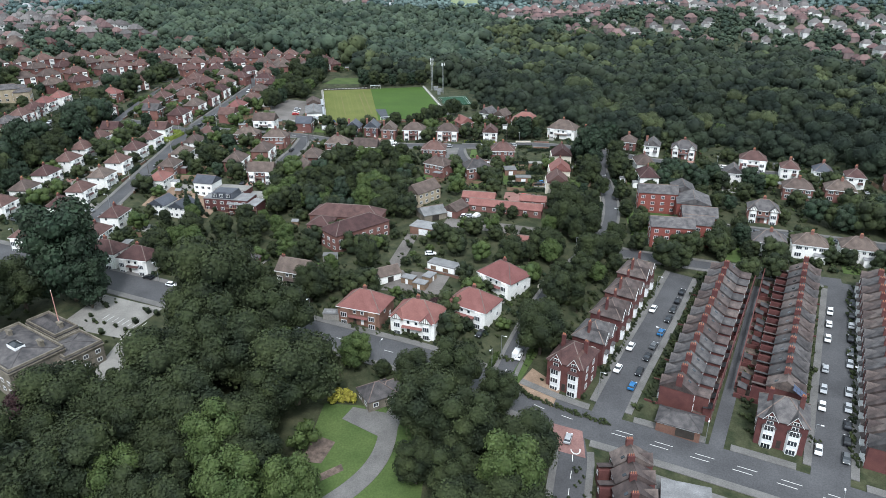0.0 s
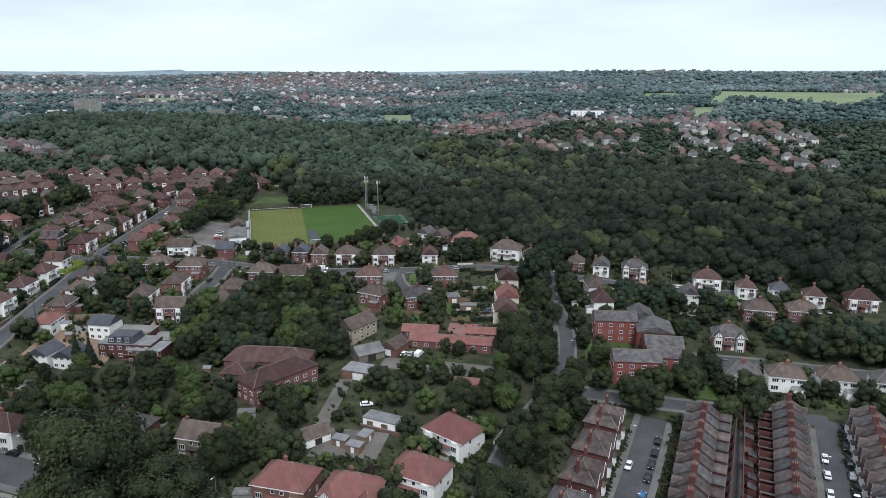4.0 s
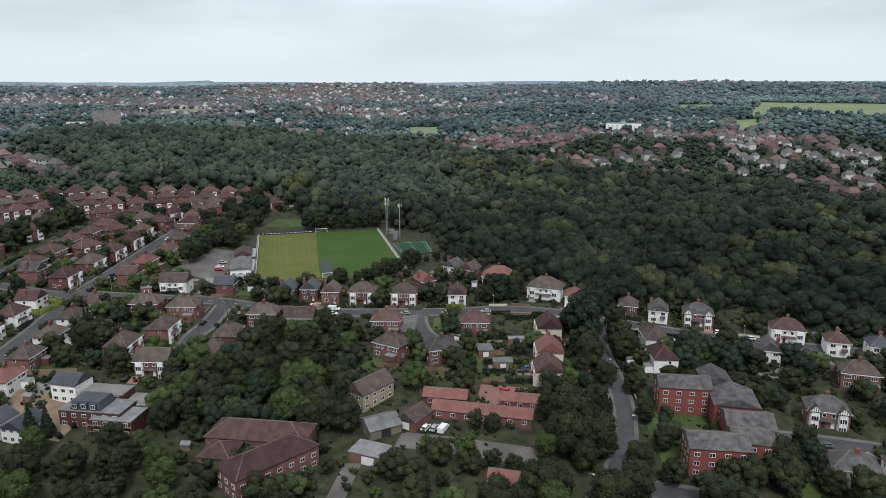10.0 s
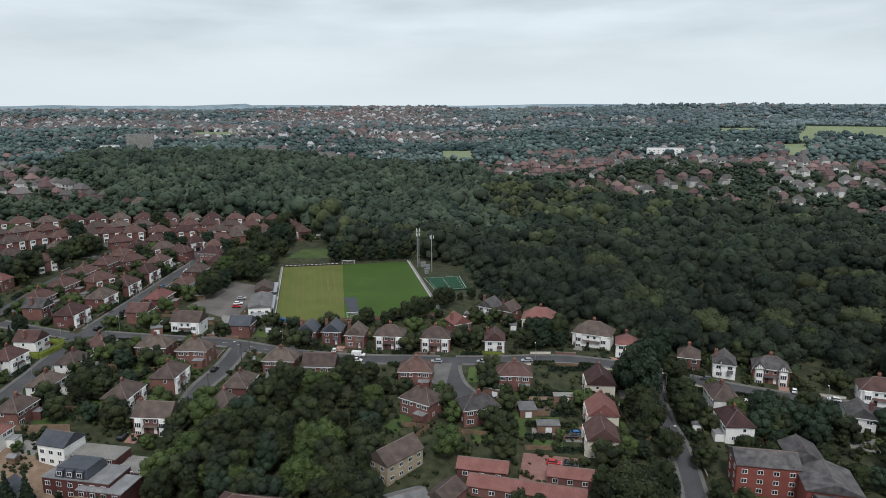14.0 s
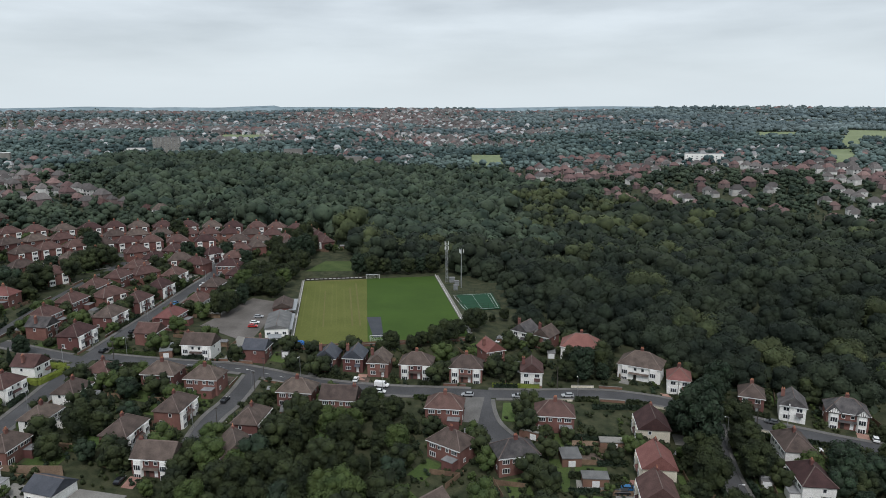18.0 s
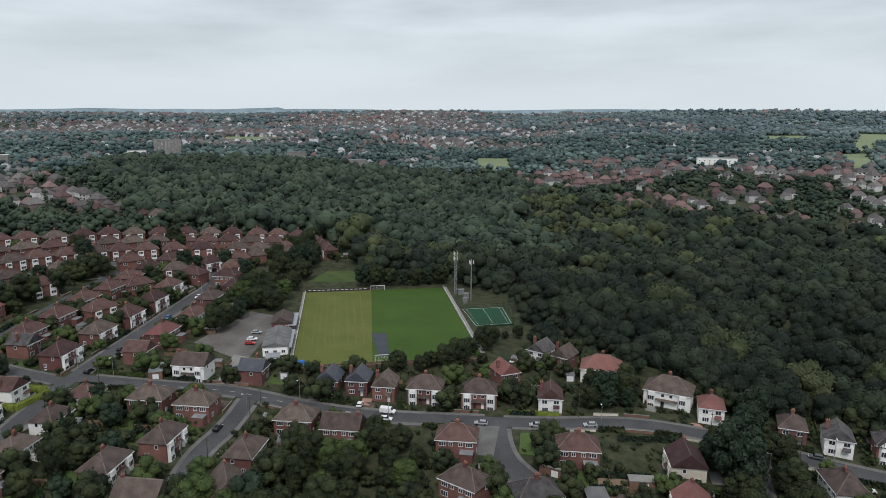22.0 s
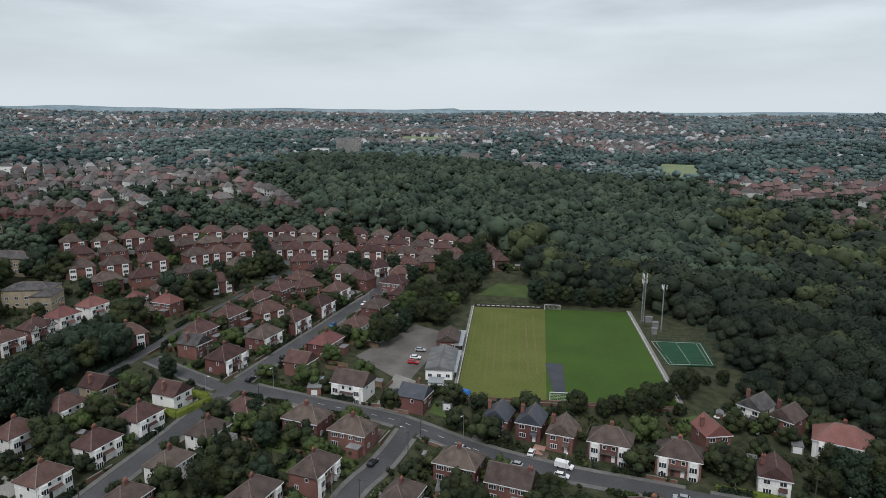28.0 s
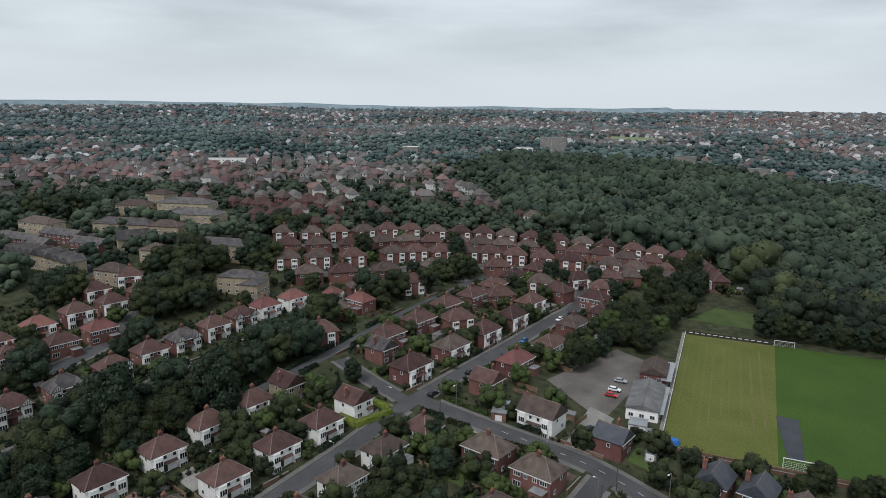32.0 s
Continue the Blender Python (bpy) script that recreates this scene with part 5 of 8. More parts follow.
# club clutter: terrace path, kit cabins and white-fronted lean-to
hall("lean_to", "white lean-to with a pale sheet roof beside the clubhouse", "lean-to", *pitch_place(-43.5, -46)[:2], 15.7, 5, 5, 2.8, 0.2, RENDER, STEEL, 0.0, "F", every=2)
hall("kit_cabin", "small dark kit cabin by the pitch corner", "cabin", *pitch_place(-39.5, -50)[:2], 15.7, 2.4, 2.6, 2.3, 0.2, FENCE, FELT)
# small fenced court
court = [(-45, 412), (-24.5, 418), (-19, 392), (-36, 386)]
flat("court", court, TURF, level(-31, 402) + 0.3, "green artificial turf court")
cz = level(-31, 402)
lines = tagged(new("court_markings"), "white court lines", "marking", kind="structure")
for a, b in ((0, 1), (1, 2), (2, 3), (3, 0)):
    (x0, y0), (x1, y1) = court[a], court[b]
    d = Vector((x1 - x0, y1 - y0)).normalized()
    n = Vector((-d.y, d.x)) * 0.9
    q = [(x0 + n.x + d.x, y0 + n.y + d.y), (x0 + n.x * 1.2 + d.x, y0 + n.y * 1.2 + d.y), (x1 + n.x * 1.2 - d.x, y1 + n.y * 1.2 - d.y), (x1 + n.x - d.x, y1 + n.y - d.y)]
    flat("court_line", [(p[0] - n.x * 2.1, p[1] - n.y * 2.1) for p in q], PAINT, cz + 0.32, "").parent = lines
for k in (0.12, 0.5, 0.88):
    a, b = (Vector(court[0]).lerp(Vector(court[1]), k), Vector(court[3]).lerp(Vector(court[2]), k))
    a, b = a.lerp(b, 0.06), a.lerp(b, 0.94)
    n = Vector((b.y - a.y, a.x - b.x)).normalized() * 0.045
    flat("court_line", [tuple(a - n), tuple(a + n), tuple(b + n), tuple(b - n)], PAINT, cz + 0.325, "").parent = lines
fence = tagged(new("court_fence"), "tall green mesh fence round the court", "fence")
for a, b in ((0, 1), (1, 2), (2, 3), (3, 0)):
    (x0, y0), (x1, y1) = court[a], court[b]
    k = int(math.hypot(x1 - x0, y1 - y0) / 3)
    for i in range(k):
        x, y = x0 + (x1 - x0) * i / k, y0 + (y1 - y0) * i / k
        part("post", tube(bmesh.new(), x, y, cz - 1, cz + 3.2, 0.05, n=6), LEAF_DARK, fence)
    for z in (1.1, 2.1, 3.2):
        bar = bmesh.new()
        d = Vector((x1 - x0, y1 - y0, 0))
        block(bar, 0, d.length, -0.03, 0.03, cz + z - 0.03, cz + z + 0.03)
        part("rail", bar, LEAF_DARK, fence).matrix_basis = pose(x0, y0, 0, 0, 0, math.degrees(math.atan2(d.y, d.x)))


def mast(x, y, top, lattice):
    base = level(x, y)
    ob = tagged(new("radio_mast"), "tall galvanised lattice radio mast with antennas" if lattice else "slender galvanised radio pole with antennas", "mast", "masts behind the pitch")
    if lattice:
        for a in (0, 120, 240):
            r = 0.75
            part("leg", tube(bmesh.new(), r * math.cos(radians(a)), r * math.sin(radians(a)), 0, top - base - 1, 0.09, n=6), STEEL, ob)
        z = 0.0
        while z < top - base - 2:
            for a in (0, 120, 240):
                p, q = [Vector((0.75 * math.cos(radians(b)), 0.75 * math.sin(radians(b)), 0)) for b in (a, a + 120)]
                d = q - p + Vector((0, 0, 1.5))
                brace = bmesh.new()
                block(brace, 0, d.length, -0.035, 0.035, -0.035, 0.035)
                m = (Vector((1, 0, 0)).rotation_difference(d)).to_matrix().to_4x4()
                part("brace", brace, STEEL, ob).matrix_basis = Matrix.Translation(p + Vector((0, 0, z))) @ m
            z += 1.5
    else:
        part("pole", tube(bmesh.new(), 0, 0, 0, top - base, 0.32, 0.2, 10), STEEL, ob)
    for lift in (0.6, 3.2) if lattice else (0.6,):
        for a in (20, 140, 260):
            part("antenna", block(bmesh.new(), -0.16, 0.16, -0.1, 0.1, 0, 2.0), WHITE, ob).matrix_basis = pose(1.15 * math.cos(radians(a)), 1.15 * math.sin(radians(a)), top - base - lift - 1.8, 0, 0, a + 90)
            arm = block(bmesh.new(), 0, 1.15, -0.05, 0.05, -0.05, 0.05)
            part("arm", arm, STEEL, ob).matrix_basis = pose(0, 0, top - base - lift - 0.8, 0, 0, a)
    ob.matrix_basis = pose(x, y, base)


mast(-50.2, 437, 23.0, True)
mast(-41.2, 427, 21.0, False)
for x, y, w in ((-47.4, 438, 3.0), (-44, 431, 2.4), (-43.7, 422, 2.0)):
    hall("equipment_cabin", "pale grey steel equipment cabin", "cabin", x, y, 17, w, 2.0, 2.4, 0.2, STEEL, FELT)
flagpole = tagged(new("flagpole"), "tall pale red flagpole on the mansion roof", "flagpole")
part("pole", tube(bmesh.new(), 0, 0, 0, 13, 0.16, 0.08), material("faded_red_paint", (0.48, 0.24, 0.20), (0.56, 0.32, 0.27), 1, 5, 0.6, 0, 0), flagpole)
part("cap", tube(bmesh.new(), 0, 0, 13, 13.2, 0.16, 0.05), WHITE, flagpole)
flagpole.matrix_basis = pose(-127, 114, level(-127, 114) + 5)
# distant landmarks
hall("tower_block", "pale ten-storey tower block on the skyline", "tower block", -520, 1003, 24, 36, 14, 25, 0.2, CONCRETE, FELT, 0, "F", storeys=10, every=4.5, base=-10, spread=1)
hall("low_annexe", "pale flat-roofed annexe beside the tower block", "annexe", -556, 985, 24, 24, 12, 11, 0.2, RENDER, FELT, 0, "F", storeys=3, every=5, base=-10, spread=1)
hall("white_block", "long white flat-roofed building among distant trees", "building", 205, 937, -8, 44, 14, 10, 0.2, RENDER, FELT, 0, "F", storeys=3, every=5, base=-12, spread=1)
hall("flats_far", "grey flat-roofed block of flats in the woods", "flats", -314, 950, 14, 24, 10, 15, 0.2, CONCRETE, FELT, 0, "F", storeys=4, every=3.5, base=-8, spread=1)
hall("flats_far", "grey flat-roofed block of flats in the woods", "flats", -226, 912, 8, 26, 9, 14, 0.2, CONCRETE, FELT, 0, "F", storeys=3, every=3.5, base=-8, spread=1)
# stone institution and tan blocks to the west
hall("institution", "long buff stone institution with slate roofs", "institution", -286, 322, 28, 19, 11, 7.5, 2.2, STONE_PALE, ROOF_SLATE, 1.0, "FR", storeys=2, every=3.2)
hall("institution", "buff stone institution wing with slate roof", "institution", -275.5, 320.5, 28, 8, 12, 7.5, 1.4, STONE_PALE, ROOF_SLATE, 1.0, "FR", storeys=2, every=3.0)
for x, y, t, w, d, e in ((-455, 362, 28, 22, 11, 8), (-482, 394, 12, 18, 12, 9), (-432, 384, 30, 34, 14, 9), (-392, 364, 30, 34, 14, 9), (-441, 301, 14, 24, 11, 8), (-404, 330, 28, 34, 11, 7), (-379, 340, 30, 18, 10, 7), (-333, 340, 24, 36, 10, 7), (-341, 313, 20, 12, 10, 7), (-330, 287, 20, 14, 9, 6)):
    hall("apartment_block", "buff brick apartment block with a grey-brown roof", "flats", x, y, t, w, d, e, 2.8, STONE_PALE, ROOF_SLATE if w > 25 else ROOF_BROWN, 1.0, "FR", storeys=3 if e > 7 else 2, every=4.0, spread=6)
for i in range(9):
    hall("gabled_house", "narrow buff terraced house with a steep gable", "house", -387 + 4.9 * i, 269 + 1.1 * i, 103, 9, 5.0, 6.5, 2.8, STONE_PALE, ROOF_SLATE, 0.0, "L", storeys=2, every=2.6, spread=3)
for x, y, t, w in ((-378, 299, 16, 20), (-412, 300, 16, 26), (-420, 283, 16, 28), (-398, 284, 16, 12)):
    hall("brick_terrace_block", "dark red-brick terrace with a grey slate roof", "terrace", x, y, t, w, 8, 5.2, 2.6, BRICK, ROOF_SLATE, 0.0, "F", storeys=2, every=3.0, spread=5)
hall("chapel", "small buff stone chapel with a steep slate gable roof", "chapel", -371, 317, 70, 15, 9, 5, 4.4, STONE_PALE, ROOF_SLATE, 0.0, "FR", every=3, spread=6)
hall("white_range", "long white flat-roofed school range among trees", "school", -730, 624, 46, 62, 10, 7, 0.2, RENDER, FELT, 0.0, "F", storeys=2, every=5, spread=1)
hall("white_canopy", "pale flat-roofed tank house over dark trees", "building", -673, 872, 30, 22, 12, 12, 0.2, CONCRETE, RENDER, 0.0, "", spread=1)


# ---- ground patches ----
def patch(name, corners, mat, label, lift=0.09):
    return drape(name, corners, mat, lift, 4.0, "structure", label)


patch("park_lawn", [(-46, 62), (-14, 62), (-15, 100), (-44, 99)], LAWN, "bright mown park lawn")
patch("lodge_forecourt", [(-38, 94), (-27, 89), (-23, 97), (-36, 98.5)], PAVING, "worn tarmac forecourt of the lodge", 0.17)
patch("park_bed", [(-40, 75.5), (-38.8, 73.8), (-34, 77.6), (-35, 79.4)], YARD, "bare flower bed in the park lawn", 0.13)
patch("park_bed", [(-45, 79), (-40, 79), (-38, 86), (-44, 88)], YARD, "bare worn earth under the park trees", 0.12)
patch("forecourt", [(38, 86), (78, 71), (72, 50), (37, 52)], PAVING, "worn concrete forecourt beside the south terrace", 0.09)
hall("workshop", "flat-roofed brick workshop behind the south terrace", "workshop", 46.5, 73, -12, 11, 12, 4.2, 0.2, BRICK_DARK, FELT, 0.0, "F", every=3)
patch("gravel_car_park", [(-146, 345), (-119, 332), (-122, 384), (-140, 388)], GRAVEL, "grey gravel club car park", 0.10)
patch("club_entry", [(-121, 311), (-113, 311), (-117, 336), (-126, 338)], CONCRETE, "worn concrete club entrance", 0.11)
patch("mansion_yard", [(-134, 122), (-112, 119), (-107, 136), (-130, 141)], CONCRETE, "pale concrete car park of the mansion")
patch("mansion_drive", [(-112, 90), (-106, 90), (-104, 120), (-112, 122)], CONCRETE, "pale drive beside the mansion", 0.12)
patch("building_site", [(-150, 208), (-120, 204), (-120, 224), (-150, 230)], EARTH, "bare earth of a building site")
patch("yard", [(-22, 206), (21, 197.5), (20, 206.5), (-20, 214)], GRAVEL, "grey yard below the low brick building")
patch("court_yard", [(2, 227), (10, 226), (21, 240), (4, 242)], DRIVE, "reddish paved yard behind the low brick wing", 0.12)
patch("workshop_yard", [(-38, 154), (-18, 153), (-15, 165), (-34, 168)], GRAVEL, "cluttered concrete workshop yard")
patch("track", [(-39, 168), (-34, 168), (-30, 198), (-35, 198)], GRAVEL, "earth track to the workshops", 0.12)
patch("flats_lawn", [(58, 206), (75, 207), (74, 229), (58, 229)], LAWN, "lawn in front of the flats")
patch("flats_lawn", [(84, 190), (93, 187), (96, 206), (86, 207)], LAWN, "lawn beside the flats")
patch("lane_verge", [(54.5, 196), (58, 197), (59, 230), (55, 232)], LAWN, "grass verge below the flats", 0.13)
patch("close_green", [(-14.6, 285), (-8.6, 284), (-6.8, 297), (-14.4, 296.5)], LAWN, "small green at the close", 0.2)
patch("cul_de_sac", [(-29, 284), (-22, 283), (-21, 300), (-28, 300)], PAVING, "paved turning head at the close", 0.16)
patch("back_lawn", [(-1, 250), (5, 250), (6, 264), (0, 265)], LAWN, "long back garden lawn")
patch("club_bank", [(-132, 444), (-92, 456), (-100, 478), (-128, 470)], LAWN, "grassy bank behind the goal")
patch("stone_house_lawn", [(-48, 232), (-40, 222), (-30, 238), (-38, 248)], LAWN, "lawn of the old stone house")
patch("bay_house_lawn", [(8, 112), (18, 105), (21, 113), (13, 120)], EARTH, "dry lawn of the corner house", 0.12)
patch("lane_verge", [(5, 112), (8, 111), (16, 130), (13, 132)], LAWN, "grass verge beside the lane", 0.14)
for x, y, w in ((-420, 320, 26), (-345, 290, 16)):
    patch("parking", [(x - w, y - 7), (x + w, y - 7), (x + w, y + 7), (x - w, y + 7)], ASPHALT, "asphalt parking between apartment blocks")
drive_xy, drive_way = dense([(-19, 116), (-21, 104), (-25.5, 95), (-25, 87), (-26.5, 80), (-30.5, 73), (-37, 66), (-46, 58)], 2.0)
bm = bmesh.new()
strip(bm, drive_xy, drive_way, -2.4, 2.4, 0.2, 0.5)
mesh_ob("park_drive", bm, PAVING, None, "pale asphalt drive curving through the park", "structure")

outhouse = tagged(new("outhouse"), "small brick outhouse with a lean-to slate roof in a back yard", "outhouse", "outhouses in the terrace yards")
part("wall", block(bmesh.new(), -1.1, 1.1, -1.3, 1.3, -0.6, 2.1), BRICK_DARK, outhouse)
lean = block(bmesh.new(), -1.25, 1.25, -1.45, 1.45, 2.1, 2.22)
for v in lean.verts:
    v.co.z += 0.35 + 0.28 * v.co.x
part("roof", lean, ROOF_SLATE, outhouse)
part("door", block(bmesh.new(), -1.16, -1.08, -0.4, 0.4, 0, 1.85), FENCE, outhouse)
yard_pick = random.Random(8)
yards_made = 0
for a, b, lo, hi, mat_, words in (((51, 107), (81.5, 172.5), -8.1, -4.6, GRASS, "planted front yards of the middle terrace"), ((51, 107), (81.5, 172.5), 4.6, 9.6, YARD, "cluttered brown back yards of the middle terrace"),
                                  ((79.5, 108.5), (108, 173), -12.2, -4.6, YARD, "cluttered brown back yards of the east terrace"), ((79.5, 108.5), (108, 173), 4.6, 6.4, GRASS, "planted front yards of the east terrace")):
    a, b = np.array(a), np.array(b)
    d = (b - a) / np.linalg.norm(b - a)
    n = np.array((d[1], -d[0]))
    drape("yard", [a + n * lo, a + n * hi, b + n * hi, b + n * lo], mat_, 0.1, 4.0, "structure", words)
    if mat_ is YARD:
        end = hi if lo > 0 else lo
        long_wall = block(bmesh.new(), 0, float(np.linalg.norm(b - a)), -0.12, 0.12, -0.6, 1.7)
        q = a + n * end
        mesh_ob("yard_wall", long_wall, BRICK_DARK, None, "dark red-brick back wall along the alley", "structure").matrix_basis = pose(q[0], q[1], level(*((a + b) / 2)), 0, math.degrees(math.atan2(level(*a) - level(*b), np.linalg.norm(b - a))), math.degrees(math.atan2(d[1], d[0])))
    for i in range(int(np.linalg.norm(b - a) / 4.9)):
        p = a + d * 4.9 * i
        if mat_ is YARD or i % 2 == 0:
            wall = bmesh.new()
            block(wall, 0, hi - lo, -0.12, 0.12, -0.5, 1.5 if mat_ is YARD else 0.6)
            q = p + n * lo
            mesh_ob("yard_wall", wall, BRICK_DARK, None, "low dark red-brick yard wall", "structure").matrix_basis = pose(q[0], q[1], level(*(p + n * (lo + hi) / 2)), 0, 0, math.degrees(math.atan2(n[1], n[0])))
        if mat_ is YARD and yard_pick.random() < 0.8:
            q = p + d * yard_pick.uniform(1.6, 3.3) + n * ((hi - 1.4) if lo > 0 else (lo + yard_pick.uniform(1.4, 2.6)))
            m = pose(q[0], q[1], level(*q), 0, 0, math.degrees(math.atan2(n[1], n[0])) + (0 if lo > 0 else 180))
            if yards_made:
                copy_thing(outhouse, m)
            else:
                outhouse.matrix_basis = m
            yards_made += 1

# ---- road markings ----
def dashes(key, offset, start, stop, length, gap, width, name="lane_line"):
    xy, way, half, walkway = ROAD_LINES[key]
    d = np.r_[0, np.cumsum(np.linalg.norm(np.diff(xy, axis=0), axis=1))]
    stop = min(stop, d[-1])
    lift = 0.085 + 0.004 * (1 + list(ROADS).index(key))
    s = start
    while s + length < stop:
        q = np.linspace(s, s + length, 4)
        px, py = np.interp(q, d, xy[:, 0]), np.interp(q, d, xy[:, 1])
        wx, wy = np.interp(q, d, way[:, 0]), np.interp(q, d, way[:, 1])
        bm = bmesh.new()
        strip(bm, np.stack([px, py], -1), np.stack([wx, wy], -1), offset - width / 2, offset + width / 2, lift, 0.02)
        mesh_ob(name, bm, PAINT, None, "worn white road line", "structure")
        s += length + gap


dashes("road_main", 0.0, 136, 270, 3.0, 5.0, 0.16)
dashes("road_main", 0.75, 60, 132, 4.6, 5.4, 0.14)
dashes("road_main", -0.75, 61, 132, 4.6, 5.4, 0.14)
dashes("road_side", 0.0, 4, 46, 2.5, 3.0, 0.16)
dashes("road_lane", 0.0, 6, 40, 2.0, 4.0, 0.12)
dashes("road_club", 0.0, 30, 90, 2.0, 4.0, 0.12)
patch("red_crossing", [(17.5, 90), (25.5, 88), (25.5, 97), (18, 99)], ASPHALT_RED, "red road surface at the junction", 0.145)
ring = bmesh.new()
outer = [ring.verts.new((1.3 * math.cos(a), 1.9 * math.sin(a), 0)) for a in np.arange(24) * math.tau / 24]
inner = [ring.verts.new((1.0 * math.cos(a), 1.5 * math.sin(a), 0)) for a in np.arange(24) * math.tau / 24]
for i in range(24):
    ring.faces.new((outer[i], outer[(i + 1) % 24], inner[(i + 1) % 24], inner[i]))
mesh_ob("speed_roundel", ring, PAINT, None, "white painted speed roundel", "structure").matrix_basis = pose(23.2, 90.5, level(23.2, 90.5) + 0.165)


# ---- foliage ----
ball = bmesh.new()
bmesh.ops.create_icosphere(ball, subdivisions=2, radius=1.0)
BALL2 = (np.array([v.co for v in ball.verts]), np.array([[v.index for v in f.verts] for f in ball.faces]))
ball.free()
ball = bmesh.new()
bmesh.ops.create_icosphere(ball, subdivisions=1, radius=1.0)
BALL1 = (np.array([v.co for v in ball.verts]), np.array([[v.index for v in f.verts] for f in ball.faces]))
ball.free()

g_ = (1 + 5 ** 0.5) / 2
BALL0 = (np.array([(-1, g_, 0), (1, g_, 0), (-1, -g_, 0), (1, -g_, 0), (0, -1, g_), (0, 1, g_), (0, -1, -g_), (0, 1, -g_), (g_, 0, -1), (g_, 0, 1), (-g_, 0, -1), (-g_, 0, 1)]) / math.hypot(1, g_),
         np.array([(0, 11, 5), (0, 5, 1), (0, 1, 7), (0, 7, 10), (0, 10, 11), (1, 5, 9), (5, 11, 4), (11, 10, 2), (10, 7, 6), (7, 1, 8), (3, 9, 4), (3, 4, 2), (3, 2, 6), (3, 6, 8), (3, 8, 9), (4, 9, 5), (2, 4, 11), (6, 2, 10), (8, 6, 7), (9, 8, 1)]))


def crown_arrays(seed, radius, tall, lobes, cards, size, shape="round", sphere=BALL2, dense_core=0.86, floor=0.0, lump=1.0, rough=0.13):
    """A crown as lumpy lobes covered with small leaf clumps. Its base is at z 0."""
    r = np.random.RandomState(seed)
    centres, radii = [], []
    for i in range(lobes):
        u = (i + 0.5) / lobes
        if shape == "cone":
            z, reach = tall * u, radius * (1.05 - u) * 0.55
            a = i * 2.4
            centres.append((reach * math.cos(a) * 0.6, reach * math.sin(a) * 0.6, z))
            radii.append(max(0.5, radius * (1.1 - u) * 0.75))
        else:
            a, z = i * 2.4 + r.rand() * 0.6, 0.12 + 0.76 * u
            reach = radius * math.sqrt(max(0.05, 1 - (z * 1.5 - 0.6) ** 2)) * (0.66 if i else 0.0) * (0.75 + 0.4 * r.rand())
            if shape == "column":
                reach *= 0.5
            centres.append((reach * math.cos(a), reach * math.sin(a), tall * z * (0.9 + 0.2 * r.rand())))
            radii.append(radius * (0.34 + 0.2 * r.rand()) * (1.25 if i == 0 else 1) * lump)
    centres, radii = np.array(centres), np.array(radii)
    pts, tris, n = [], [], 0
    flat_ = np.array((1, 1, 0.85))
    for own, (c, q) in enumerate(zip(centres, radii)):
        v, f = sphere
        v = c + v * (1 + rough * (r.rand(len(v), 1) - 0.5) * 2) * q * dense_core * flat_
        buried = v[:, 2] < tall * floor
        for other, (c2, q2) in enumerate(zip(centres, radii)):
            if other != own:
                buried |= np.linalg.norm((v - c2) / flat_, axis=1) < q2 * dense_core * 0.88
        f = f[~buried[f].all(1)]
        if len(f):
            used, f = np.unique(f, return_inverse=True)
            pts.append(v[used])
            tris.append(f.reshape(-1, 3) + n)
            n += len(used)
    k = r.choice(len(radii), cards * 2, p=radii ** 2 / (radii ** 2).sum())
    d = r.randn(cards * 2, 3)
    d[:, 2] = np.where(d[:, 2] < -0.5, -d[:, 2], d[:, 2])
    d /= np.linalg.norm(d, axis=1)[:, None]
    at = centres[k] + d * (radii[k] * (0.82 + 0.26 * r.rand(cards * 2)))[:, None] * np.array((1, 1, 0.88))
    inside = np.zeros(len(at), bool)
    for c, q in zip(centres, radii):
        inside |= (np.linalg.norm((at - c) / np.array((1, 1, 0.88)), axis=1) < q * 0.78)
    at, d = at[~inside][:cards], d[~inside][:cards]
    m = len(at)
    nrm = d + 0.5 * r.randn(m, 3)
    nrm /= np.linalg.norm(nrm, axis=1)[:, None]
    t = np.cross(nrm, r.randn(m, 3))
    t /= np.linalg.norm(t, axis=1)[:, None]
    b = np.cross(nrm, t)
    s = (size * (0.6 + 0.8 * r.rand(m)))[:, None]
    leaf = np.stack([at - t * s * 1.2 - b * s * 0.8, at + t * s * 1.2 - b * s * 0.6, at + b * s * 1.4 + nrm * s * 0.3], 1)
    pts.append(leaf.reshape(-1, 3))
    tris.append(n + np.arange(m)[:, None] * 3 + np.array([0, 1, 2]))
    return np.concatenate(pts), np.concatenate(tris)


TREE_MASTERS = {}



def soften(ob):
    ob.data.polygons.foreach_set("use_smooth", np.ones(len(ob.data.polygons), bool))
    return ob


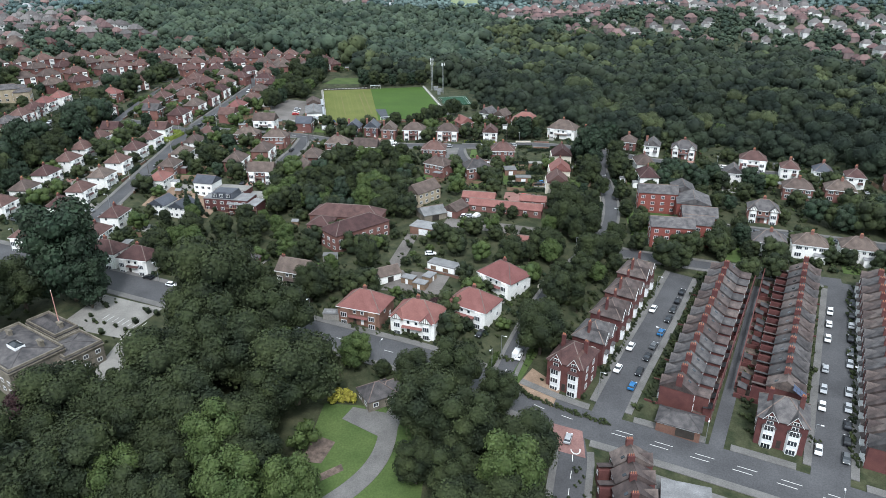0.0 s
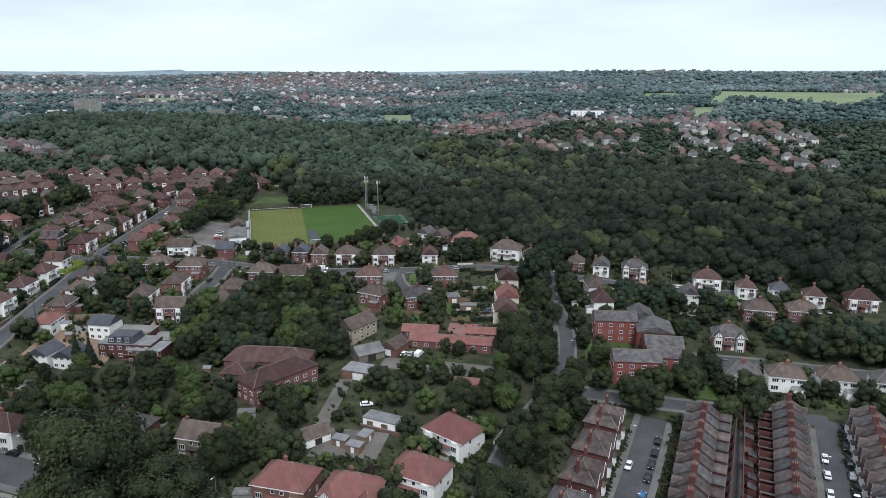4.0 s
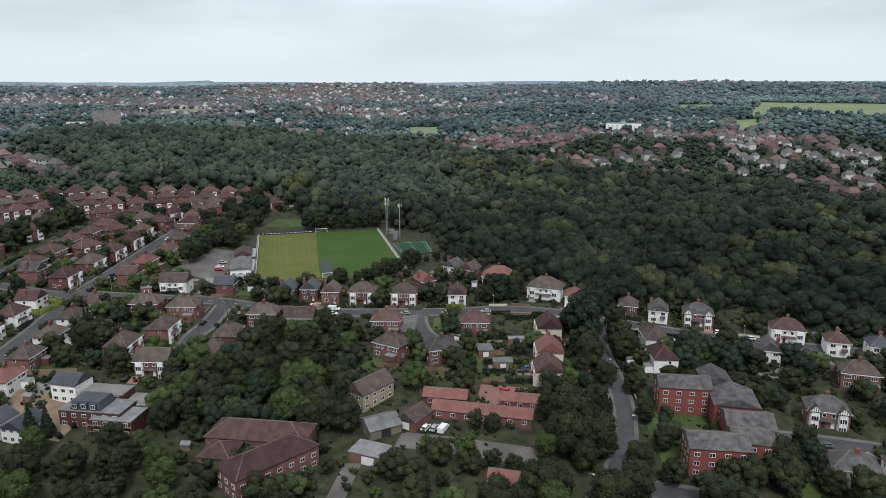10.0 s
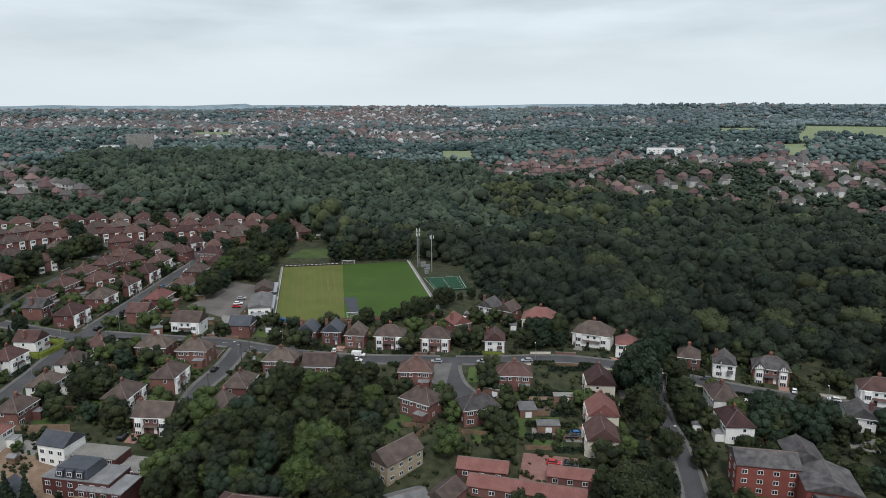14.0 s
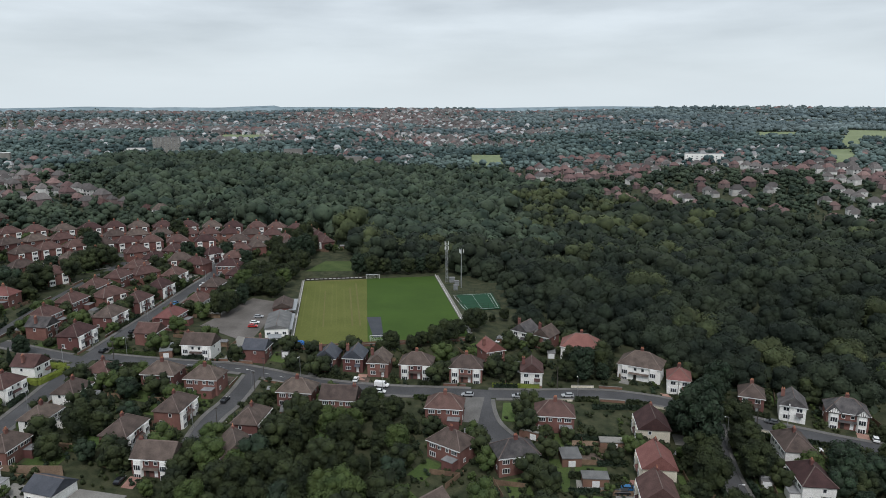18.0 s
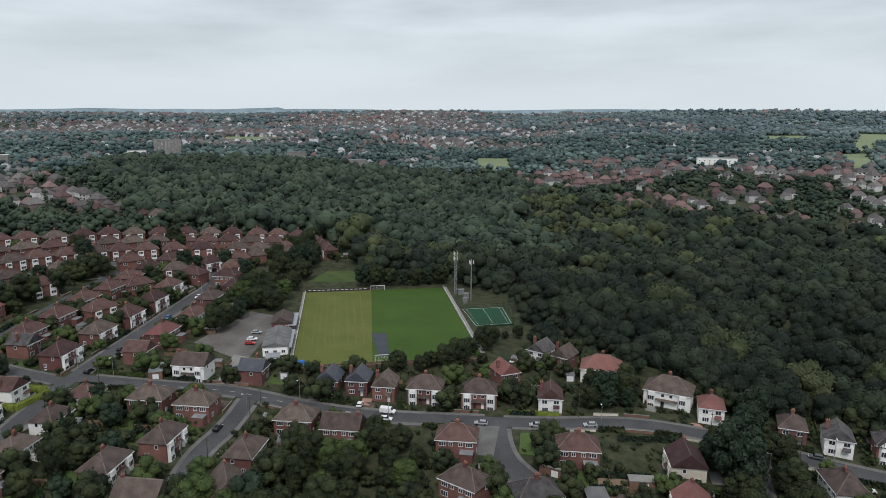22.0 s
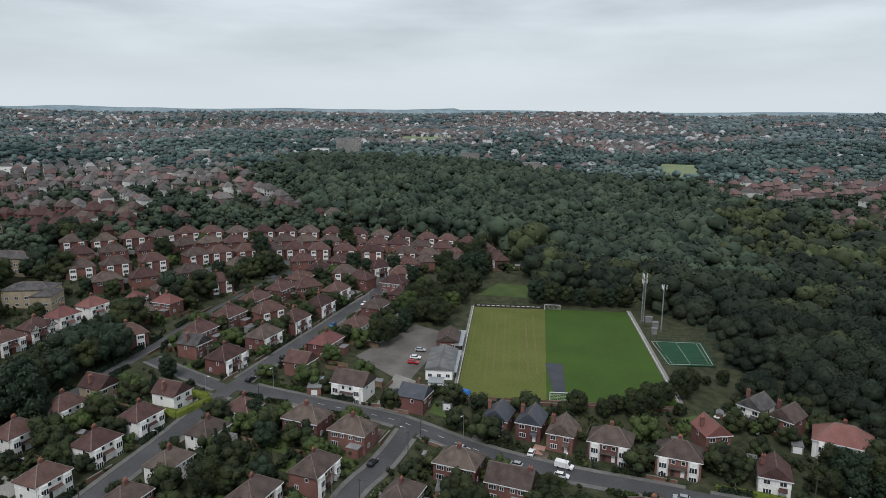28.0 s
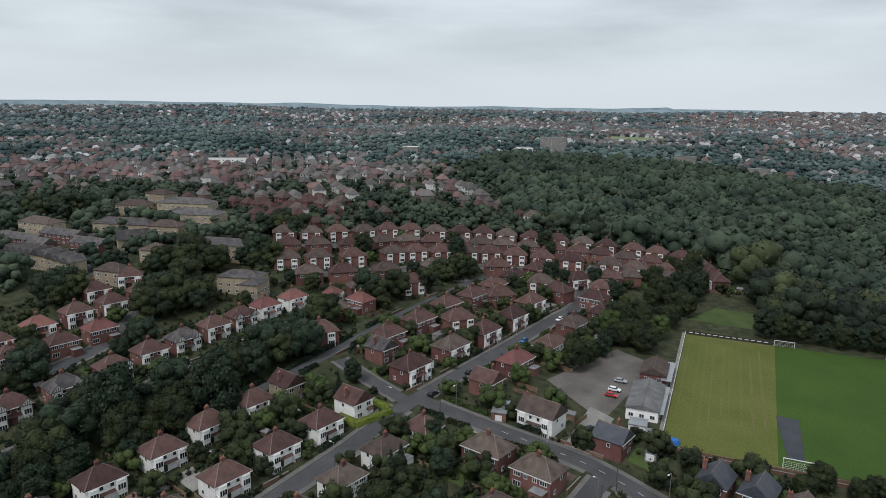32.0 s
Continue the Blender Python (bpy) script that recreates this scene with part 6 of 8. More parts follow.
def tree(kind, seed, near=False):
    key = (kind, seed, near)
    if key in TREE_MASTERS:
        return TREE_MASTERS[key]
    leaf, words, radius, tall, trunk, shape = {
        "broad": (LEAF, "large broadleaf tree in full dark green leaf", 5.2, 9.5, 3.2, "round"),
        "light": (LEAF_LIGHT, "broadleaf tree with light yellow-green leaves", 4.4, 8.5, 2.8, "round"),
        "dark": (LEAF_DARK, "dense dark evergreen tree", 3.4, 9.0, 1.2, "round"),
        "cone": (LEAF_DARK, "tall dark conical conifer", 2.7, 12.0, 1.0, "cone"),
        "column": (LEAF, "upright narrow-crowned green tree", 3.0, 11.0, 1.8, "column"),
        "purple": (LEAF_PURPLE, "dark purple copper beech tree", 4.8, 9.0, 3.0, "round"),
        "small": (LEAF, "small rounded garden tree", 2.4, 3.6, 1.3, "round"),
        "small_light": (LEAF_LIGHT, "small pale green garden tree", 2.0, 3.2, 1.1, "round"),
        "gold": (LEAF_GOLD, "clipped golden yellow shrub", 1.7, 2.0, 0.3, "round"),
    }[kind]
    ob = tagged(new("tree" if kind != "gold" else "shrub"), words, "tree" if kind != "gold" else "shrub")
    little = kind in ("small", "small_light", "gold")
    pts, tris = crown_arrays(seed * 7 + len(kind), radius, tall, 7 if little else 24, 460 if little else 5200 if near else 2600, 0.15 if little else 0.15 if near else 0.21, shape, BALL1)
    soften(from_arrays("crown", pts + np.array((0, 0, trunk * 0.75)), tris, leaf, "", "", "", ob))
    bm = bmesh.new()
    tube(bm, 0, 0, -1.0, trunk + tall * 0.45, radius * 0.085, radius * 0.03, 8, 0, (0.15, 0.1))
    for a in (0.4, 2.2, 3.9, 5.3):
        tube(bm, 0.05, 0.03, trunk * 0.8, trunk + tall * 0.38, radius * 0.035, radius * 0.012, 5, 0, (radius * 0.45 * math.cos(a), radius * 0.45 * math.sin(a)))
    part("trunk", bm, BARK, ob)
    return TREE_MASTERS.setdefault(key, ob)


TREES_AT = []
pick = random.Random(11)


JOINED = {}


def plant(kind, x, y, scale=1.0, group="", seeds=3):
    if group in ("back garden trees", "trees beside the track", "trees behind the villas", "garden trees", "trees behind the terraces", "trees behind the close", "trees by the workshops", "trees below the hill road") or group in ("small garden trees", "trees of the upper estate", "trees round the institution", "tree belt along the cutting") and (group[0] == "s" or x < -215):
        leaf = {"dark": LEAF_DARK, "light": LEAF_LIGHT, "small_light": LEAF_LIGHT}.get(kind, LEAF)
        s = scale * pick.uniform(0.88, 1.14)
        JOINED.setdefault(leaf.name, (leaf, []))[1].append((kind if kind[:5] == "small" else "broad", x, y, s))
        TREES_AT.append((x, y, s * 4))
        return None
    master = tree(kind, pick.randrange(seeds), y < 150)
    s = scale * pick.uniform(0.88, 1.14)
    m = pose(x, y, level(x, y) - 0.1, 0, 0, pick.uniform(0, 360)) @ Matrix.Diagonal((s, s, s * pick.uniform(0.9, 1.12), 1))
    TREES_AT.append((x, y, s * 4))
    if master.name in PLACED:
        ob = copy_thing(master, m)
    else:
        PLACED.add(master.name)
        master.matrix_basis = m
        ob = master
    return tagged(ob, group=group) if group else ob


def free(x, y, room, road=1.5):
    return road_gap(x, y) > road and all(math.hypot(x - a, y - b) > c + room for a, b, c in FOOT) and all(abs(v) > lim for v, lim in [(max(abs(pitch_local(x, y)[0]) / 42, abs(pitch_local(x, y)[1]) / 58), 1)])


def inside(x, y, poly):
    hit = False
    for (x0, y0), (x1, y1) in zip(poly, poly[1:] + poly[:1]):
        if (y0 > y) != (y1 > y) and x < (x1 - x0) * (y - y0) / (y1 - y0) + x0:
            hit = not hit
    return hit


def grove(poly, spacing, kinds, scale, group, room=1.0, road=1.5):
    xs, ys = [p[0] for p in poly], [p[1] for p in poly]
    for gx in np.arange(min(xs), max(xs) + spacing, spacing):
        for gy in np.arange(min(ys), max(ys) + spacing, spacing):
            x, y = gx + pick.uniform(-0.38, 0.38) * spacing, gy + pick.uniform(-0.38, 0.38) * spacing
            if inside(x, y, poly) and free(x, y, room, road) and all(math.hypot(x - a, y - b) > spacing * 0.55 for a, b, _ in TREES_AT):
                plant(pick.choice(kinds), x, y, scale * pick.uniform(0.8, 1.2), group)


# trees of the park that stand out
for kind, x, y, s in (("light", -63, 73, 1.45), ("light", -80, 60, 0.9), ("broad", -106, 68, 1.35), ("light", -42, 62, 0.9), ("light", -50, 70, 0.85), ("light", -54, 60, 1.0), ("column", -47, 52, 0.9), ("small_light", -45.5, 82.5, 2.0), ("broad", -15, 90, 1.1),
                      ("broad", -7, 72, 1.3), ("light", 6, 70, 0.9), ("broad", 11, 82, 1.05), ("broad", -13, 99, 0.9), ("broad", -9, 105, 1.15), ("broad", -30, 111.5, 0.6), ("light", -38, 114, 0.55), ("broad", -21, 108.5, 0.75), ("broad", 3, 100.5, 0.9), ("broad", 2, 88, 1.1), ("broad", -5, 84, 1.2),
                      ("dark", -129, 133, 1.7), ("dark", -136, 136, 1.8), ("dark", -143, 134, 1.5), ("broad", -148, 128, 1.2), ("broad", -152, 118, 1.3), ("broad", -157, 108, 1.2), ("purple", -115, 82, 1.2), ("purple", -18, 143.5, 0.5), ("gold", -37, 101, 1.2),
                      ("gold", -39.5, 100.5, 1.1), ("gold", -41.5, 99.5, 1.0), ("broad", -16, 76, 1.1), ("broad", 8, 62, 1.1), ("broad", -3, 62, 1.2)):
    plant(kind, x, y, s, "park trees")
grove([(-88, 88), (-50, 90), (-50, 114), (-60, 124), (-92, 132), (-93, 110)], 10.2, ["broad", "broad", "broad", "light"], 1.42, "park trees")
grove([(-122, 42), (-56, 42), (-52, 88), (-104, 88)], 9.4, ["broad", "broad", "broad", "column"], 1.2, "park trees")
grove([(-126, 165), (-100, 158), (-74, 160), (-46, 148), (-40, 172), (-42, 184), (-76, 186), (-96, 206), (-128, 200)], 9.0, ["broad", "broad", "light", "column"], 0.88, "trees round the care home", 4.2)
grove([(-100, 208), (-78, 210), (-42, 208), (-38, 222), (-46, 245), (-42, 276), (-50, 290), (-66, 291), (-78, 276), (-84, 258), (-86, 244), (-100, 238)], 8.2, ["broad", "broad", "light", "column"], 0.85, "trees of the central wood")
grove([(-24, 176), (-8, 170), (2, 180), (0, 200), (-20, 204)], 8.5, ["broad", "light", "column", "small"], 0.75, "trees by the workshops")
grove([(13, 118), (34, 158), (46, 176), (44, 190), (22, 176), (10, 145)], 8.5, ["broad", "light", "broad", "column"], 0.85, "trees beside the lane")
grove([(-2, 172), (14, 160), (30, 188), (44, 214), (46, 236), (22, 214), (20, 196)], 8.5, ["broad", "broad", "light"], 0.95, "trees beside the lane")
grove([(54, 192), (59, 192), (59, 262), (54, 262)], 7.5, ["broad", "light", "small"], 0.7, "trees beside the flats")
grove([(22, 205), (36, 208), (38, 226), (24, 224)], 8, ["broad"], 1.15, "trees beside the lane")
grove([(84, 184), (100, 182), (100, 216), (88, 260), (62, 268), (60, 246), (88, 240)], 9, ["broad", "broad", "dark"], 0.85, "trees behind the flats")
grove([(98, 232), (110, 234), (112, 250), (102, 254)], 9, ["broad", "dark"], 0.8, "trees below the hill road")
grove([(126, 213), (150, 206), (178, 196), (212, 190), (212, 212), (180, 220), (150, 222), (128, 224)], 7.0, ["broad", "dark", "dark"], 1.0, "trees below the hill road", 0.5)
grove([(146, 172), (190, 160), (215, 180), (200, 188), (160, 178)], 8.0, ["broad", "small", "dark"], 0.9, "trees below the hill road", 0.5)
grove([(74, 250), (102, 250), (116, 256), (118, 276), (100, 282), (84, 276), (78, 262)], 7.0, ["broad", "dark", "dark", "small"], 0.85, "trees below the hill road", 0.0, 1.0)
grove([(54, 206), (62, 204), (66, 224), (56, 236)], 7.0, ["broad", "small"], 0.8, "trees below the hill road", -1.5, 0.8)
grove([(-92, 208), (-70, 212), (-34, 214), (-36, 240), (-46, 270), (-82, 268), (-108, 262), (-104, 236)], 6.4, ["broad", "dark", "broad", "small", "light"], 0.85, "trees behind the close", 0.3, 0.8)
grove([(56, 180), (120, 166), (170, 170), (150, 188), (58, 200)], 7.0, ["broad", "broad", "small"], 0.8, "trees behind the terraces")
grove([(-214, 170), (-200, 170), (-200, 268), (-208, 292), (-232, 330), (-238, 318), (-224, 270)], 7.2, ["broad", "dark", "dark"], 1.15, "tree belt along the cutting", 0.5, 0.6)
grove([(-236, 340), (-230, 340), (-232, 420), (-240, 420)], 7.5, ["broad"], 1.1, "tree belt along the cutting", 0.5, 0.6)
grove([(-150, 376), (-142, 344), (-138, 390), (-130, 390), (-130, 432), (-150, 440)], 7, ["broad", "broad", "dark", "light"], 0.9, "trees behind the club car park")
grove([(-66, 328), (-36, 333), (-22, 345), (-28, 356), (-62, 341)], 7, ["broad", "dark", "broad"], 0.5, "trees south of the pitch")
grove([(-34, 372), (-20, 366), (-14, 378), (-32, 378)], 6, ["broad", "dark"], 0.42, "hedge trees by the court")
grove([(1, 309.5), (22, 312), (24, 327), (6, 329)], 6.6, ["broad", "broad", "broad", "dark"], 0.85, "trees by the club road bend", -3.0, 0.8)
grove([(41, 282), (50, 288), (60, 300), (58, 314), (52, 308), (42, 296)], 7.0, ["dark", "dark", "broad"], 0.95, "dark trees at the junction")
grove([(37, 236), (47, 240), (46, 284), (39, 284)], 7.0, ["broad", "dark", "column"], 0.85, "trees beside the lane")
grove([(-12, 232), (4, 240), (2, 252), (-24, 256), (-26, 240)], 8, ["broad", "light", "small"], 0.75, "trees behind the close")
grove([(-150, 228), (-132, 232), (-128, 250), (-146, 262)], 9, ["broad", "small", "dark"], 0.7, "garden trees")
grove([(-146, 262), (-126, 264), (-126, 284), (-146, 296)], 8.5, ["broad", "dark", "small"], 0.62, "garden trees")
grove([(-250, 190), (-236, 196), (-262, 350), (-300, 350), (-270, 290), (-262, 200)], 15, ["broad", "broad", "dark"], 0.7, "trees of the upper estate", 0.8)
grove([(-340, 220), (-262, 206), (-268, 240), (-330, 262)], 16, ["broad", "small"], 0.7, "trees of the upper estate", 0.8)
grove([(-345, 280), (-300, 290), (-262, 330), (-300, 372), (-345, 330)], 17, ["broad", "broad", "dark"], 0.8, "trees round the institution", 0.8)
grove([(-152, 440), (-132, 446), (-140, 500), (-158, 540), (-172, 520)], 7.5, ["broad", "broad", "broad", "dark"], 0.9, "trees behind the club car park")
for u, s_ in ((-6, 0.9), (1, 1.0), (8, 1.15), (15, 1.2), (22, 1.1), (29, 1.2), (36, 1.0)):
    plant(pick.choice(("broad", "broad", "dark")), *pitch_place(u, 60.0 + pick.uniform(-1.5, 1.5))[:2], s_, "tall trees behind the pitch")
for u, v, s_ in ((2.5, -60, 0.85), (-1, -63, 0.6), (15, -59, 0.85), (21, -60, 1.0), (26, -58, 0.85), (31, -52, 0.8), (38, -46, 0.95), (42, -41, 0.85)):
    plant("broad", *pitch_place(u, v)[:2], s_, "trees south of the pitch")
for kind, x, y, s_ in (("broad", 30, 211, 1.35), ("broad", 35.5, 204.5, 1.2), ("broad", 26.5, 205, 1.0), ("broad", 7, 214.5, 0.6), ("small", 2, 215.5, 1.4), ("light", -7, 201, 0.55), ("small_light", -1, 199.5, 1.6), ("small", 6, 197, 1.6), ("broad", 12, 194.5, 0.6), ("small_light", -13, 202.5, 1.3), ("broad", 1, 196, 0.65)):
    plant(kind, x, y, s_, "trees round the low brick yard")
plant("cone", -127, 203, 1.0)
plant("cone", -124, 206, 0.85)
plant("dark", 115, 249, 1.3)
for x, y, r_ in ((-290, 290, 16), (-323, 318, 15), (-236, 322, 9), (-238, 347, 9), (-323, 260, 10), (-269, 228, 9), (-222, 275, 7), (-217, 229, 7), (-216, 208, 7), (-262, 262, 6), (-489, 328, 20), (-342, 388, 14), (-310, 345, 10)):
    grove([(x + r_ * math.cos(a), y + r_ * math.sin(a)) for a in np.arange(7) * math.tau / 7], 7.0, ["broad", "broad", "dark"], 1.15, "trees of the upper estate", -1.5, 0.5)
grove([(112, 96), (124, 92), (150, 150), (142, 168), (130, 150)], 6.5, ["small", "small", "broad", "small_light"], 0.85, "back garden trees", -1.0, 0.5)
grove([(120, 60), (160, 60), (170, 150), (150, 150), (128, 92)], 9, ["broad", "small", "dark"], 0.8, "back garden trees", 0, 0.5)
grove([(-32, 170), (-20, 174), (-18, 194), (-29, 197)], 6.0, ["small", "small_light", "broad"], 0.75, "trees beside the track")
grove([(-48, 146), (-36, 150), (-40, 160), (-50, 160)], 6.0, ["small", "broad"], 0.8, "trees behind the villas")
grove([(-14, 150), (-2, 152), (0, 172), (-10, 166)], 6.0, ["small", "small_light", "broad"], 0.8, "trees behind the villas", -0.5)
plant("purple", 126, 84, 1.1)
for x, y, s_ in ((43.5, 187, 1.0), (35, 179, 1.1), (31.5, 169, 1.15), (47, 199, 0.9), (24, 163, 1.1), (55, 193.5, 0.9), (21, 152, 1.0), (67, 180, 1.1), (13, 140, 0.9)):
    plant("broad", x, y, s_, "trees beside the lane")
grove([(-98, 122), (-54, 110), (-53, 124), (-62, 130), (-98, 138)], 9.0, ["broad", "broad", "light"], 1.3, "tall trees along the main road", 0.5, 0.4)
grove([(-130, 156), (-110, 150), (-108, 170), (-124, 174)], 8.0, ["broad", "broad", "dark"], 0.95, "tall trees along the main road", 1.0, 0.6)
grove([(-61, 139), (-53, 137), (-52, 153), (-60, 152)], 7.0, ["broad", "light"], 0.85, "tall trees along the main road", 1.0, 0.6)
grove([(-106, 150), (-62, 140), (-62, 146), (-104, 156)], 5.0, ["small", "small", "small_light"], 0.9, "small garden trees", 0.0, 0.6)
for x, y, s_ in ((43.5, 262, 1.0), (44, 268, 1.1), (43.5, 275, 1.2), (46, 284, 1.15), (56.5, 263, 1.0), (57, 275, 1.1), (58.5, 287, 1.1)):
    plant("dark" if y > 270 and x < 50 else "broad", x, y, s_, "trees beside the lane")
for kind, x, y, s_ in (("dark", -253, 433, 1.5), ("dark", -233, 469, 1.1), ("broad", -239, 502, 1.2), ("dark", -200, 440, 1.3), ("dark", -194, 443, 1.2), ("dark", -171, 446, 1.3), ("dark", -166, 443, 1.1), ("broad", -290, 400, 1.2), ("broad", -270, 452, 0.9), ("broad", -226, 486, 0.9)):
    plant(kind, x, y, s_, "trees of the brick estate")
plant("dark", -190, 452, 1.2)
plant("dark", -182, 452, 1.1)
plant("dark", -248, 392, 1.1)
plant("light", 118, 322, 1.1)
for kind, x, y, s_ in (("dark", -148, 286, 0.9), ("cone", -144.5, 265.5, 0.9), ("broad", -135, 258, 0.8), ("broad", -140, 255, 0.85), ("cone", -147, 272, 0.8)):
    plant(kind, x, y, s_, "trees in the white street gardens")
plant("cone", -189, 289, 0.6)
plant("dark", -190, 296, 0.75)

# gardens: hedges, drives, lawns and small trees between the houses
for x, y, spread in list(FOOT):
    if -345 < x < 175 and 110 < y < 540 and spread == 6.5:
        estate = x < -215 or y > 440
        for _ in range(5 if estate else 10):
            a, d = pick.uniform(0, math.tau), pick.uniform(7.5, 14)
            gx, gy = x + d * math.cos(a), y + d * math.sin(a)
            if free(gx, gy, 0.0, 2.4) and pick.random() < 0.8:
                plant(pick.choice(["small", "small", "small", "small_light"]), gx, gy, pick.choice((0.4, 0.5, 0.6, 0.8, 1.0, 1.3) if estate else (0.45, 0.6, 0.8, 1.0, 1.4, 1.8)), "small garden trees")

def join_trees():
    """Trees of the gardens and belts that are too many to count, one mesh for each colour of leaf."""
    big = [crown_arrays(300 + i, 4.8, 8.5, 16, 1100, 0.21, "round", BALL0, 0.92, 0.1, 1.05, 0.18) for i in range(3)]
    little = [crown_arrays(310 + i, 2.3, 3.4, 9, 420, 0.13, "round", BALL0, 0.92, 0.1, 1.05, 0.18) for i in range(3)]
    r = np.random.RandomState(4)
    for leaf, items in JOINED.values():
        p, t, n = [], [], 0
        for kind, x, y, s in items:
            q, f = (little if kind[:5] == "small" else big)[r.randint(3)]
            a = r.uniform(0, math.tau)
            c, d = math.cos(a), math.sin(a)
            q = np.stack([q[:, 0] * c - q[:, 1] * d, q[:, 0] * d + q[:, 1] * c, q[:, 2] + (0.6 if kind[:5] == "small" else 1.8)], -1) * s
            p.append(q + np.array((x, y, level(x, y))))
            t.append(f + n)
            n += len(q)
        soften(from_arrays("garden_trees", np.concatenate(p), np.concatenate(t), leaf, "stuff", "many garden and belt trees in full leaf", "trees"))


join_trees()
hedge_masters = []
for i in range(3):
    r = np.random.RandomState(50 + i)
    n = 260
    at = np.stack([r.uniform(-4, 4, n), r.choice([-0.45, 0.45], n) + r.uniform(-0.1, 0.1, n), r.uniform(0, 1.25, n)], -1)
    top = r.rand(n) < 0.45
    at[top, 1], at[top, 2] = r.uniform(-0.5, 0.5, top.sum()), 1.25 + r.uniform(-0.1, 0.12, top.sum())
    t, b = r.randn(n, 3) * 0.2, r.randn(n, 3) * 0.2
    quad = np.stack([at - t - b, at + t - b, at + t + b, at - t + b], 1).reshape(-1, 3)
    k = np.arange(n)[:, None] * 4
    bm = bmesh.new()
    block(bm, -4, 4, -0.42, 0.42, -0.6, 1.2)
    base = np.array([v.co for v in bm.verts])
    bm.free()
    box_tris = np.array([(0, 1, 5), (0, 5, 4), (1, 2, 6), (1, 6, 5), (2, 3, 7), (2, 7, 6), (3, 0, 4), (3, 4, 7), (4, 5, 6), (4, 6, 7)])
    ob = from_arrays("hedge", np.concatenate([base, quad]), np.concatenate([box_tris, k + 8 + np.array([0, 1, 2]), k + 8 + np.array([0, 2, 3])]),
                     (LEAF, LEAF_DARK, LEAF_LIGHT)[i], "", "clipped green garden hedge", "hedge")
    hedge_masters.append(ob)


def rail_fence(name="fence"):
    ob = tagged(new(name), "weathered timber garden fence panels", "fence", "garden fences")
    for i in range(2):
        part("panel", block(bmesh.new(), -4.5 + 4.5 * i, -0.05 + 4.5 * i, -0.05, 0.05, -0.6, 1.55), FENCE, ob)
    return ob


wall_masters = []
for m, words in ((BRICK_BROWN, "low brown-brick garden wall with a stone coping"), (CREAM, "low pale rendered garden wall with a coping")):
    bm = block(bmesh.new(), -4, 4, -0.12, 0.12, -0.6, 0.85)
    block(bm, -4, 4, -0.17, 0.17, 0.85, 0.95, 1)
    wall_masters.append(tagged(mesh_ob("garden_wall", bm, [m, CONCRETE], None, words), category="wall"))
fence_master = rail_fence()
for k in range(9):
    wx, wy, _ = pitch_place(-32 + 8 * k, -56.5)[:3]
    if k:
        ob = copy_thing(wall_masters[0], pose(wx, wy, level(wx, wy), 0, 0, 15.7))
    else:
        ob = wall_masters[0]
        PLACED.add(ob.name)
        ob.matrix_basis = pose(wx, wy, level(wx, wy), 0, 0, 15.7)
    tagged(ob, group="brick walls at the foot of the pitch")
for k in range(2):
    ob = copy_thing(wall_masters[0], pose(-20.8 + 7.3 * k, 167.6 - 3.4 * k, level(-17, 166), 0, 0, -25))
    tagged(ob, group="brick walls of the workshop yard")
for key, group in (("road_white_houses", "white street"), ("road_estate", "estate road"), ("road_club", "club road"), ("road_estate_south", "estate"), ("road_upper_row", "upper row"), ("road_lane", "lane"), ("road_railway_side", "cutting road")):
    xy, way, half, walkway = ROAD_LINES[key]
    for i in range(3, len(xy) - 3, 3):
        for side in (-1, 1):
            n = np.array((way[i][1], -way[i][0])) * side
            x, y = xy[i] + n * (half + walkway + 0.7)
            if road_gap(x, y, key) > 2.5 and all(math.hypot(x - a, y - b) > 4.6 for a, b, c in FOOT) and pick.random() < 0.62:
                m = pose(x, y, level(x, y), 0, 0, math.degrees(math.atan2(way[i][1], way[i][0])))
                ob = pick.choice(hedge_masters + wall_masters)
                if ob.name in PLACED:
                    ob = copy_thing(ob, m)
                else:
                    PLACED.add(ob.name)
                    ob.matrix_basis = m
                tagged(ob, group=("garden walls" if ob.name.startswith("garden_wall") else "hedges") + " along the " + group)
for x, y, spread in [f for f in FOOT if f[2] == 6.5 and -260 < f[0] < 170 and f[1] > 120]:
    a = pick.choice((0, 90)) + pick.uniform(-8, 8)
    d = 8.6
    fx, fy = x + pick.choice((-1, 1)) * (d if a > 45 else 0) + pick.uniform(-1, 1), y + pick.choice((-1, 1)) * (d + 1 if a < 45 else 0)
    if pick.random() < 0.7 and free(fx, fy, -1.5, 3.0):
        m = pose(fx, fy, level(fx, fy), 0, 0, a)
        if fence_master.name in PLACED:
            copy_thing(fence_master, m)
        else:
            PLACED.add(fence_master.name)
            fence_master.matrix_basis = m


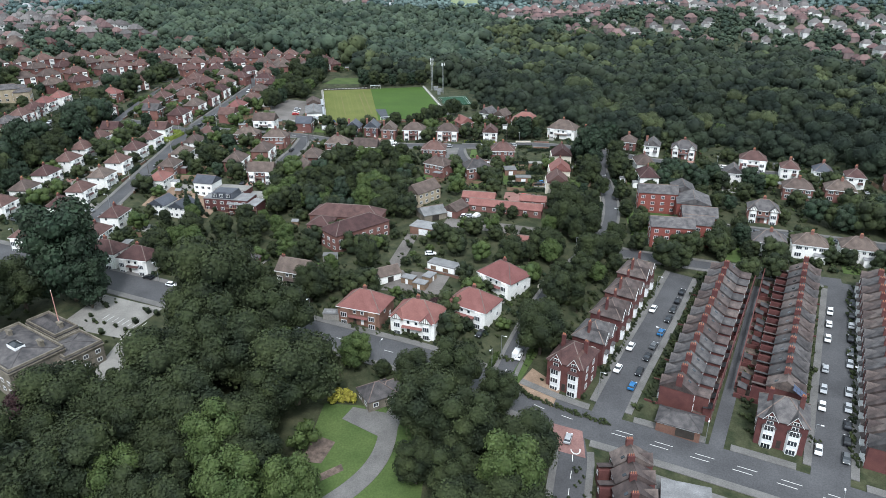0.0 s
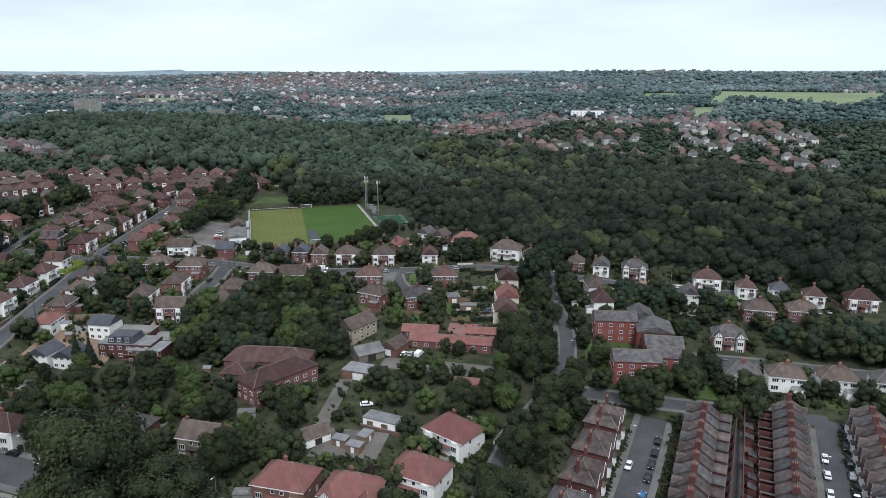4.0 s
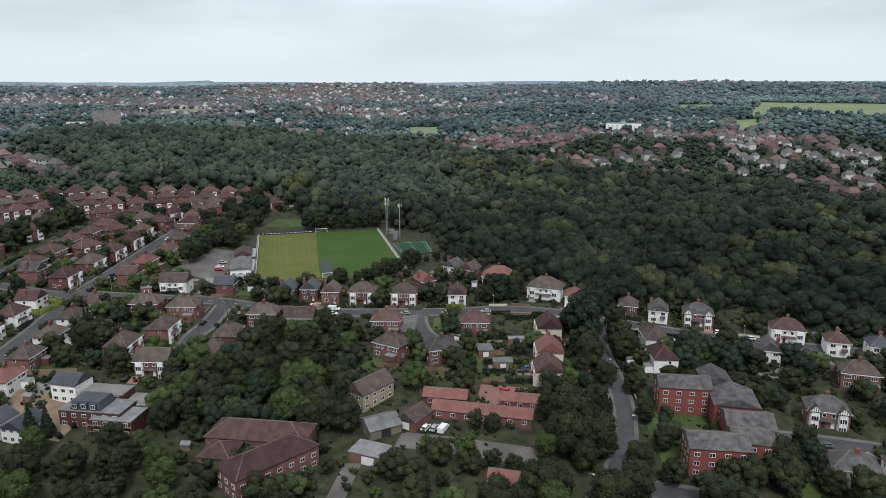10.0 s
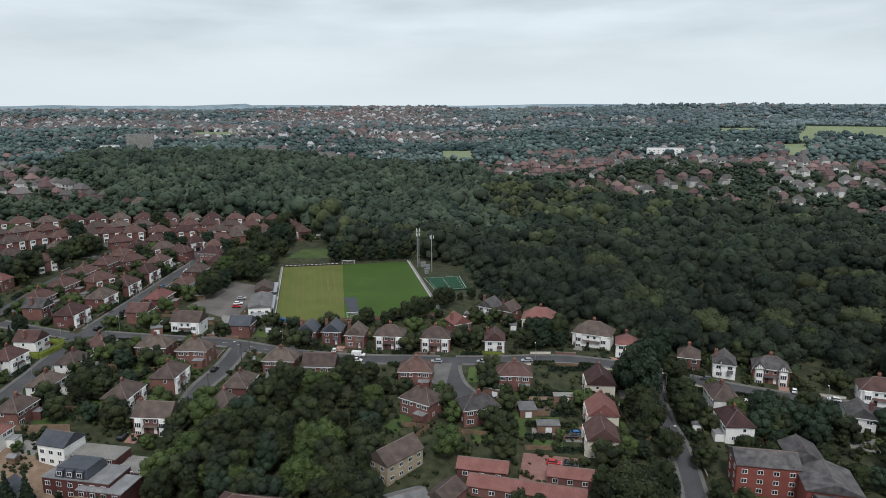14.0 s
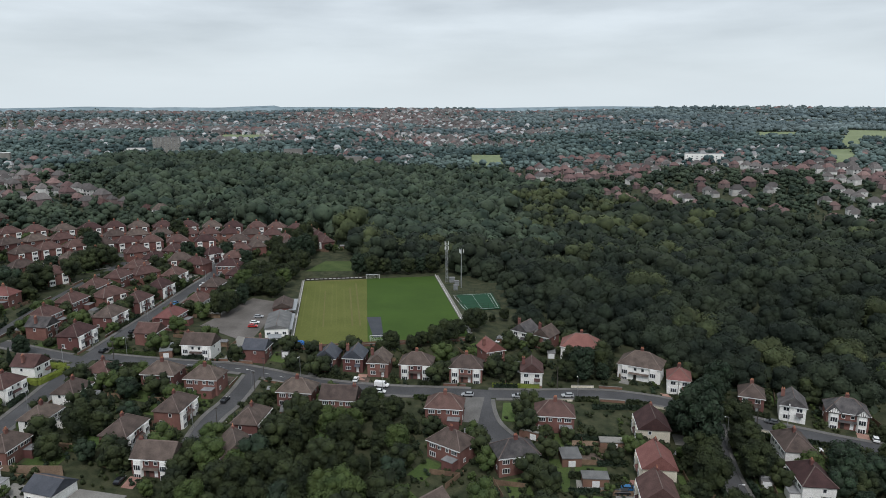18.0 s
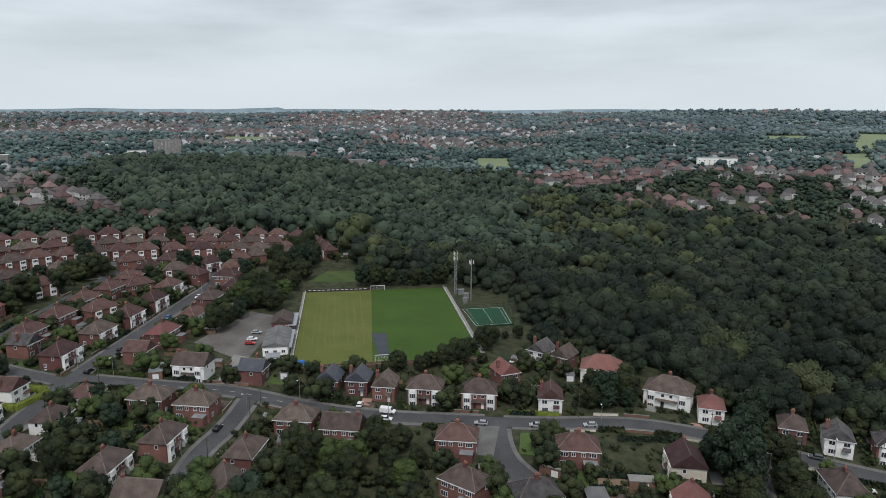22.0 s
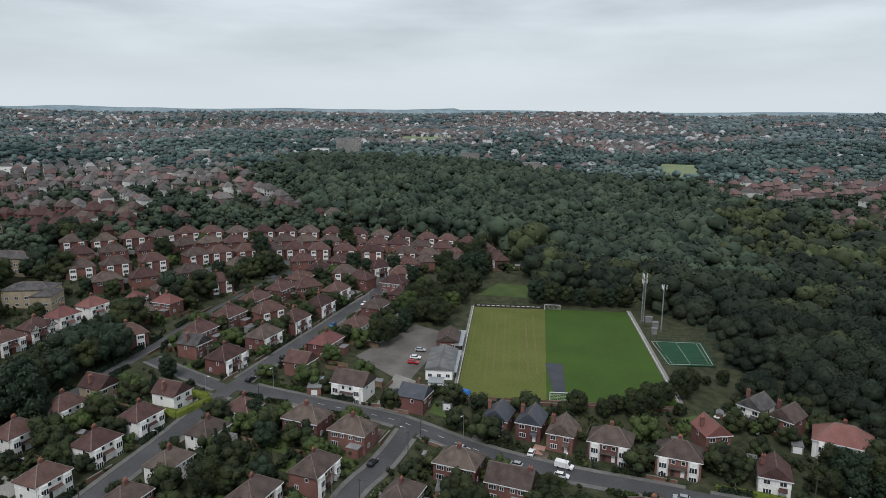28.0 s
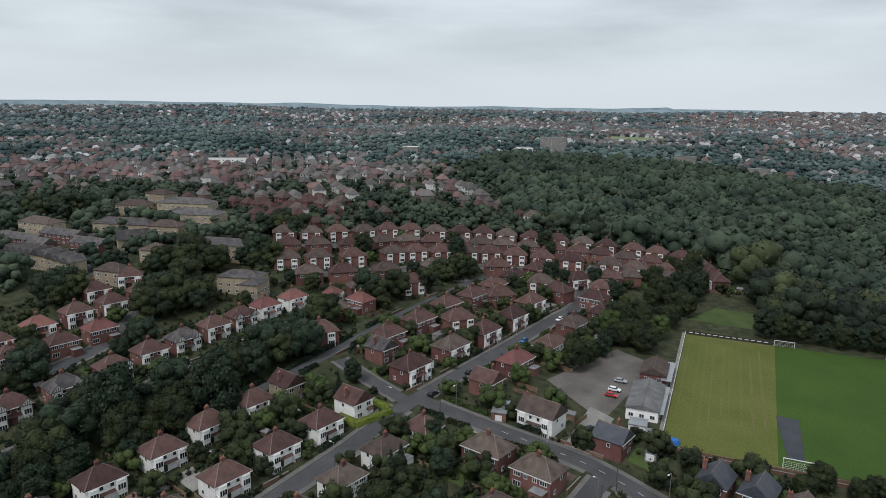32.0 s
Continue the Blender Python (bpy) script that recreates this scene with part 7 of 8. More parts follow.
def clipped_hedge(long, wide, high, leaf, label):
    """A square-cut hedge: a slightly battered block under a skin of small leaves."""
    r = np.random.RandomState(int(long * 10))
    n = int(long * 90)
    at = np.stack([r.uniform(-long / 2, long / 2, n), r.uniform(-wide / 2, wide / 2, n), r.uniform(0.1, high, n)], -1)
    face = r.rand(n)
    at[:, 2] = np.where(face < 0.4, high, at[:, 2])
    at[:, 1] = np.where((face >= 0.4) & (face < 0.92), np.where(r.rand(n) < 0.5, -wide / 2, wide / 2), at[:, 1])
    at[:, 0] = np.where(face >= 0.92, np.where(r.rand(n) < 0.5, -long / 2, long / 2), at[:, 0])
    a, b = r.randn(n, 3) * 0.13, r.randn(n, 3) * 0.13
    leaves = np.stack([at - a, at + a, at + b], 1).reshape(-1, 3)
    bm = block(bmesh.new(), -long / 2, long / 2, -wide / 2, wide / 2, -0.5, high, 0, (-long / 2 + 0.06, long / 2 - 0.06, -wide / 2 + 0.08, wide / 2 - 0.08))
    base = np.array([v.co for v in bm.verts])
    bm.free()
    sides_ = np.array([(0, 1, 5), (0, 5, 4), (1, 2, 6), (1, 6, 5), (2, 3, 7), (2, 7, 6), (3, 0, 4), (3, 4, 7), (4, 5, 6), (4, 6, 7)])
    return from_arrays("hedge", np.concatenate([base, leaves]), np.concatenate([sides_, np.arange(n)[:, None] * 3 + 8 + np.array([0, 1, 2])]), leaf, "", label, "hedge")


for long_, x, y, a in ((13.0, -169.0, 284.5, 82), (8.0, -173.5, 291.2, 0), (7.0, -174, 278.4, 0)):
    clipped_hedge(long_, 1.7, 1.7, LEAF_LIME, "bright lime-green clipped hedge round a garden").matrix_basis = pose(x, y, level(x, y), 0, 0, a)
for long_, x, y, a in ((8.5, -14.5, 308.3, 0), (7.5, -6, 308.2, 0)):
    clipped_hedge(long_, 1.2, 1.3, LEAF_LIME, "yellow-green clipped hedge before a white house").matrix_basis = pose(x, y, level(x, y), 0, 0, a)

# lawns and drives of single gardens, square to their houses
def beside(x, y, turn, u, v):
    c, s_ = math.cos(radians(turn)), math.sin(radians(turn))
    return x + u * c - v * s_, y + u * s_ + v * c


for x, y, turn in PLOTS:
    if -262 < x < 172 and y > 120:
        for u, v, w, l in ((pick.uniform(-3, 3), 9.8, pick.uniform(2.6, 4.6), pick.uniform(3.0, 4.8)), (pick.choice((-4.2, 4.2)), -7.6, 1.7, 2.4)):
            gx, gy = beside(x, y, turn, u, v)
            ok = road_gap(gx, gy) > (3.6 if v > 0 else 1.2) and all(math.hypot(gx - b[0], gy - b[1]) > 6.3 for b in FOOT if b[2] == 6.5)
            if ok and pick.random() < 0.72:
                mat_, words = pick.choice(((LAWN, "small mown garden lawn"), (LAWN, "small mown garden lawn"), (CONCRETE, "pale concrete garden paving"))) if v > 0 else pick.choice(((DRIVE, "red brick-paved garden drive"), (CONCRETE, "pale concrete drive"), (YARD, "dark asphalt drive")))
                drape("garden_patch", [beside(gx, gy, turn, a, b) for a, b in ((-w, -l), (w, -l), (w, l), (-w, l))], mat_, 0.1, 3.0, "structure", words)

fences = 0
for x, y, turn in PLOTS:
    if -262 < x < 172 and 150 < y < 420 and fences < 60:
        side_ = pick.choice((-7.9, 7.9))
        fx, fy = beside(x, y, turn, side_, 9.5)
        if road_gap(fx, fy) > 5 and all(math.hypot(fx - b[0], fy - b[1]) > 5.5 for b in FOOT):
            copy_thing(fence_master, pose(fx, fy, level(fx, fy), 0, 0, turn + 90))
            fences += 1

# dense shrubs and overgrown hedges along the edges of the plots, too many to count
clumps = [crown_arrays(70 + i, 0.95, 1.5, 2, 46, 0.11, "round", BALL0, 0.9, 0.1) for i in range(5)]
for leaf_, share, words in ((LEAF, 0.5, "dense green shrubs along garden edges"), (LEAF_DARK, 0.3, "dark overgrown garden hedges"), (LEAF_LIGHT, 0.2, "pale green garden shrubs")):
    r = np.random.RandomState(int(share * 100))
    sp, st, base = [], [], 0
    for x, y, turn in PLOTS:
        if not (-345 < x < 172 and 120 < y < 545):
            continue
        line = [(u, v) for v in np.arange(-8, 16, 1.3) for u in (-8.3, 8.3)] + [(u, v) for u in np.arange(-8, 8.3, 1.3) for v in (15.5, 11.5)] + [(u, -8.5) for u in np.arange(-7, 7.1, 1.4)]
        for u, v in line:
            if r.rand() > share * 0.62:
                continue
            px, py = beside(x, y, turn, u + r.uniform(-0.6, 0.6), v + r.uniform(-0.6, 0.6))
            if road_gap(px, py) < 2.1 or any((px - a) ** 2 + (py - b) ** 2 < (c * 0.92) ** 2 for a, b, c in FOOT) or max(abs(pitch_local(px, py)[0]) / 40, abs(pitch_local(px, py)[1]) / 57) < 1 or (-147 < px < -112 and 318 < py < 390):
                continue
            p, t = clumps[r.randint(5)]
            sp.append(p * r.choice([0.7, 0.9, 1.1, 1.5]) + np.array((px, py, level(px, py) - 0.2)))
            st.append(t + base)
            base += len(p)
    soften(from_arrays("garden_shrubs", np.concatenate(sp), np.concatenate(st), leaf_, "stuff", words, "shrubs"))

# hedges and bushes in the yards of the terraces and round the corner house
r = np.random.RandomState(15)
sp, st, base = [], [], 0
for a, b, lo, hi, step in (((51, 107), (81.5, 172.5), -8.0, -6.2, 0.9), ((51, 107), (81.5, 172.5), -6.2, -4.9, 2.2), ((79.5, 108.5), (108, 173), 5.0, 6.4, 1.0), ((79.5, 108.5), (108, 173), -11.0, -6.4, 2.1), ((97, 88), (129.5, 168.5), -7.4, -5.2, 0.8),
                           ((51, 107), (81.5, 172.5), 6.5, 8.6, 4.0), ((27, 119), (53, 172), -11, -6.5, 0.9), ((27, 119), (53, 172), 5.4, 6.6, 1.5), ((12, 108), (33, 99.5), -0.5, 0.5, 0.45), ((8.5, 112), (12, 108), -0.5, 0.5, 0.45), ((84, 93), (70, 99), 3.5, 5.5, 0.6), ((30, 84), (28, 52), 2, 9, 1.4), ((103, 86), (135, 165), 5.5, 12, 0.5), ((103, 86), (135, 165), 5.5, 16, 0.6), ((-44, 128), (10, 118), -8, -3, 0.8), ((-46, 148), (6, 152), -4, 8, 0.5), ((-100, 142), (-50, 133), -9, -4, 0.7), ((-56, 124), (-20, 114), 1, 7, 0.6)):
    a, b = np.array(a), np.array(b)
    d = (b - a) / np.linalg.norm(b - a)
    n = np.array((d[1], -d[0]))
    for q in np.arange(0, np.linalg.norm(b - a), step):
        px, py = a + d * (q + r.uniform(-0.4, 0.4)) + n * r.uniform(lo, hi)
        p, t = clumps[r.randint(5)]
        sp.append(p * r.choice([0.55, 0.7, 0.9, 1.2]) + np.array((px, py, level(px, py) - 0.1)))
        st.append(t + base)
        base += len(p)
soften(from_arrays("yard_shrubs", np.concatenate(sp), np.concatenate(st), LEAF, "stuff", "green shrubs and hedges in the terrace yards", "shrubs"))

# long back gardens behind the gabled cottages, parted by hedges and fences
for k, gy in enumerate((243.5, 250, 256.5, 263, 269.5, 276)):
    for gx in (9, 17.5):
        m = pose(gx, gy + pick.uniform(-0.5, 0.5), level(gx, gy), 0, 0, pick.uniform(-3, 3) + 3)
        copy_thing(fence_master if (k + int(gx)) % 3 == 0 else hedge_masters[pick.randrange(2)], m)
    if k < 5:
        mat_, words = ((LAWN, "narrow mown back lawn"), (CONCRETE, "paved back garden"), (LAWN, "narrow mown back lawn"), (YARD, "dug garden plot"), (EARTH, "bare garden plot"))[k]
        drape("garden_patch", [(7, gy + 1), (16, gy + 1), (16, gy + 5.4), (7, gy + 5.4)], mat_, 0.1, 3.0, "structure", words)

# clipped hedges along the club road and pale-roofed outbuildings in the close
for x, y, a in ((19, 295, 4), (26.5, 295.6, 4), (65, 285, -9), (72.5, 283.8, -9), (80, 282.6, -8), (87.5, 281.6, -8)):
    copy_thing(hedge_masters[1], pose(x, y, level(x, y), 0, 0, a))
for x, y, a, w, l, e, m in ((19, 272.5, 2, 8, 3.2, 2.3, CONCRETE), (5.8, 264.4, 8, 5.5, 6.5, 2.5, SHEET), (-4, 276, -22, 9, 3.6, 2.5, CONCRETE), (12, 254.7, 3, 7, 4, 2.4, SHEET), (-85, 282, 15, 4, 5, 2.3, SHEET), (-80.4, 287.5, 10, 3.5, 5, 2.3, STEEL), (-144, 314, 25, 4.5, 9, 2.6, STEEL)):
    hall("garage", "low garden garage with a pale flat roof", "garage", x, y, a, w, l, e, 0.2, BRICK_BROWN, m, 0.0, "", doors=(("F", 0, 2.0, 1.9, WHITE),))

# sheds and greenhouses behind the houses
garden_shed = tagged(new("garden_shed"), "small timber garden shed with a felt roof", "shed", "garden sheds")
part("wall", block(bmesh.new(), -1.3, 1.3, -1.0, 1.0, -0.5, 2.0), FENCE, garden_shed)
part("roof", hip_roof(bmesh.new(), -1.5, 1.5, -1.2, 1.2, 1.95, 0.7, 0.0, 0.08), FELT, garden_shed)
garage_box = tagged(new("garage"), "pale flat-roofed concrete garage beside a house", "garage", "garden garages")
part("wall", block(bmesh.new(), -1.5, 1.5, -2.6, 2.6, -0.8, 2.2), CONCRETE, garage_box)
part("roof", block(bmesh.new(), -1.65, 1.65, -2.75, 2.75, 2.2, 2.36), SHEET, garage_box)
part("door", block(bmesh.new(), -1.15, 1.15, -2.68, -2.6, 0, 2.0), WHITE, garage_box)
for x, y, spread in [f for f in FOOT if f[2] == 6.5 and -260 < f[0] < 170 and f[1] > 120]:
    for master, chance in ((garden_shed, 0.4), (garage_box, 0.35)):
        a = pick.choice((0, 1, 2, 3)) * math.pi / 2 + pick.uniform(-0.5, 0.5)
        sx_, sy_ = x + 11 * math.cos(a), y + 11 * math.sin(a)
        if pick.random() < chance and free(sx_, sy_, 1.6, 3.0):
            m = pose(sx_, sy_, level(sx_, sy_), 0, 0, pick.choice((0, 90, 180)) + pick.uniform(-8, 8))
            if master.name in PLACED:
                copy_thing(master, m)
            else:
                PLACED.add(master.name)
                master.matrix_basis = m

# shrubs and rough growth, too many to count
r = np.random.RandomState(3)
proto = [crown_arrays(90 + i, 1.0, 1.2, 3, 50, 0.11, "round", BALL0, 0.9, 0.1) for i in range(3)]
sp, st, base = [], [], 0
for _ in range(16000):
    x, y = r.uniform(-330, 175), r.uniform(95, 330)
    if road_gap(x, y) > 1.9 and all((x - a) ** 2 + (y - b) ** 2 > (c * 0.85) ** 2 for a, b, c in FOOT) and max(abs(pitch_local(x, y)[0]) / 40, abs(pitch_local(x, y)[1]) / 58) > 1 and not (-146 < x < -112 and 315 < y < 390) and not (-62 < x < -12 and y < 102):
        p, t = proto[r.randint(3)]
        s = r.choice([0.6, 0.8, 1.0, 1.3, 1.8])
        sp.append(p * s + np.array((x, y, level(x, y) - 0.15)))
        st.append(t + base)
        base += len(p)
    if len(sp) >= 3200:
        break
soften(from_arrays("garden_shrubs", np.concatenate(sp), np.concatenate(st), LEAF, "stuff", "mixed green shrubs and rough growth in the gardens", "shrubs"))


# ---- the woods in the valley and the tree-filled suburb beyond ----
SOUTH = ([-560, -330, -300, -262, -217, -185, -158, -135, -112, -100, -60, -45, -40, -15, -12, 33, 60, 85, 105, 125, 140, 165, 200, 330, 500], [560, 560, 545, 524, 543, 554, 554, 530, 490, 466, 464, 456, 436, 428, 364, 342, 321, 312, 297, 294, 287, 275, 256, 205, 155])
NORTH = ([-560, -424, -300, -200, -60, -20, 50, 100, 150, 190, 250, 290, 330, 500], [870, 900, 930, 900, 850, 830, 715, 692, 668, 640, 600, 532, 500, 380])
WEST = ([500, 548, 570, 650, 848], [-225, -262, -314, -378, -544])


def in_woods(x, y):
    return (y > np.interp(x, *SOUTH)) & (y < np.interp(x, *NORTH)) & (x > np.interp(y, *WEST))


def spread(protos, x, y, scale, rs, sink=0.5, squash=1.0, lift=0.0):
    """Joined copies of the prototypes at many places."""
    pts, tris, base = [], [], 0
    which = rs.randint(len(protos), size=len(x))
    z = height(x, y) + lift
    for k, (p, t) in enumerate(protos):
        sel = np.where(which == k)[0]
        a = rs.uniform(0, math.tau, len(sel))
        c, s = np.cos(a)[:, None], np.sin(a)[:, None]
        q = p[None] * scale[sel][:, None, None]
        out = np.stack([q[..., 0] * c - q[..., 1] * s + x[sel][:, None], q[..., 0] * s + q[..., 1] * c + y[sel][:, None], q[..., 2] * squash + z[sel][:, None] - sink], -1)
        pts.append(out.reshape(-1, 3))
        tris.append((t[None] + base + (np.arange(len(sel)) * len(p))[:, None, None]).reshape(-1, 3))
        base += out.shape[0] * out.shape[1]
    return np.concatenate(pts), np.concatenate(tris)


rs = np.random.RandomState(21)
gx, gy = np.meshgrid(np.arange(-560, 500, 12.4), np.arange(220, 930, 12.4))
x, y = (gx + rs.uniform(-4.6, 4.6, gx.shape)).ravel(), (gy + rs.uniform(-4.2, 4.2, gy.shape)).ravel()
ok = in_woods(x, y) & (np.maximum(np.abs(pitch_local(x, y)[0]) / 43, np.abs(pitch_local(x, y)[1]) / 66) > 1)
ok &= np.array([all((a - f[0]) ** 2 + (b - f[1]) ** 2 > (f[2] + 5.5) ** 2 and not (abs(a - f[0]) < 9 and -16 < b - f[1] < 0) for f in FOOT) for a, b in zip(x, y)])
ok &= np.array([road_gap(a, b) > 4 if b < 560 else True for a, b in zip(x, y)])
ok &= (np.hypot(x + 31, y - 402) > 17) & (np.abs(np.degrees(np.arctan2(x, y)) + 20) < 62)
x, y = x[ok], y[ok]
size = (0.98 + 0.40 * np.array([noise.noise((a * 0.012, b * 0.012, 0)) for a, b in zip(x, y)])) * rs.choice([0.8, 1.0, 1.15, 1.35, 1.6, 1.9], len(x))
wood = [crown_arrays(200 + i, 5.6, 10.0, 14, 2400, 0.19, "round", BALL1, 0.97, 0.12, 1.12, 0.12) for i in range(8)]
wood_mid = [crown_arrays(210 + i, 5.6, 10.0, 11, 500, 0.30, "round", BALL1, 1.0, 0.2, 1.25, 0.12) for i in range(8)]
wood_far = [crown_arrays(220 + i, 5.7, 9.8, 8, 70, 0.6, "round", BALL1, 1.0, 0.3, 1.35, 0.12) for i in range(8)]
edge = ~np.all([in_woods(x + a, y + b) & (np.maximum(np.abs(pitch_local(x + a, y + b)[0]) / 43, np.abs(pitch_local(x + a, y + b)[1]) / 66) > 1) for a, b in ((9, 0), (-9, 0), (0, 9), (0, -9))], axis=0)
edge &= np.hypot(x, y) < 620


def lattice(x, y, cell, seed):
    """Smooth random relief from -1 to 1 with bumps of about one cell."""
    table = np.random.RandomState(seed).uniform(-1, 1, (256, 256))
    u, v = x / cell + 1000, y / cell + 1000
    i, j = np.floor(u).astype(int), np.floor(v).astype(int)
    a, b = smooth(u - i), smooth(v - j)
    at = lambda p, q: table[p % 256, q % 256]
    return (at(i, j) * (1 - a) + at(i + 1, j) * a) * (1 - b) + (at(i, j + 1) * (1 - a) + at(i + 1, j + 1) * a) * b


def canopy():
    """The closed canopy of the woods: overlapping domed crowns, each with its own lumps and leaf clumps."""
    step = 2.4
    ax, ay = np.arange(-570, 505, step), np.arange(200, 935, step)
    X, Y = np.meshgrid(ax, ay)
    r = np.random.RandomState(77)
    X, Y = X + r.uniform(-0.55, 0.55, X.shape), Y + r.uniform(-0.55, 0.55, Y.shape)
    Z, own = np.full(X.shape, -99.0), np.zeros(X.shape, int)
    radius = 4.9 * size + r.uniform(0.2, 1.6, len(x))
    tops = height(x, y) + 9.0 + 3.2 * lattice(x, y, 45, 3) + 3.2 * (size - 1.25) + r.uniform(-2.6, 2.6, len(x)) + 1.0
    for k in range(len(x)):
        i0, i1 = np.searchsorted(ax, (x[k] - radius[k] * 1.12, x[k] + radius[k] * 1.12))
        j0, j1 = np.searchsorted(ay, (y[k] - radius[k] * 1.12, y[k] + radius[k] * 1.12))
        d = np.hypot(X[j0:j1, i0:i1] - x[k], Y[j0:j1, i0:i1] - y[k]) / (radius[k] * 1.12)
        dome = np.where(d < 1, tops[k] - radius[k] * 1.9 * (1 - np.sqrt(np.maximum(0, 1 - d * d))), -99)
        better = dome > Z[j0:j1, i0:i1]
        Z[j0:j1, i0:i1] = np.where(better, dome, Z[j0:j1, i0:i1])
        own[j0:j1, i0:i1] = np.where(better, k, own[j0:j1, i0:i1])
    ground = height(X, Y)
    covered = Z > ground + 0.5
    Z = np.where(covered, Z - 4.6 + 1.2 * lattice(X, Y, 5.0, 9), ground - 0.5)
    ny, nx = X.shape
    idx = (np.arange(ny - 1)[:, None] * nx + np.arange(nx - 1)).ravel()
    quad = np.stack([idx, idx + 1, idx + nx + 1, idx + nx], -1)
    quad = quad[covered.ravel()[quad].any(1)]
    used, faces = np.unique(quad, return_inverse=True)
    P = np.stack([X.ravel(), Y.ravel(), Z.ravel()], -1)
    soften(from_arrays("understorey", P[used], faces.reshape(-1, 4), WOODS_LEAF, "stuff", "dark understorey below the woodland crowns", "woodland"))
    lift = np.where(edge, 0.3, tops - height(x, y) - 9.8 * size)
    near = np.hypot(x, y - 60) + 60 * lattice(x, y, 90, 31) < 520
    mid = near & (np.hypot(x, y - 60) >= 390)
    close = near & ~mid
    # far crowns to the left take the pale leaf colour that includes haze
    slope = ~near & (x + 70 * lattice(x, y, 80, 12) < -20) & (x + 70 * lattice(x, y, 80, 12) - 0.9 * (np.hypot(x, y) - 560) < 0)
    olive = r.rand(len(x)) < 0.30 + 0.34 * lattice(x, y, 38, 14)
    olive &= ~(((x > 85) | (x > -45) & (y < 480)) & (r.rand(len(x)) < 0.72))
    for which, protos, leaf_, words in ((close & ~olive, wood, WOODS_LEAF, "dense dark green woodland crowns above the houses"), (close & olive, wood, OLIVE_LEAF, "olive-green woodland crowns above the houses"),
                                        (mid & ~olive, wood_mid, WOODS_LEAF, "dense broadleaf woodland crowns filling the valley"), (mid & olive, wood_mid, OLIVE_LEAF, "olive-green broadleaf crowns among the valley woods"),
                                        (~near & ~slope & ~olive, wood_far, WOODS_LEAF, "dark broadleaf woodland crowns in the valley"), (~near & ~slope & olive, wood_far, OLIVE_LEAF, "olive-green crowns at the back of the valley"),
                                        (slope, wood_far, HAZY_SLOPE_LEAF, "paler broadleaf woodland crowns on the far slope, some haze in their colour")):
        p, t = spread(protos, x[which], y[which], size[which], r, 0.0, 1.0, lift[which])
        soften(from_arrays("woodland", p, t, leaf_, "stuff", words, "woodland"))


canopy()

# distance: trees and houses out to the horizon; the thickly built quarters by place, reach and density
TOWN = [(70, 870, 85, 0.66), (15, 872, 55, 0.6), (125, 900, 65, 0.66), (62, 1010, 60, 0.7), (105, 728, 50, 0.7), (160, 765, 60, 0.6), (228, 850, 55, 0.6), (295, 845, 65, 0.62), (335, 775, 75, 0.65), (352, 705, 55, 0.62),
        (288, 702, 40, 0.7), (303, 548, 34, 0.8), (328, 598, 34, 0.75), (395, 690, 60, 0.6), (-352, 560, 36, 0.75), (-404, 594, 44, 0.7), (-322, 585, 22, 0.6), (-430, 455, 90, 0.6), (-520, 500, 110, 0.5), (-640, 575, 140, 0.5), (-480, 640, 60, 0.45), (-700, 430, 150, 0.4), (-372, 420, 45, 0.7), (-240, 1640, 200, 0.8),
        (-80, 1560, 150, 0.85), (-632, 1672, 170, 0.75), (-1327, 2022, 320, 0.75), (-635, 2770, 420, 0.75), (-1110, 1205, 160, 0.6), (-1330, 670, 200, 0.5), (-900, 900, 140, 0.45)]
FIELDS = [[(-101, 1211), (-49, 1211), (-37, 945), (-78, 945)], [(613, 1500), (755, 1838), (1000, 1500), (650, 1050)], [(652, 1626), (668, 1562), (522, 1244), (498, 1258)],
          [(447, 1211), (497, 1217), (356, 880), (338, 890)], [(528, 1795), (620, 1768), (545, 1568), (478, 1590)], [(740, 2640), (1240, 2540), (1180, 2300), (760, 2360)], [(-690, 1560), (-560, 1590), (-520, 1370), (-610, 1350)]]


def open_ground(x, y):
    """Where the distant suburb may stand: outside the woods, the near gardens, the estate and the fields."""
    ok = ~in_woods(x, y)
    ok &= ~((x > -346) & (x < -118) & (y < np.interp(x, [e[0] for e in EDGE], [e[1] for e in EDGE]) + 9))
    ok &= ~((x > -262) & (x < 178) & (y < 470)) & ~((x > -160) & (x < 178) & (y < np.interp(x, *SOUTH))) & ~((x > -330) & (y < 330))
    for field in FIELDS:
        odd = np.zeros(np.shape(x), bool)
        for (x0, y0), (x1, y1) in zip(field, field[1:] + field[:1]):
            if y0 != y1:
                odd ^= ((y0 > y) != (y1 > y)) & (x < (x1 - x0) * (y - y0) / (y1 - y0) + x0)
        ok &= ~odd
    for f in FOOT:
        if f[0] < -240 or f[1] > 500:
            ok &= (x - f[0]) ** 2 + (y - f[1]) ** 2 > (f[2] + 5) ** 2
    return ok


def built_up(x, y):
    """How thickly an area is built over."""
    far = np.hypot(x, y)
    v = 0.30 * lattice(x, y, 210, 41) + 0.16 * lattice(x, y, 70, 43)
    b = np.where(far > 1000, 0.02, -0.06) + 0.06 * (x < -150) + 0.06 * (far > 1300) * (x < 300) - 0.13 * (x > 420) - 0.03 * (far > 2800)
    for cx, cy, cr, more in TOWN:
        b = np.maximum(b, more * (1.25 - np.hypot(x - cx, y - cy) / cr))
    return v + b


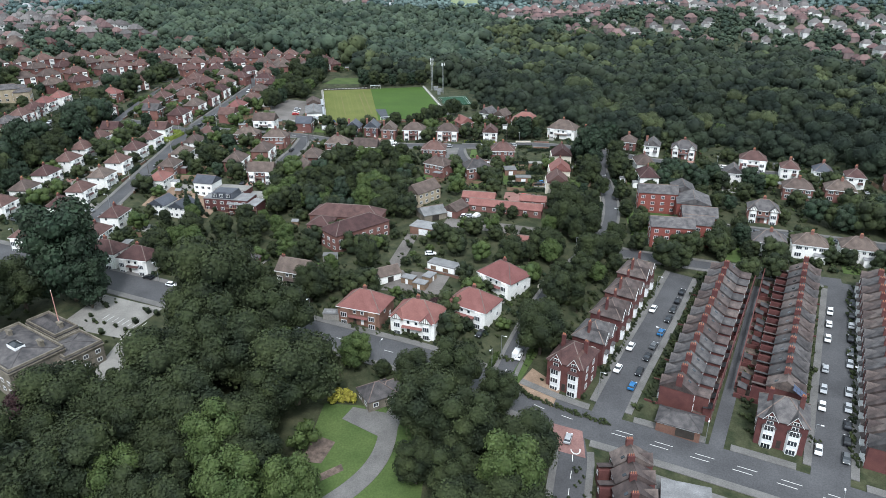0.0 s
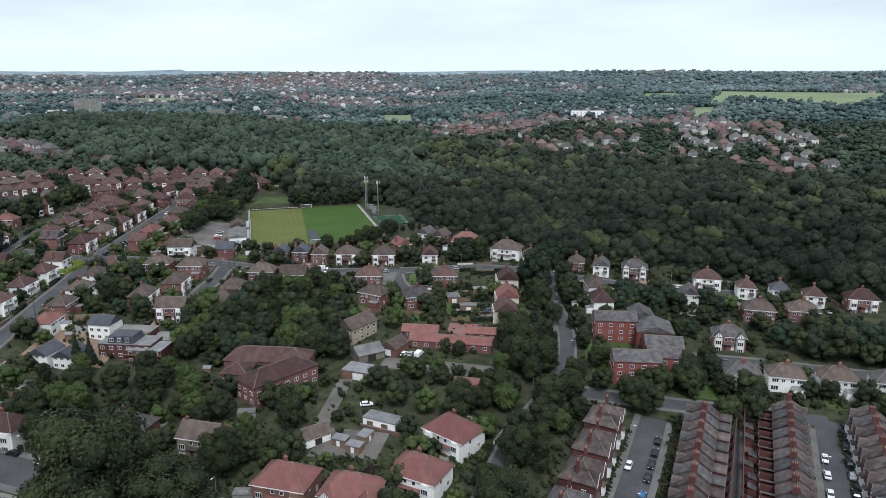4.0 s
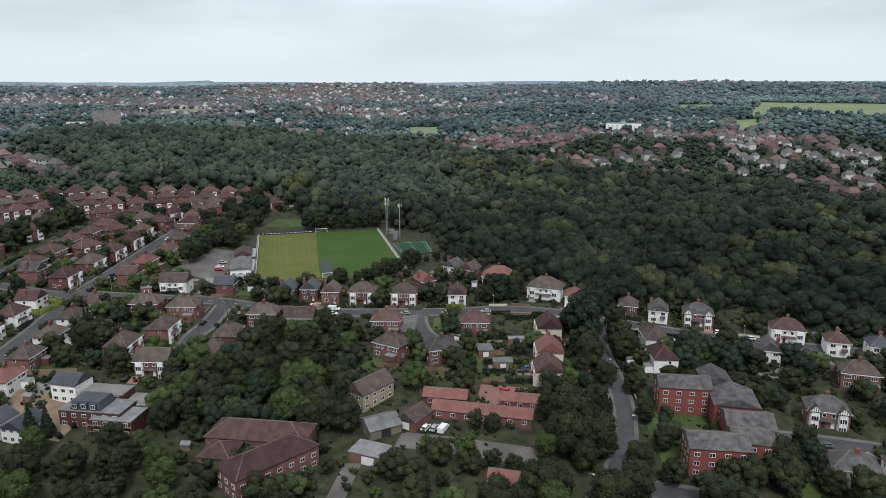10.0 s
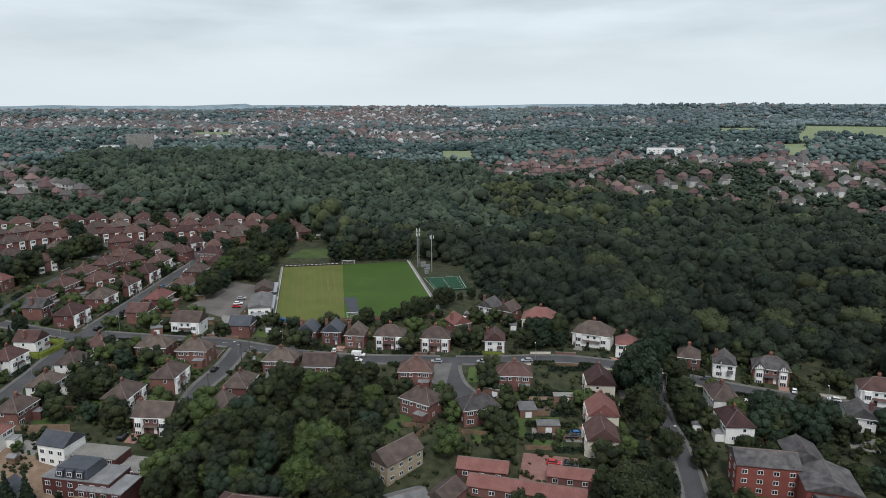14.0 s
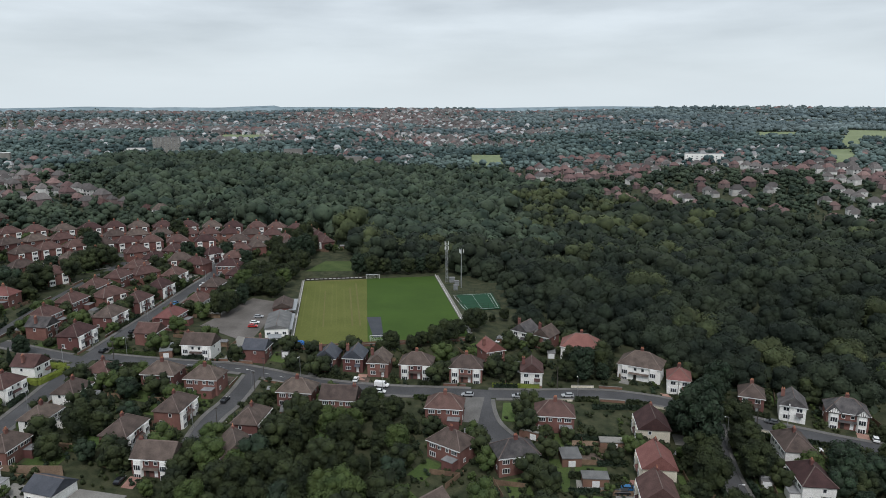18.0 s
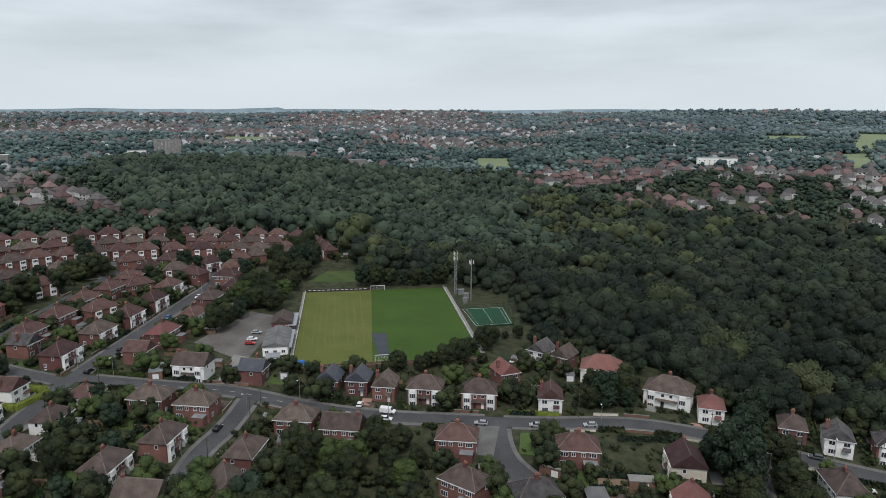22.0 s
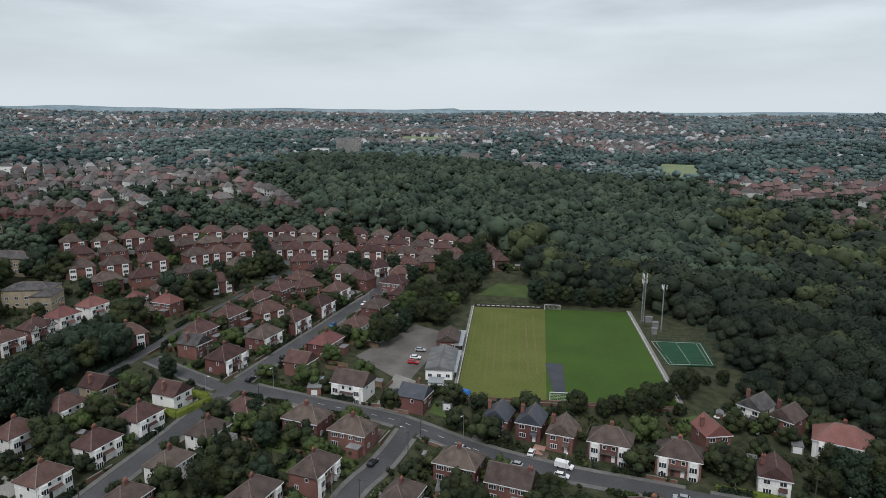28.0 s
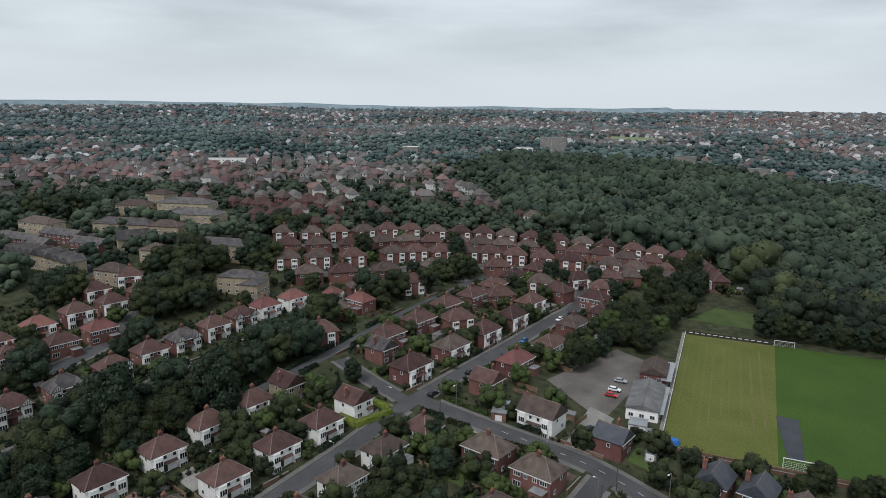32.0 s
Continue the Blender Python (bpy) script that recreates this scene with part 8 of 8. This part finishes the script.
# houses stand along short parallel streets, each district with its own bearing
centres = []
for ring_r in np.geomspace(430, 4200, 15):
    for b in np.arange(-84, 46, math.degrees((150 + ring_r * 0.07) / ring_r)):
        a = radians(b + rs.uniform(-3, 3))
        q = ring_r * rs.uniform(0.93, 1.07)
        centres.append((q * math.sin(a), q * math.cos(a), rs.uniform(0, math.pi), 1 + max(0, ring_r - 1400) / 2300))
centres = np.array(centres)
hx, hy, ha, hs = [], [], [], []
for cx, cy, turn, g in centres:
    reach = (150 + math.hypot(cx, cy) * 0.07) * 0.95
    u, v = np.meshgrid(np.arange(-reach, reach, 13.6 * g), np.arange(-reach, reach, 25.0 * g))
    v = v + np.where((np.arange(v.shape[0]) % 2)[:, None] == 0, 2.5, -2.5) * g
    u, v = (u + rs.uniform(-1.6, 1.6, u.shape)).ravel(), (v + rs.uniform(-1.6, 1.6, v.shape)).ravel()
    x_, y_ = cx + u * math.cos(turn) - v * math.sin(turn), cy + u * math.sin(turn) + v * math.cos(turn)
    near_ = ((x_[:, None] - centres[None, :, 0]) ** 2 + (y_[:, None] - centres[None, :, 1]) ** 2).argmin(1)
    ok = (centres[near_, 0] == cx) & (centres[near_, 1] == cy)
    ok &= (built_up(x_, y_) > 0.21 + rs.uniform(-0.22, 0.22, len(x_))) & (rs.rand(len(x_)) < 0.85)
    ok &= open_ground(x_, y_) & (np.hypot(x_, y_) < 4200) & (np.hypot(x_, y_) > 380)
    hx.append(x_[ok]), hy.append(y_[ok]), ha.append(np.full(ok.sum(), turn)), hs.append(np.full(ok.sum(), g))
hx, hy, ha, hs = (np.concatenate(v) for v in (hx, hy, ha, hs))
taken = set(zip((hx // 11).astype(int), (hy // 11).astype(int)))

far_x, far_y, far_s = [], [], []
ring_r = 330.0
while ring_r < 4350:
    gap_m = 7.2 + ring_r / 400 + max(0, ring_r - 900) / 480 + max(0, ring_r - 1750) / 170
    b = np.radians(np.arange(-84, 46, math.degrees(gap_m / ring_r)))
    b = b + rs.uniform(-0.45, 0.45, len(b)) * gap_m / ring_r
    q = ring_r + rs.uniform(-0.5, 0.5, len(b)) * gap_m
    far_x.append(q * np.sin(b)), far_y.append(q * np.cos(b)), far_s.append(np.full(len(b), gap_m))
    ring_r += gap_m * 0.92
far_x, far_y, far_s = (np.concatenate(v) for v in (far_x, far_y, far_s))
ok = open_ground(far_x, far_y)
ok &= np.array([(a, b) not in taken or k for a, b, k in zip((far_x // 11).astype(int), (far_y // 11).astype(int), rs.rand(len(far_x)) < 0.18)])
ok &= rs.rand(len(far_x)) > 0.5 * np.clip(built_up(far_x, far_y) - 0.08, 0, 0.4) / 0.4
tx, ty, ts = far_x[ok], far_y[ok], far_s[ok]
tsize = rs.choice([0.5, 0.65, 0.8, 1.0, 1.2, 1.5], len(tx), p=[0.14, 0.2, 0.24, 0.2, 0.14, 0.08]) * (1 - 0.42 * np.clip(built_up(tx, ty) / 0.4, 0, 1))
reach_ = np.hypot(tx, ty)
wood_sub = [crown_arrays(230 + i, 5.0, 9.0, 8, 70, 0.5, "round", BALL0, 1.0, 0.2, 1.2, 0.2) for i in range(6)]
tall_ = [crown_arrays(250 + i, 3.2, 12.0, 6, 40, 0.5, "column", BALL0, 1.0, 0.1, 1.2, 0.2) for i in range(2)]
clump = [crown_arrays(240 + i, 4.8, 9.5, 2, 4, 0.9, "round", BALL0, 1.0, 0.3, 1.45, 0.25) for i in range(6)]
dome = [crown_arrays(246 + i, 5.0, 9.0, 1, 2, 1.0, "round", BALL0, 1.0, 0.3, 1.6, 0.25) for i in range(4)]
# haze is put into the leaf colour, bluer and paler ring by ring
for lo, hi, protos, flat_, leaf_, words in ((0, 900, wood_sub + tall_, 0.95, HAZY_SLOPE_LEAF, "green trees scattered through the suburb beyond the woods"), (900, 1750, clump, 0.9, FAR_HAZE_LEAF, "dark trees of the distant suburb, blue haze put into the leaf colour"),
                                            (1750, 9000, dome, 0.85, FARTHEST_HAZE_LEAF, "trees reaching to the horizon, stronger haze put into their pale blue-green")):
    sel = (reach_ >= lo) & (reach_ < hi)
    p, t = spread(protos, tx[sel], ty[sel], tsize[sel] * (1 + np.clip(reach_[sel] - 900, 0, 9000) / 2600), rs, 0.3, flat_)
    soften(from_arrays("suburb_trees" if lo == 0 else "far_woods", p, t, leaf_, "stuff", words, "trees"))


def far_houses(name, x, y, a, scale, wall, tiles, label):
    """Joined distant houses: body, hipped roof, chimney and window bands."""
    w, d, e, rise = 5.0, 4.3, 5.2, 4.2
    v = np.array([(-w, -d, -4), (w, -d, -4), (w, d, -4), (-w, d, -4), (-w, -d, e), (w, -d, e), (w, d, e), (-w, d, e),
                  (-w - .4, -d - .4, e), (w + .4, -d - .4, e), (w + .4, d + .4, e), (-w - .4, d + .4, e), (-w + 2.4, 0, e + rise), (w - 2.4, 0, e + rise),
                  *[(sx * w * 0.5 + a, -d - 0.06, z + b) for sx in (-1, 1) for z in (1.5, 4.1) for a, b in ((-1.1, -.6), (1.1, -.6), (1.1, .6), (-1.1, .6))],
                  *[(w + 0.06, a, 4.0 + b) for a, b in ((-.6, -.6), (.6, -.6), (.6, .6), (-.6, .6))],
                  (-.5, -.4, e + 1.6), (.5, -.4, e + 1.6), (.5, .4, e + 1.6), (-.5, .4, e + 1.6), (-.5, -.4, e + 4), (.5, -.4, e + 4), (.5, .4, e + 4), (-.5, .4, e + 4)], float)
    f, m = [], []

    def quad(a, b, c, g, mat):
        f.extend([(a, b, c), (a, c, g)])
        m.extend([mat, mat])

    for q in ((0, 1, 5, 4), (1, 2, 6, 5), (2, 3, 7, 6), (3, 0, 4, 7)):
        quad(*q, 0)
    quad(8, 9, 13, 12, 1)
    quad(10, 11, 12, 13, 1)
    f.extend([(9, 10, 13), (11, 8, 12)])
    m.extend([1, 1])
    quad(11, 10, 9, 8, 1)
    for k in range(5):
        quad(*(14 + 4 * k + i for i in range(4)), 2)
    c0 = 34
    for q in ((0, 1, 5, 4), (1, 2, 6, 5), (2, 3, 7, 6), (3, 0, 4, 7), (4, 5, 6, 7)):
        quad(*(c0 + i for i in q), 1)
    f, m = np.array(f), np.array(m)
    a = a + rs.choice([0, 0, 0, math.pi / 2, math.pi, math.pi], len(x)) + rs.uniform(-0.12, 0.12, len(x))
    c, s = np.cos(a)[:, None], np.sin(a)[:, None]
    q = v[None] * scale[:, None, None]
    z = height(x, y)
    out = np.stack([q[..., 0] * c - q[..., 1] * s + x[:, None], q[..., 0] * s + q[..., 1] * c + y[:, None], q[..., 2] + z[:, None]], -1).reshape(-1, 3)
    tris = (f[None] + (np.arange(len(x)) * len(v))[:, None, None]).reshape(-1, 3)
    ob = from_arrays(name, out, tris, [wall, tiles, WINDOW_GLASS], "stuff", label, "houses", None, np.tile(m, len(x)))
    ob.data.polygons.foreach_set("use_smooth", np.zeros(len(ob.data.polygons), bool))


# the red, brown and brick tones are greyed to hold the distance haze
FAR_HAZE_RED = material("hazy_distant_red_roofs", (0.118, 0.074, 0.070), (0.198, 0.128, 0.120), 0.01, 0.5, 0.9, 0.0, 0, island=0.3)
FAR_HAZE_BROWN = material("hazy_distant_brown_roofs", (0.090, 0.082, 0.080), (0.150, 0.136, 0.130), 0.01, 0.5, 0.9, 0.0, 0, island=0.3)
FAR_PALE = material("distant_pale_roofs", (0.26, 0.26, 0.265), (0.42, 0.42, 0.42), 0.01, 0.5, 0.9, 0.0, 0, island=0.35)
FAR_HAZE_BRICK = material("hazy_distant_brick", (0.145, 0.108, 0.104), (0.27, 0.205, 0.196), 0.01, 0.5, 0.9, 0.0, 0, island=0.25)
FAR_WHITE = material("distant_white_render", (0.42, 0.41, 0.39), (0.70, 0.69, 0.66), 0.01, 0.5, 0.9, 0.0, 0, island=0.25)
scale = hs * rs.choice([0.7, 0.85, 0.95, 1.05], len(hx))
lot = rs.rand(len(hx)) * 0.6 + 0.4 * (0.5 + 0.5 * lattice(hx, hy, 240, 51))
lot = np.where((hx > -40) & (hx < 178) & (hy < 1060) & (lot > 0.3), 0.9 * (lot - 0.3), lot)
lot = np.where((np.hypot(hx, hy) > 1100) & (lot < 0.34) & (rs.rand(len(hx)) < 0.45), 0.45, lot)
lot = np.where((hx >= 178) & (hy < 1000) & (lot > 0.5), lot - 0.3, lot)
lot = np.where((lot > 0.52) & (lot < 0.62) & (np.hypot(hx, hy) < 950), lot - 0.45, lot)
for lo, hi, wall, tiles, words in ((0, 0.34, FAR_HAZE_BRICK, FAR_HAZE_RED, "distant brick houses with red roofs, colours muted for haze"), (0.34, 0.52, FAR_WHITE, FAR_HAZE_BROWN, "distant white houses with brown roofs, roof colour greyed for haze"),
                                   (0.52, 0.62, FAR_WHITE, FAR_PALE, "distant white houses with pale grey roofs"), (0.62, 1.01, FAR_HAZE_BRICK, FAR_HAZE_BROWN, "distant brick houses with brown roofs, colours greyed for haze")):
    sel = (lot >= lo) & (lot < hi) & (np.hypot(hx, hy) >= 640)
    far_houses("distant_houses", hx[sel], hy[sel], ha[sel], scale[sel], wall, tiles, words)
for lo, hi, wall, tiles, words in ((0, 0.5, BRICK, ROOF_RED, "red-brick houses at the back of the estate"), (0.5, 0.8, BRICK, ROOF_BROWN, "brown-roofed brick houses at the back of the estate"), (0.8, 1.01, RENDER, ROOF_BROWN, "white houses beyond the estate")):
    sel = (lot >= lo) & (lot < hi) & (np.hypot(hx, hy) < 640)
    far_houses("estate_houses", hx[sel], hy[sel], ha[sel], scale[sel], wall, tiles, words)
for field in FIELDS:
    drape("field", field, FIELD, 1.2, 20, "structure", "pale green open field in the distance")

# hills at the skyline, the haze before them painted into their blue-green
HAZE_HILL = material("haze_blue_hills", (0.19, 0.25, 0.28), (0.24, 0.30, 0.33), 0.002, 0.02, 1.0, 0.0, 0.0)
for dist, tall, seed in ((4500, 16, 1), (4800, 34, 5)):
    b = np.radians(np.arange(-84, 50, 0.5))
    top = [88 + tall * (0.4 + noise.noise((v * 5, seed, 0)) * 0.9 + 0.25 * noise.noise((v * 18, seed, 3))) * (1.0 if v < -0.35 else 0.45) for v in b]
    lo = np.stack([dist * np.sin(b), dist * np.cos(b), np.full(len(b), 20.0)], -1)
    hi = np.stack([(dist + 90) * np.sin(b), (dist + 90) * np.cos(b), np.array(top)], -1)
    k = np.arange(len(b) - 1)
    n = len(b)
    from_arrays("backdrop_hills", np.concatenate([lo, hi]), np.stack([k, k + 1, k + n + 1, k + n], -1), HAZE_HILL, "structure", "low hills along the horizon, haze put into their blue-green colour")


# ---- cars and street furniture ----
CAR_MASTERS = {}


def car(paint, van=False):
    key = (paint, van)
    if key in CAR_MASTERS:
        return CAR_MASTERS[key]
    m = CAR_PAINTS[paint]
    names = ("white", "black", "silver", "grey", "blue", "red", "light blue")
    ob = tagged(new("van" if van else "car"), f"{names[paint]} {'panel van' if van else 'hatchback car'} parked beside the road", "van" if van else "car")
    L, W = (5.2, 1.95) if van else (4.2, 1.76)
    bm = bmesh.new()
    if van:
        side = [(-L / 2, 0.35), (L / 2 - 0.1, 0.35), (L / 2, 0.9), (L / 2 - 0.9, 1.2), (L / 2 - 1.5, 2.0), (-L / 2 + 0.1, 2.1), (-L / 2, 1.6)]
    else:
        side = [(-L / 2, 0.35), (L / 2 - 0.05, 0.35), (L / 2, 0.65), (L / 2 - 0.5, 0.85), (L / 2 - 1.15, 0.95), (-L / 2 + 0.1, 1.0), (-L / 2, 0.8)]
    rings = [[bm.verts.new((x, s * W / 2, z)) for x, z in side] for s in (-1, 1)]
    n = len(side)
    bm.faces.new(rings[0])
    bm.faces.new(rings[1][::-1])
    for i in range(n):
        bm.faces.new((rings[0][i], rings[1][i], rings[1][(i + 1) % n], rings[0][(i + 1) % n]))
    bmesh.ops.recalc_face_normals(bm, faces=bm.faces)
    bmesh.ops.bevel(bm, geom=[e for e in bm.edges], offset=0.07, segments=1, affect="EDGES")
    body = part("body", bm, m, ob)
    if van:
        screen = block(bmesh.new(), L / 2 - 1.5, L / 2 - 0.85, -W / 2 + 0.15, W / 2 - 0.15, 1.25, 1.9, 0, (L / 2 - 1.6, L / 2 - 1.38, -W / 2 + 0.2, W / 2 - 0.2))
        part("windscreen", screen, WINDOW_GLASS, ob)
    else:
        part("window_band", block(bmesh.new(), -L / 2 + 0.2, L / 2 - 1.1, -W / 2 + 0.05, W / 2 - 0.05, 0.93, 1.38, 0, (-L / 2 + 0.65, L / 2 - 1.75, -W / 2 + 0.2, W / 2 - 0.2)), WINDOW_GLASS, ob)
        part("roof", block(bmesh.new(), -L / 2 + 0.62, L / 2 - 1.72, -W / 2 + 0.19, W / 2 - 0.19, 1.38, 1.44, 0, (-L / 2 + 0.75, L / 2 - 1.85, -W / 2 + 0.27, W / 2 - 0.27)), m, ob)
    for x in (-L * 0.31, L * 0.31):
        for s in (-1, 1):
            w = bmesh.new()
            tube(w, 0, 0, -0.1, 0.1, 0.32, 0.32, 12)
            part("wheel", w, RUBBER, ob).matrix_basis = pose(x, s * (W / 2 - 0.08), 0.32, 90)
    for s in (-1, 1):
        part("headlight", block(bmesh.new(), L / 2 - 0.12, L / 2 + 0.01, s * W * 0.36 - 0.17, s * W * 0.36 + 0.17, 0.62, 0.76), WHITE, ob)
    return CAR_MASTERS.setdefault(key, ob)


def park_car(x, y, turn, paint, van=False, group="parked cars"):
    master = car(paint, van)
    m = pose(x, y, level(x, y) + 0.16, 0, 0, turn)
    if master.name in PLACED:
        ob = copy_thing(master, m)
    else:
        PLACED.add(master.name)
        master.matrix_basis = m
        ob = master
    tagged(ob, group=group)


def line_cars(key, offset, start, stop, gap, chance, paints, group):
    xy, way, half, walkway = ROAD_LINES[key]
    d = np.r_[0, np.cumsum(np.linalg.norm(np.diff(xy, axis=0), axis=1))]
    s = start
    while s < min(stop, d[-1] - 3):
        if pick.random() < chance:
            i = int(np.searchsorted(d, s)) - 1
            x = np.interp(s, d, xy[:, 0]) + way[i][1] * offset
            y = np.interp(s, d, xy[:, 1]) - way[i][0] * offset
            park_car(x, y, math.degrees(math.atan2(way[i][1], way[i][0])) + pick.choice((0, 180)), pick.choice(paints), False, group)
        s += gap * pick.uniform(0.9, 1.25)


line_cars("road_terrace_west", 2.9, 20, 80, 6.6, 0.95, (1, 1, 6, 2, 3, 4, 1), "cars on the west terrace street")
line_cars("road_terrace_west", -2.9, 25, 78, 12, 0.5, (0, 1, 0), "cars on the west terrace street")
line_cars("road_terrace_east", 3.1, 12, 90, 6.5, 0.85, (1, 3, 0, 2, 1, 1, 3, 5), "cars on the east terrace street")
line_cars("road_terrace_east", -3.1, 12, 90, 8.0, 0.6, (0, 2, 1, 0, 2, 3), "cars on the east terrace street")
line_cars("road_white_houses", 2.3, 20, 130, 17, 0.5, (0, 1, 3), "cars on the white street")
line_cars("road_estate", 2.3, 10, 150, 11, 0.55, (1, 4, 3, 0, 1), "cars on the estate road")
line_cars("road_club", 2.2, 20, 190, 14, 0.5, (0, 2, 1), "cars on the club road")
line_cars("road_club", -2.2, 200, 300, 12, 0.6, (0, 1, 3), "cars under the woods")
line_cars("road_estate_south", 2.1, 10, 50, 14, 0.7, (3, 1, 2), "cars on the estate road")
line_cars("road_flats", 2.0, 6, 80, 11, 0.6, (2, 1, 3), "cars by the flats")
line_cars("road_upper_row", -1.8, 10, 120, 10, 0.7, (0, 1, 2, 3), "cars on the upper row")
line_cars("road_hill", 1.8, 4, 50, 9, 0.6, (0, 1, 3), "cars on the hill road")
for x, y, t, c in ((-126.3, 361.2, 12, 2), (-125, 353.5, 15, 0), (-124, 349, 12, 5), (-119, 325, 60, 1), (-70, 177, 40, 3), (-72, 172, 110, 4), (12.5, 236.8, -8, 5), (17.2, 236.2, -6, 1), (-13.2, 215.2, 70, 0), (-10.6, 215, 70, 2),
                   (-110, 149.5, -14, 0), (-120, 153, 165, 1), (-100, 137, -14, 2), (9, 124, 75, 0), (21.5, 93.5, 75, 2), (20, 70, 88, 6), (-20, 172, 30, 0), (-86, 300.5, 5, 6), (-23.5, 180, 10, 0)):
    park_car(x, y, t, c)
park_car(-58, 304.6, -4, 0, True, "white vans")
park_car(-7.8, 214.4, 70, 0, True, "white vans")
park_car(8.5, 125, 72, 0, True, "white vans")


def street_lamp():
    ob = tagged(new("street_lamp"), "grey steel street lamp with a curved arm", "street lamp", "street lamps")
    part("pole", tube(bmesh.new(), 0, 0, -0.5, 7.6, 0.1, 0.06), STEEL, ob)
    part("arm", block(bmesh.new(), -0.05, 1.3, -0.04, 0.04, 7.5, 7.6), STEEL, ob)
    part("lamp_head", block(bmesh.new(), 0.9, 1.6, -0.15, 0.15, 7.48, 7.64), WHITE, ob)
    return ob


lamp = street_lamp()
for key, step in (("road_main", 30), ("road_terrace_west", 28), ("road_terrace_east", 28), ("road_white_houses", 32), ("road_estate", 32), ("road_club", 34), ("road_lane", 34), ("road_estate_south", 26)):
    xy, way, half, walkway = ROAD_LINES[key]
    for i in range(4, len(xy) - 2, max(1, int(step / 3))):
        side = 1 if (i // 10) % 2 else -1
        x, y = xy[i][0] + way[i][1] * side * (half + 0.5), xy[i][1] - way[i][0] * side * (half + 0.5)
        m = pose(x, y, level(x, y), 0, 0, math.degrees(math.atan2(way[i][0] * side, -way[i][1] * side)))
        if road_gap(x, y, key) < 1:
            continue
        if lamp.name in PLACED:
            copy_thing(lamp, m)
        else:
            PLACED.add(lamp.name)
            lamp.matrix_basis = m
pole = tagged(new("telegraph_pole"), "dark timber telegraph pole", "telegraph pole", "telegraph poles")
part("pole", tube(bmesh.new(), 0, 0, -1, 8.5, 0.15, 0.1), POLE, pole)
part("crossarm", block(bmesh.new(), -0.6, 0.6, -0.05, 0.05, 7.9, 8.05), POLE, pole)
pole.matrix_basis = pose(-157, 300.5, level(-157, 300.5))
for x, y in ((-101, 303), (-102.5, 268), (-159.5, 235), (4, 308), (43, 300), (-175, 350), (-100, 292), (66, 292)):
    copy_thing(pole, pose(x, y, level(x, y)))
drive_pick = random.Random(17)
on_drives = 0
for x, y, turn in PLOTS:
    if -262 < x < 172 and 130 < y < 440 and on_drives < 40:
        u, v = drive_pick.choice((-7.2, 7.2, -4.5, 4.5)), -8.2
        cx, cy = beside(x, y, turn, u, v)
        if drive_pick.random() < 0.6 and road_gap(cx, cy) > 1.6 and all(math.hypot(cx - b[0], cy - b[1]) > 6.4 for b in FOOT):
            park_car(cx, cy, turn + 90 + drive_pick.choice((0, 180)) + drive_pick.uniform(-4, 4), drive_pick.choice((0, 0, 1, 2, 3, 3, 4, 5)), False, "cars on garden drives")
            on_drives += 1
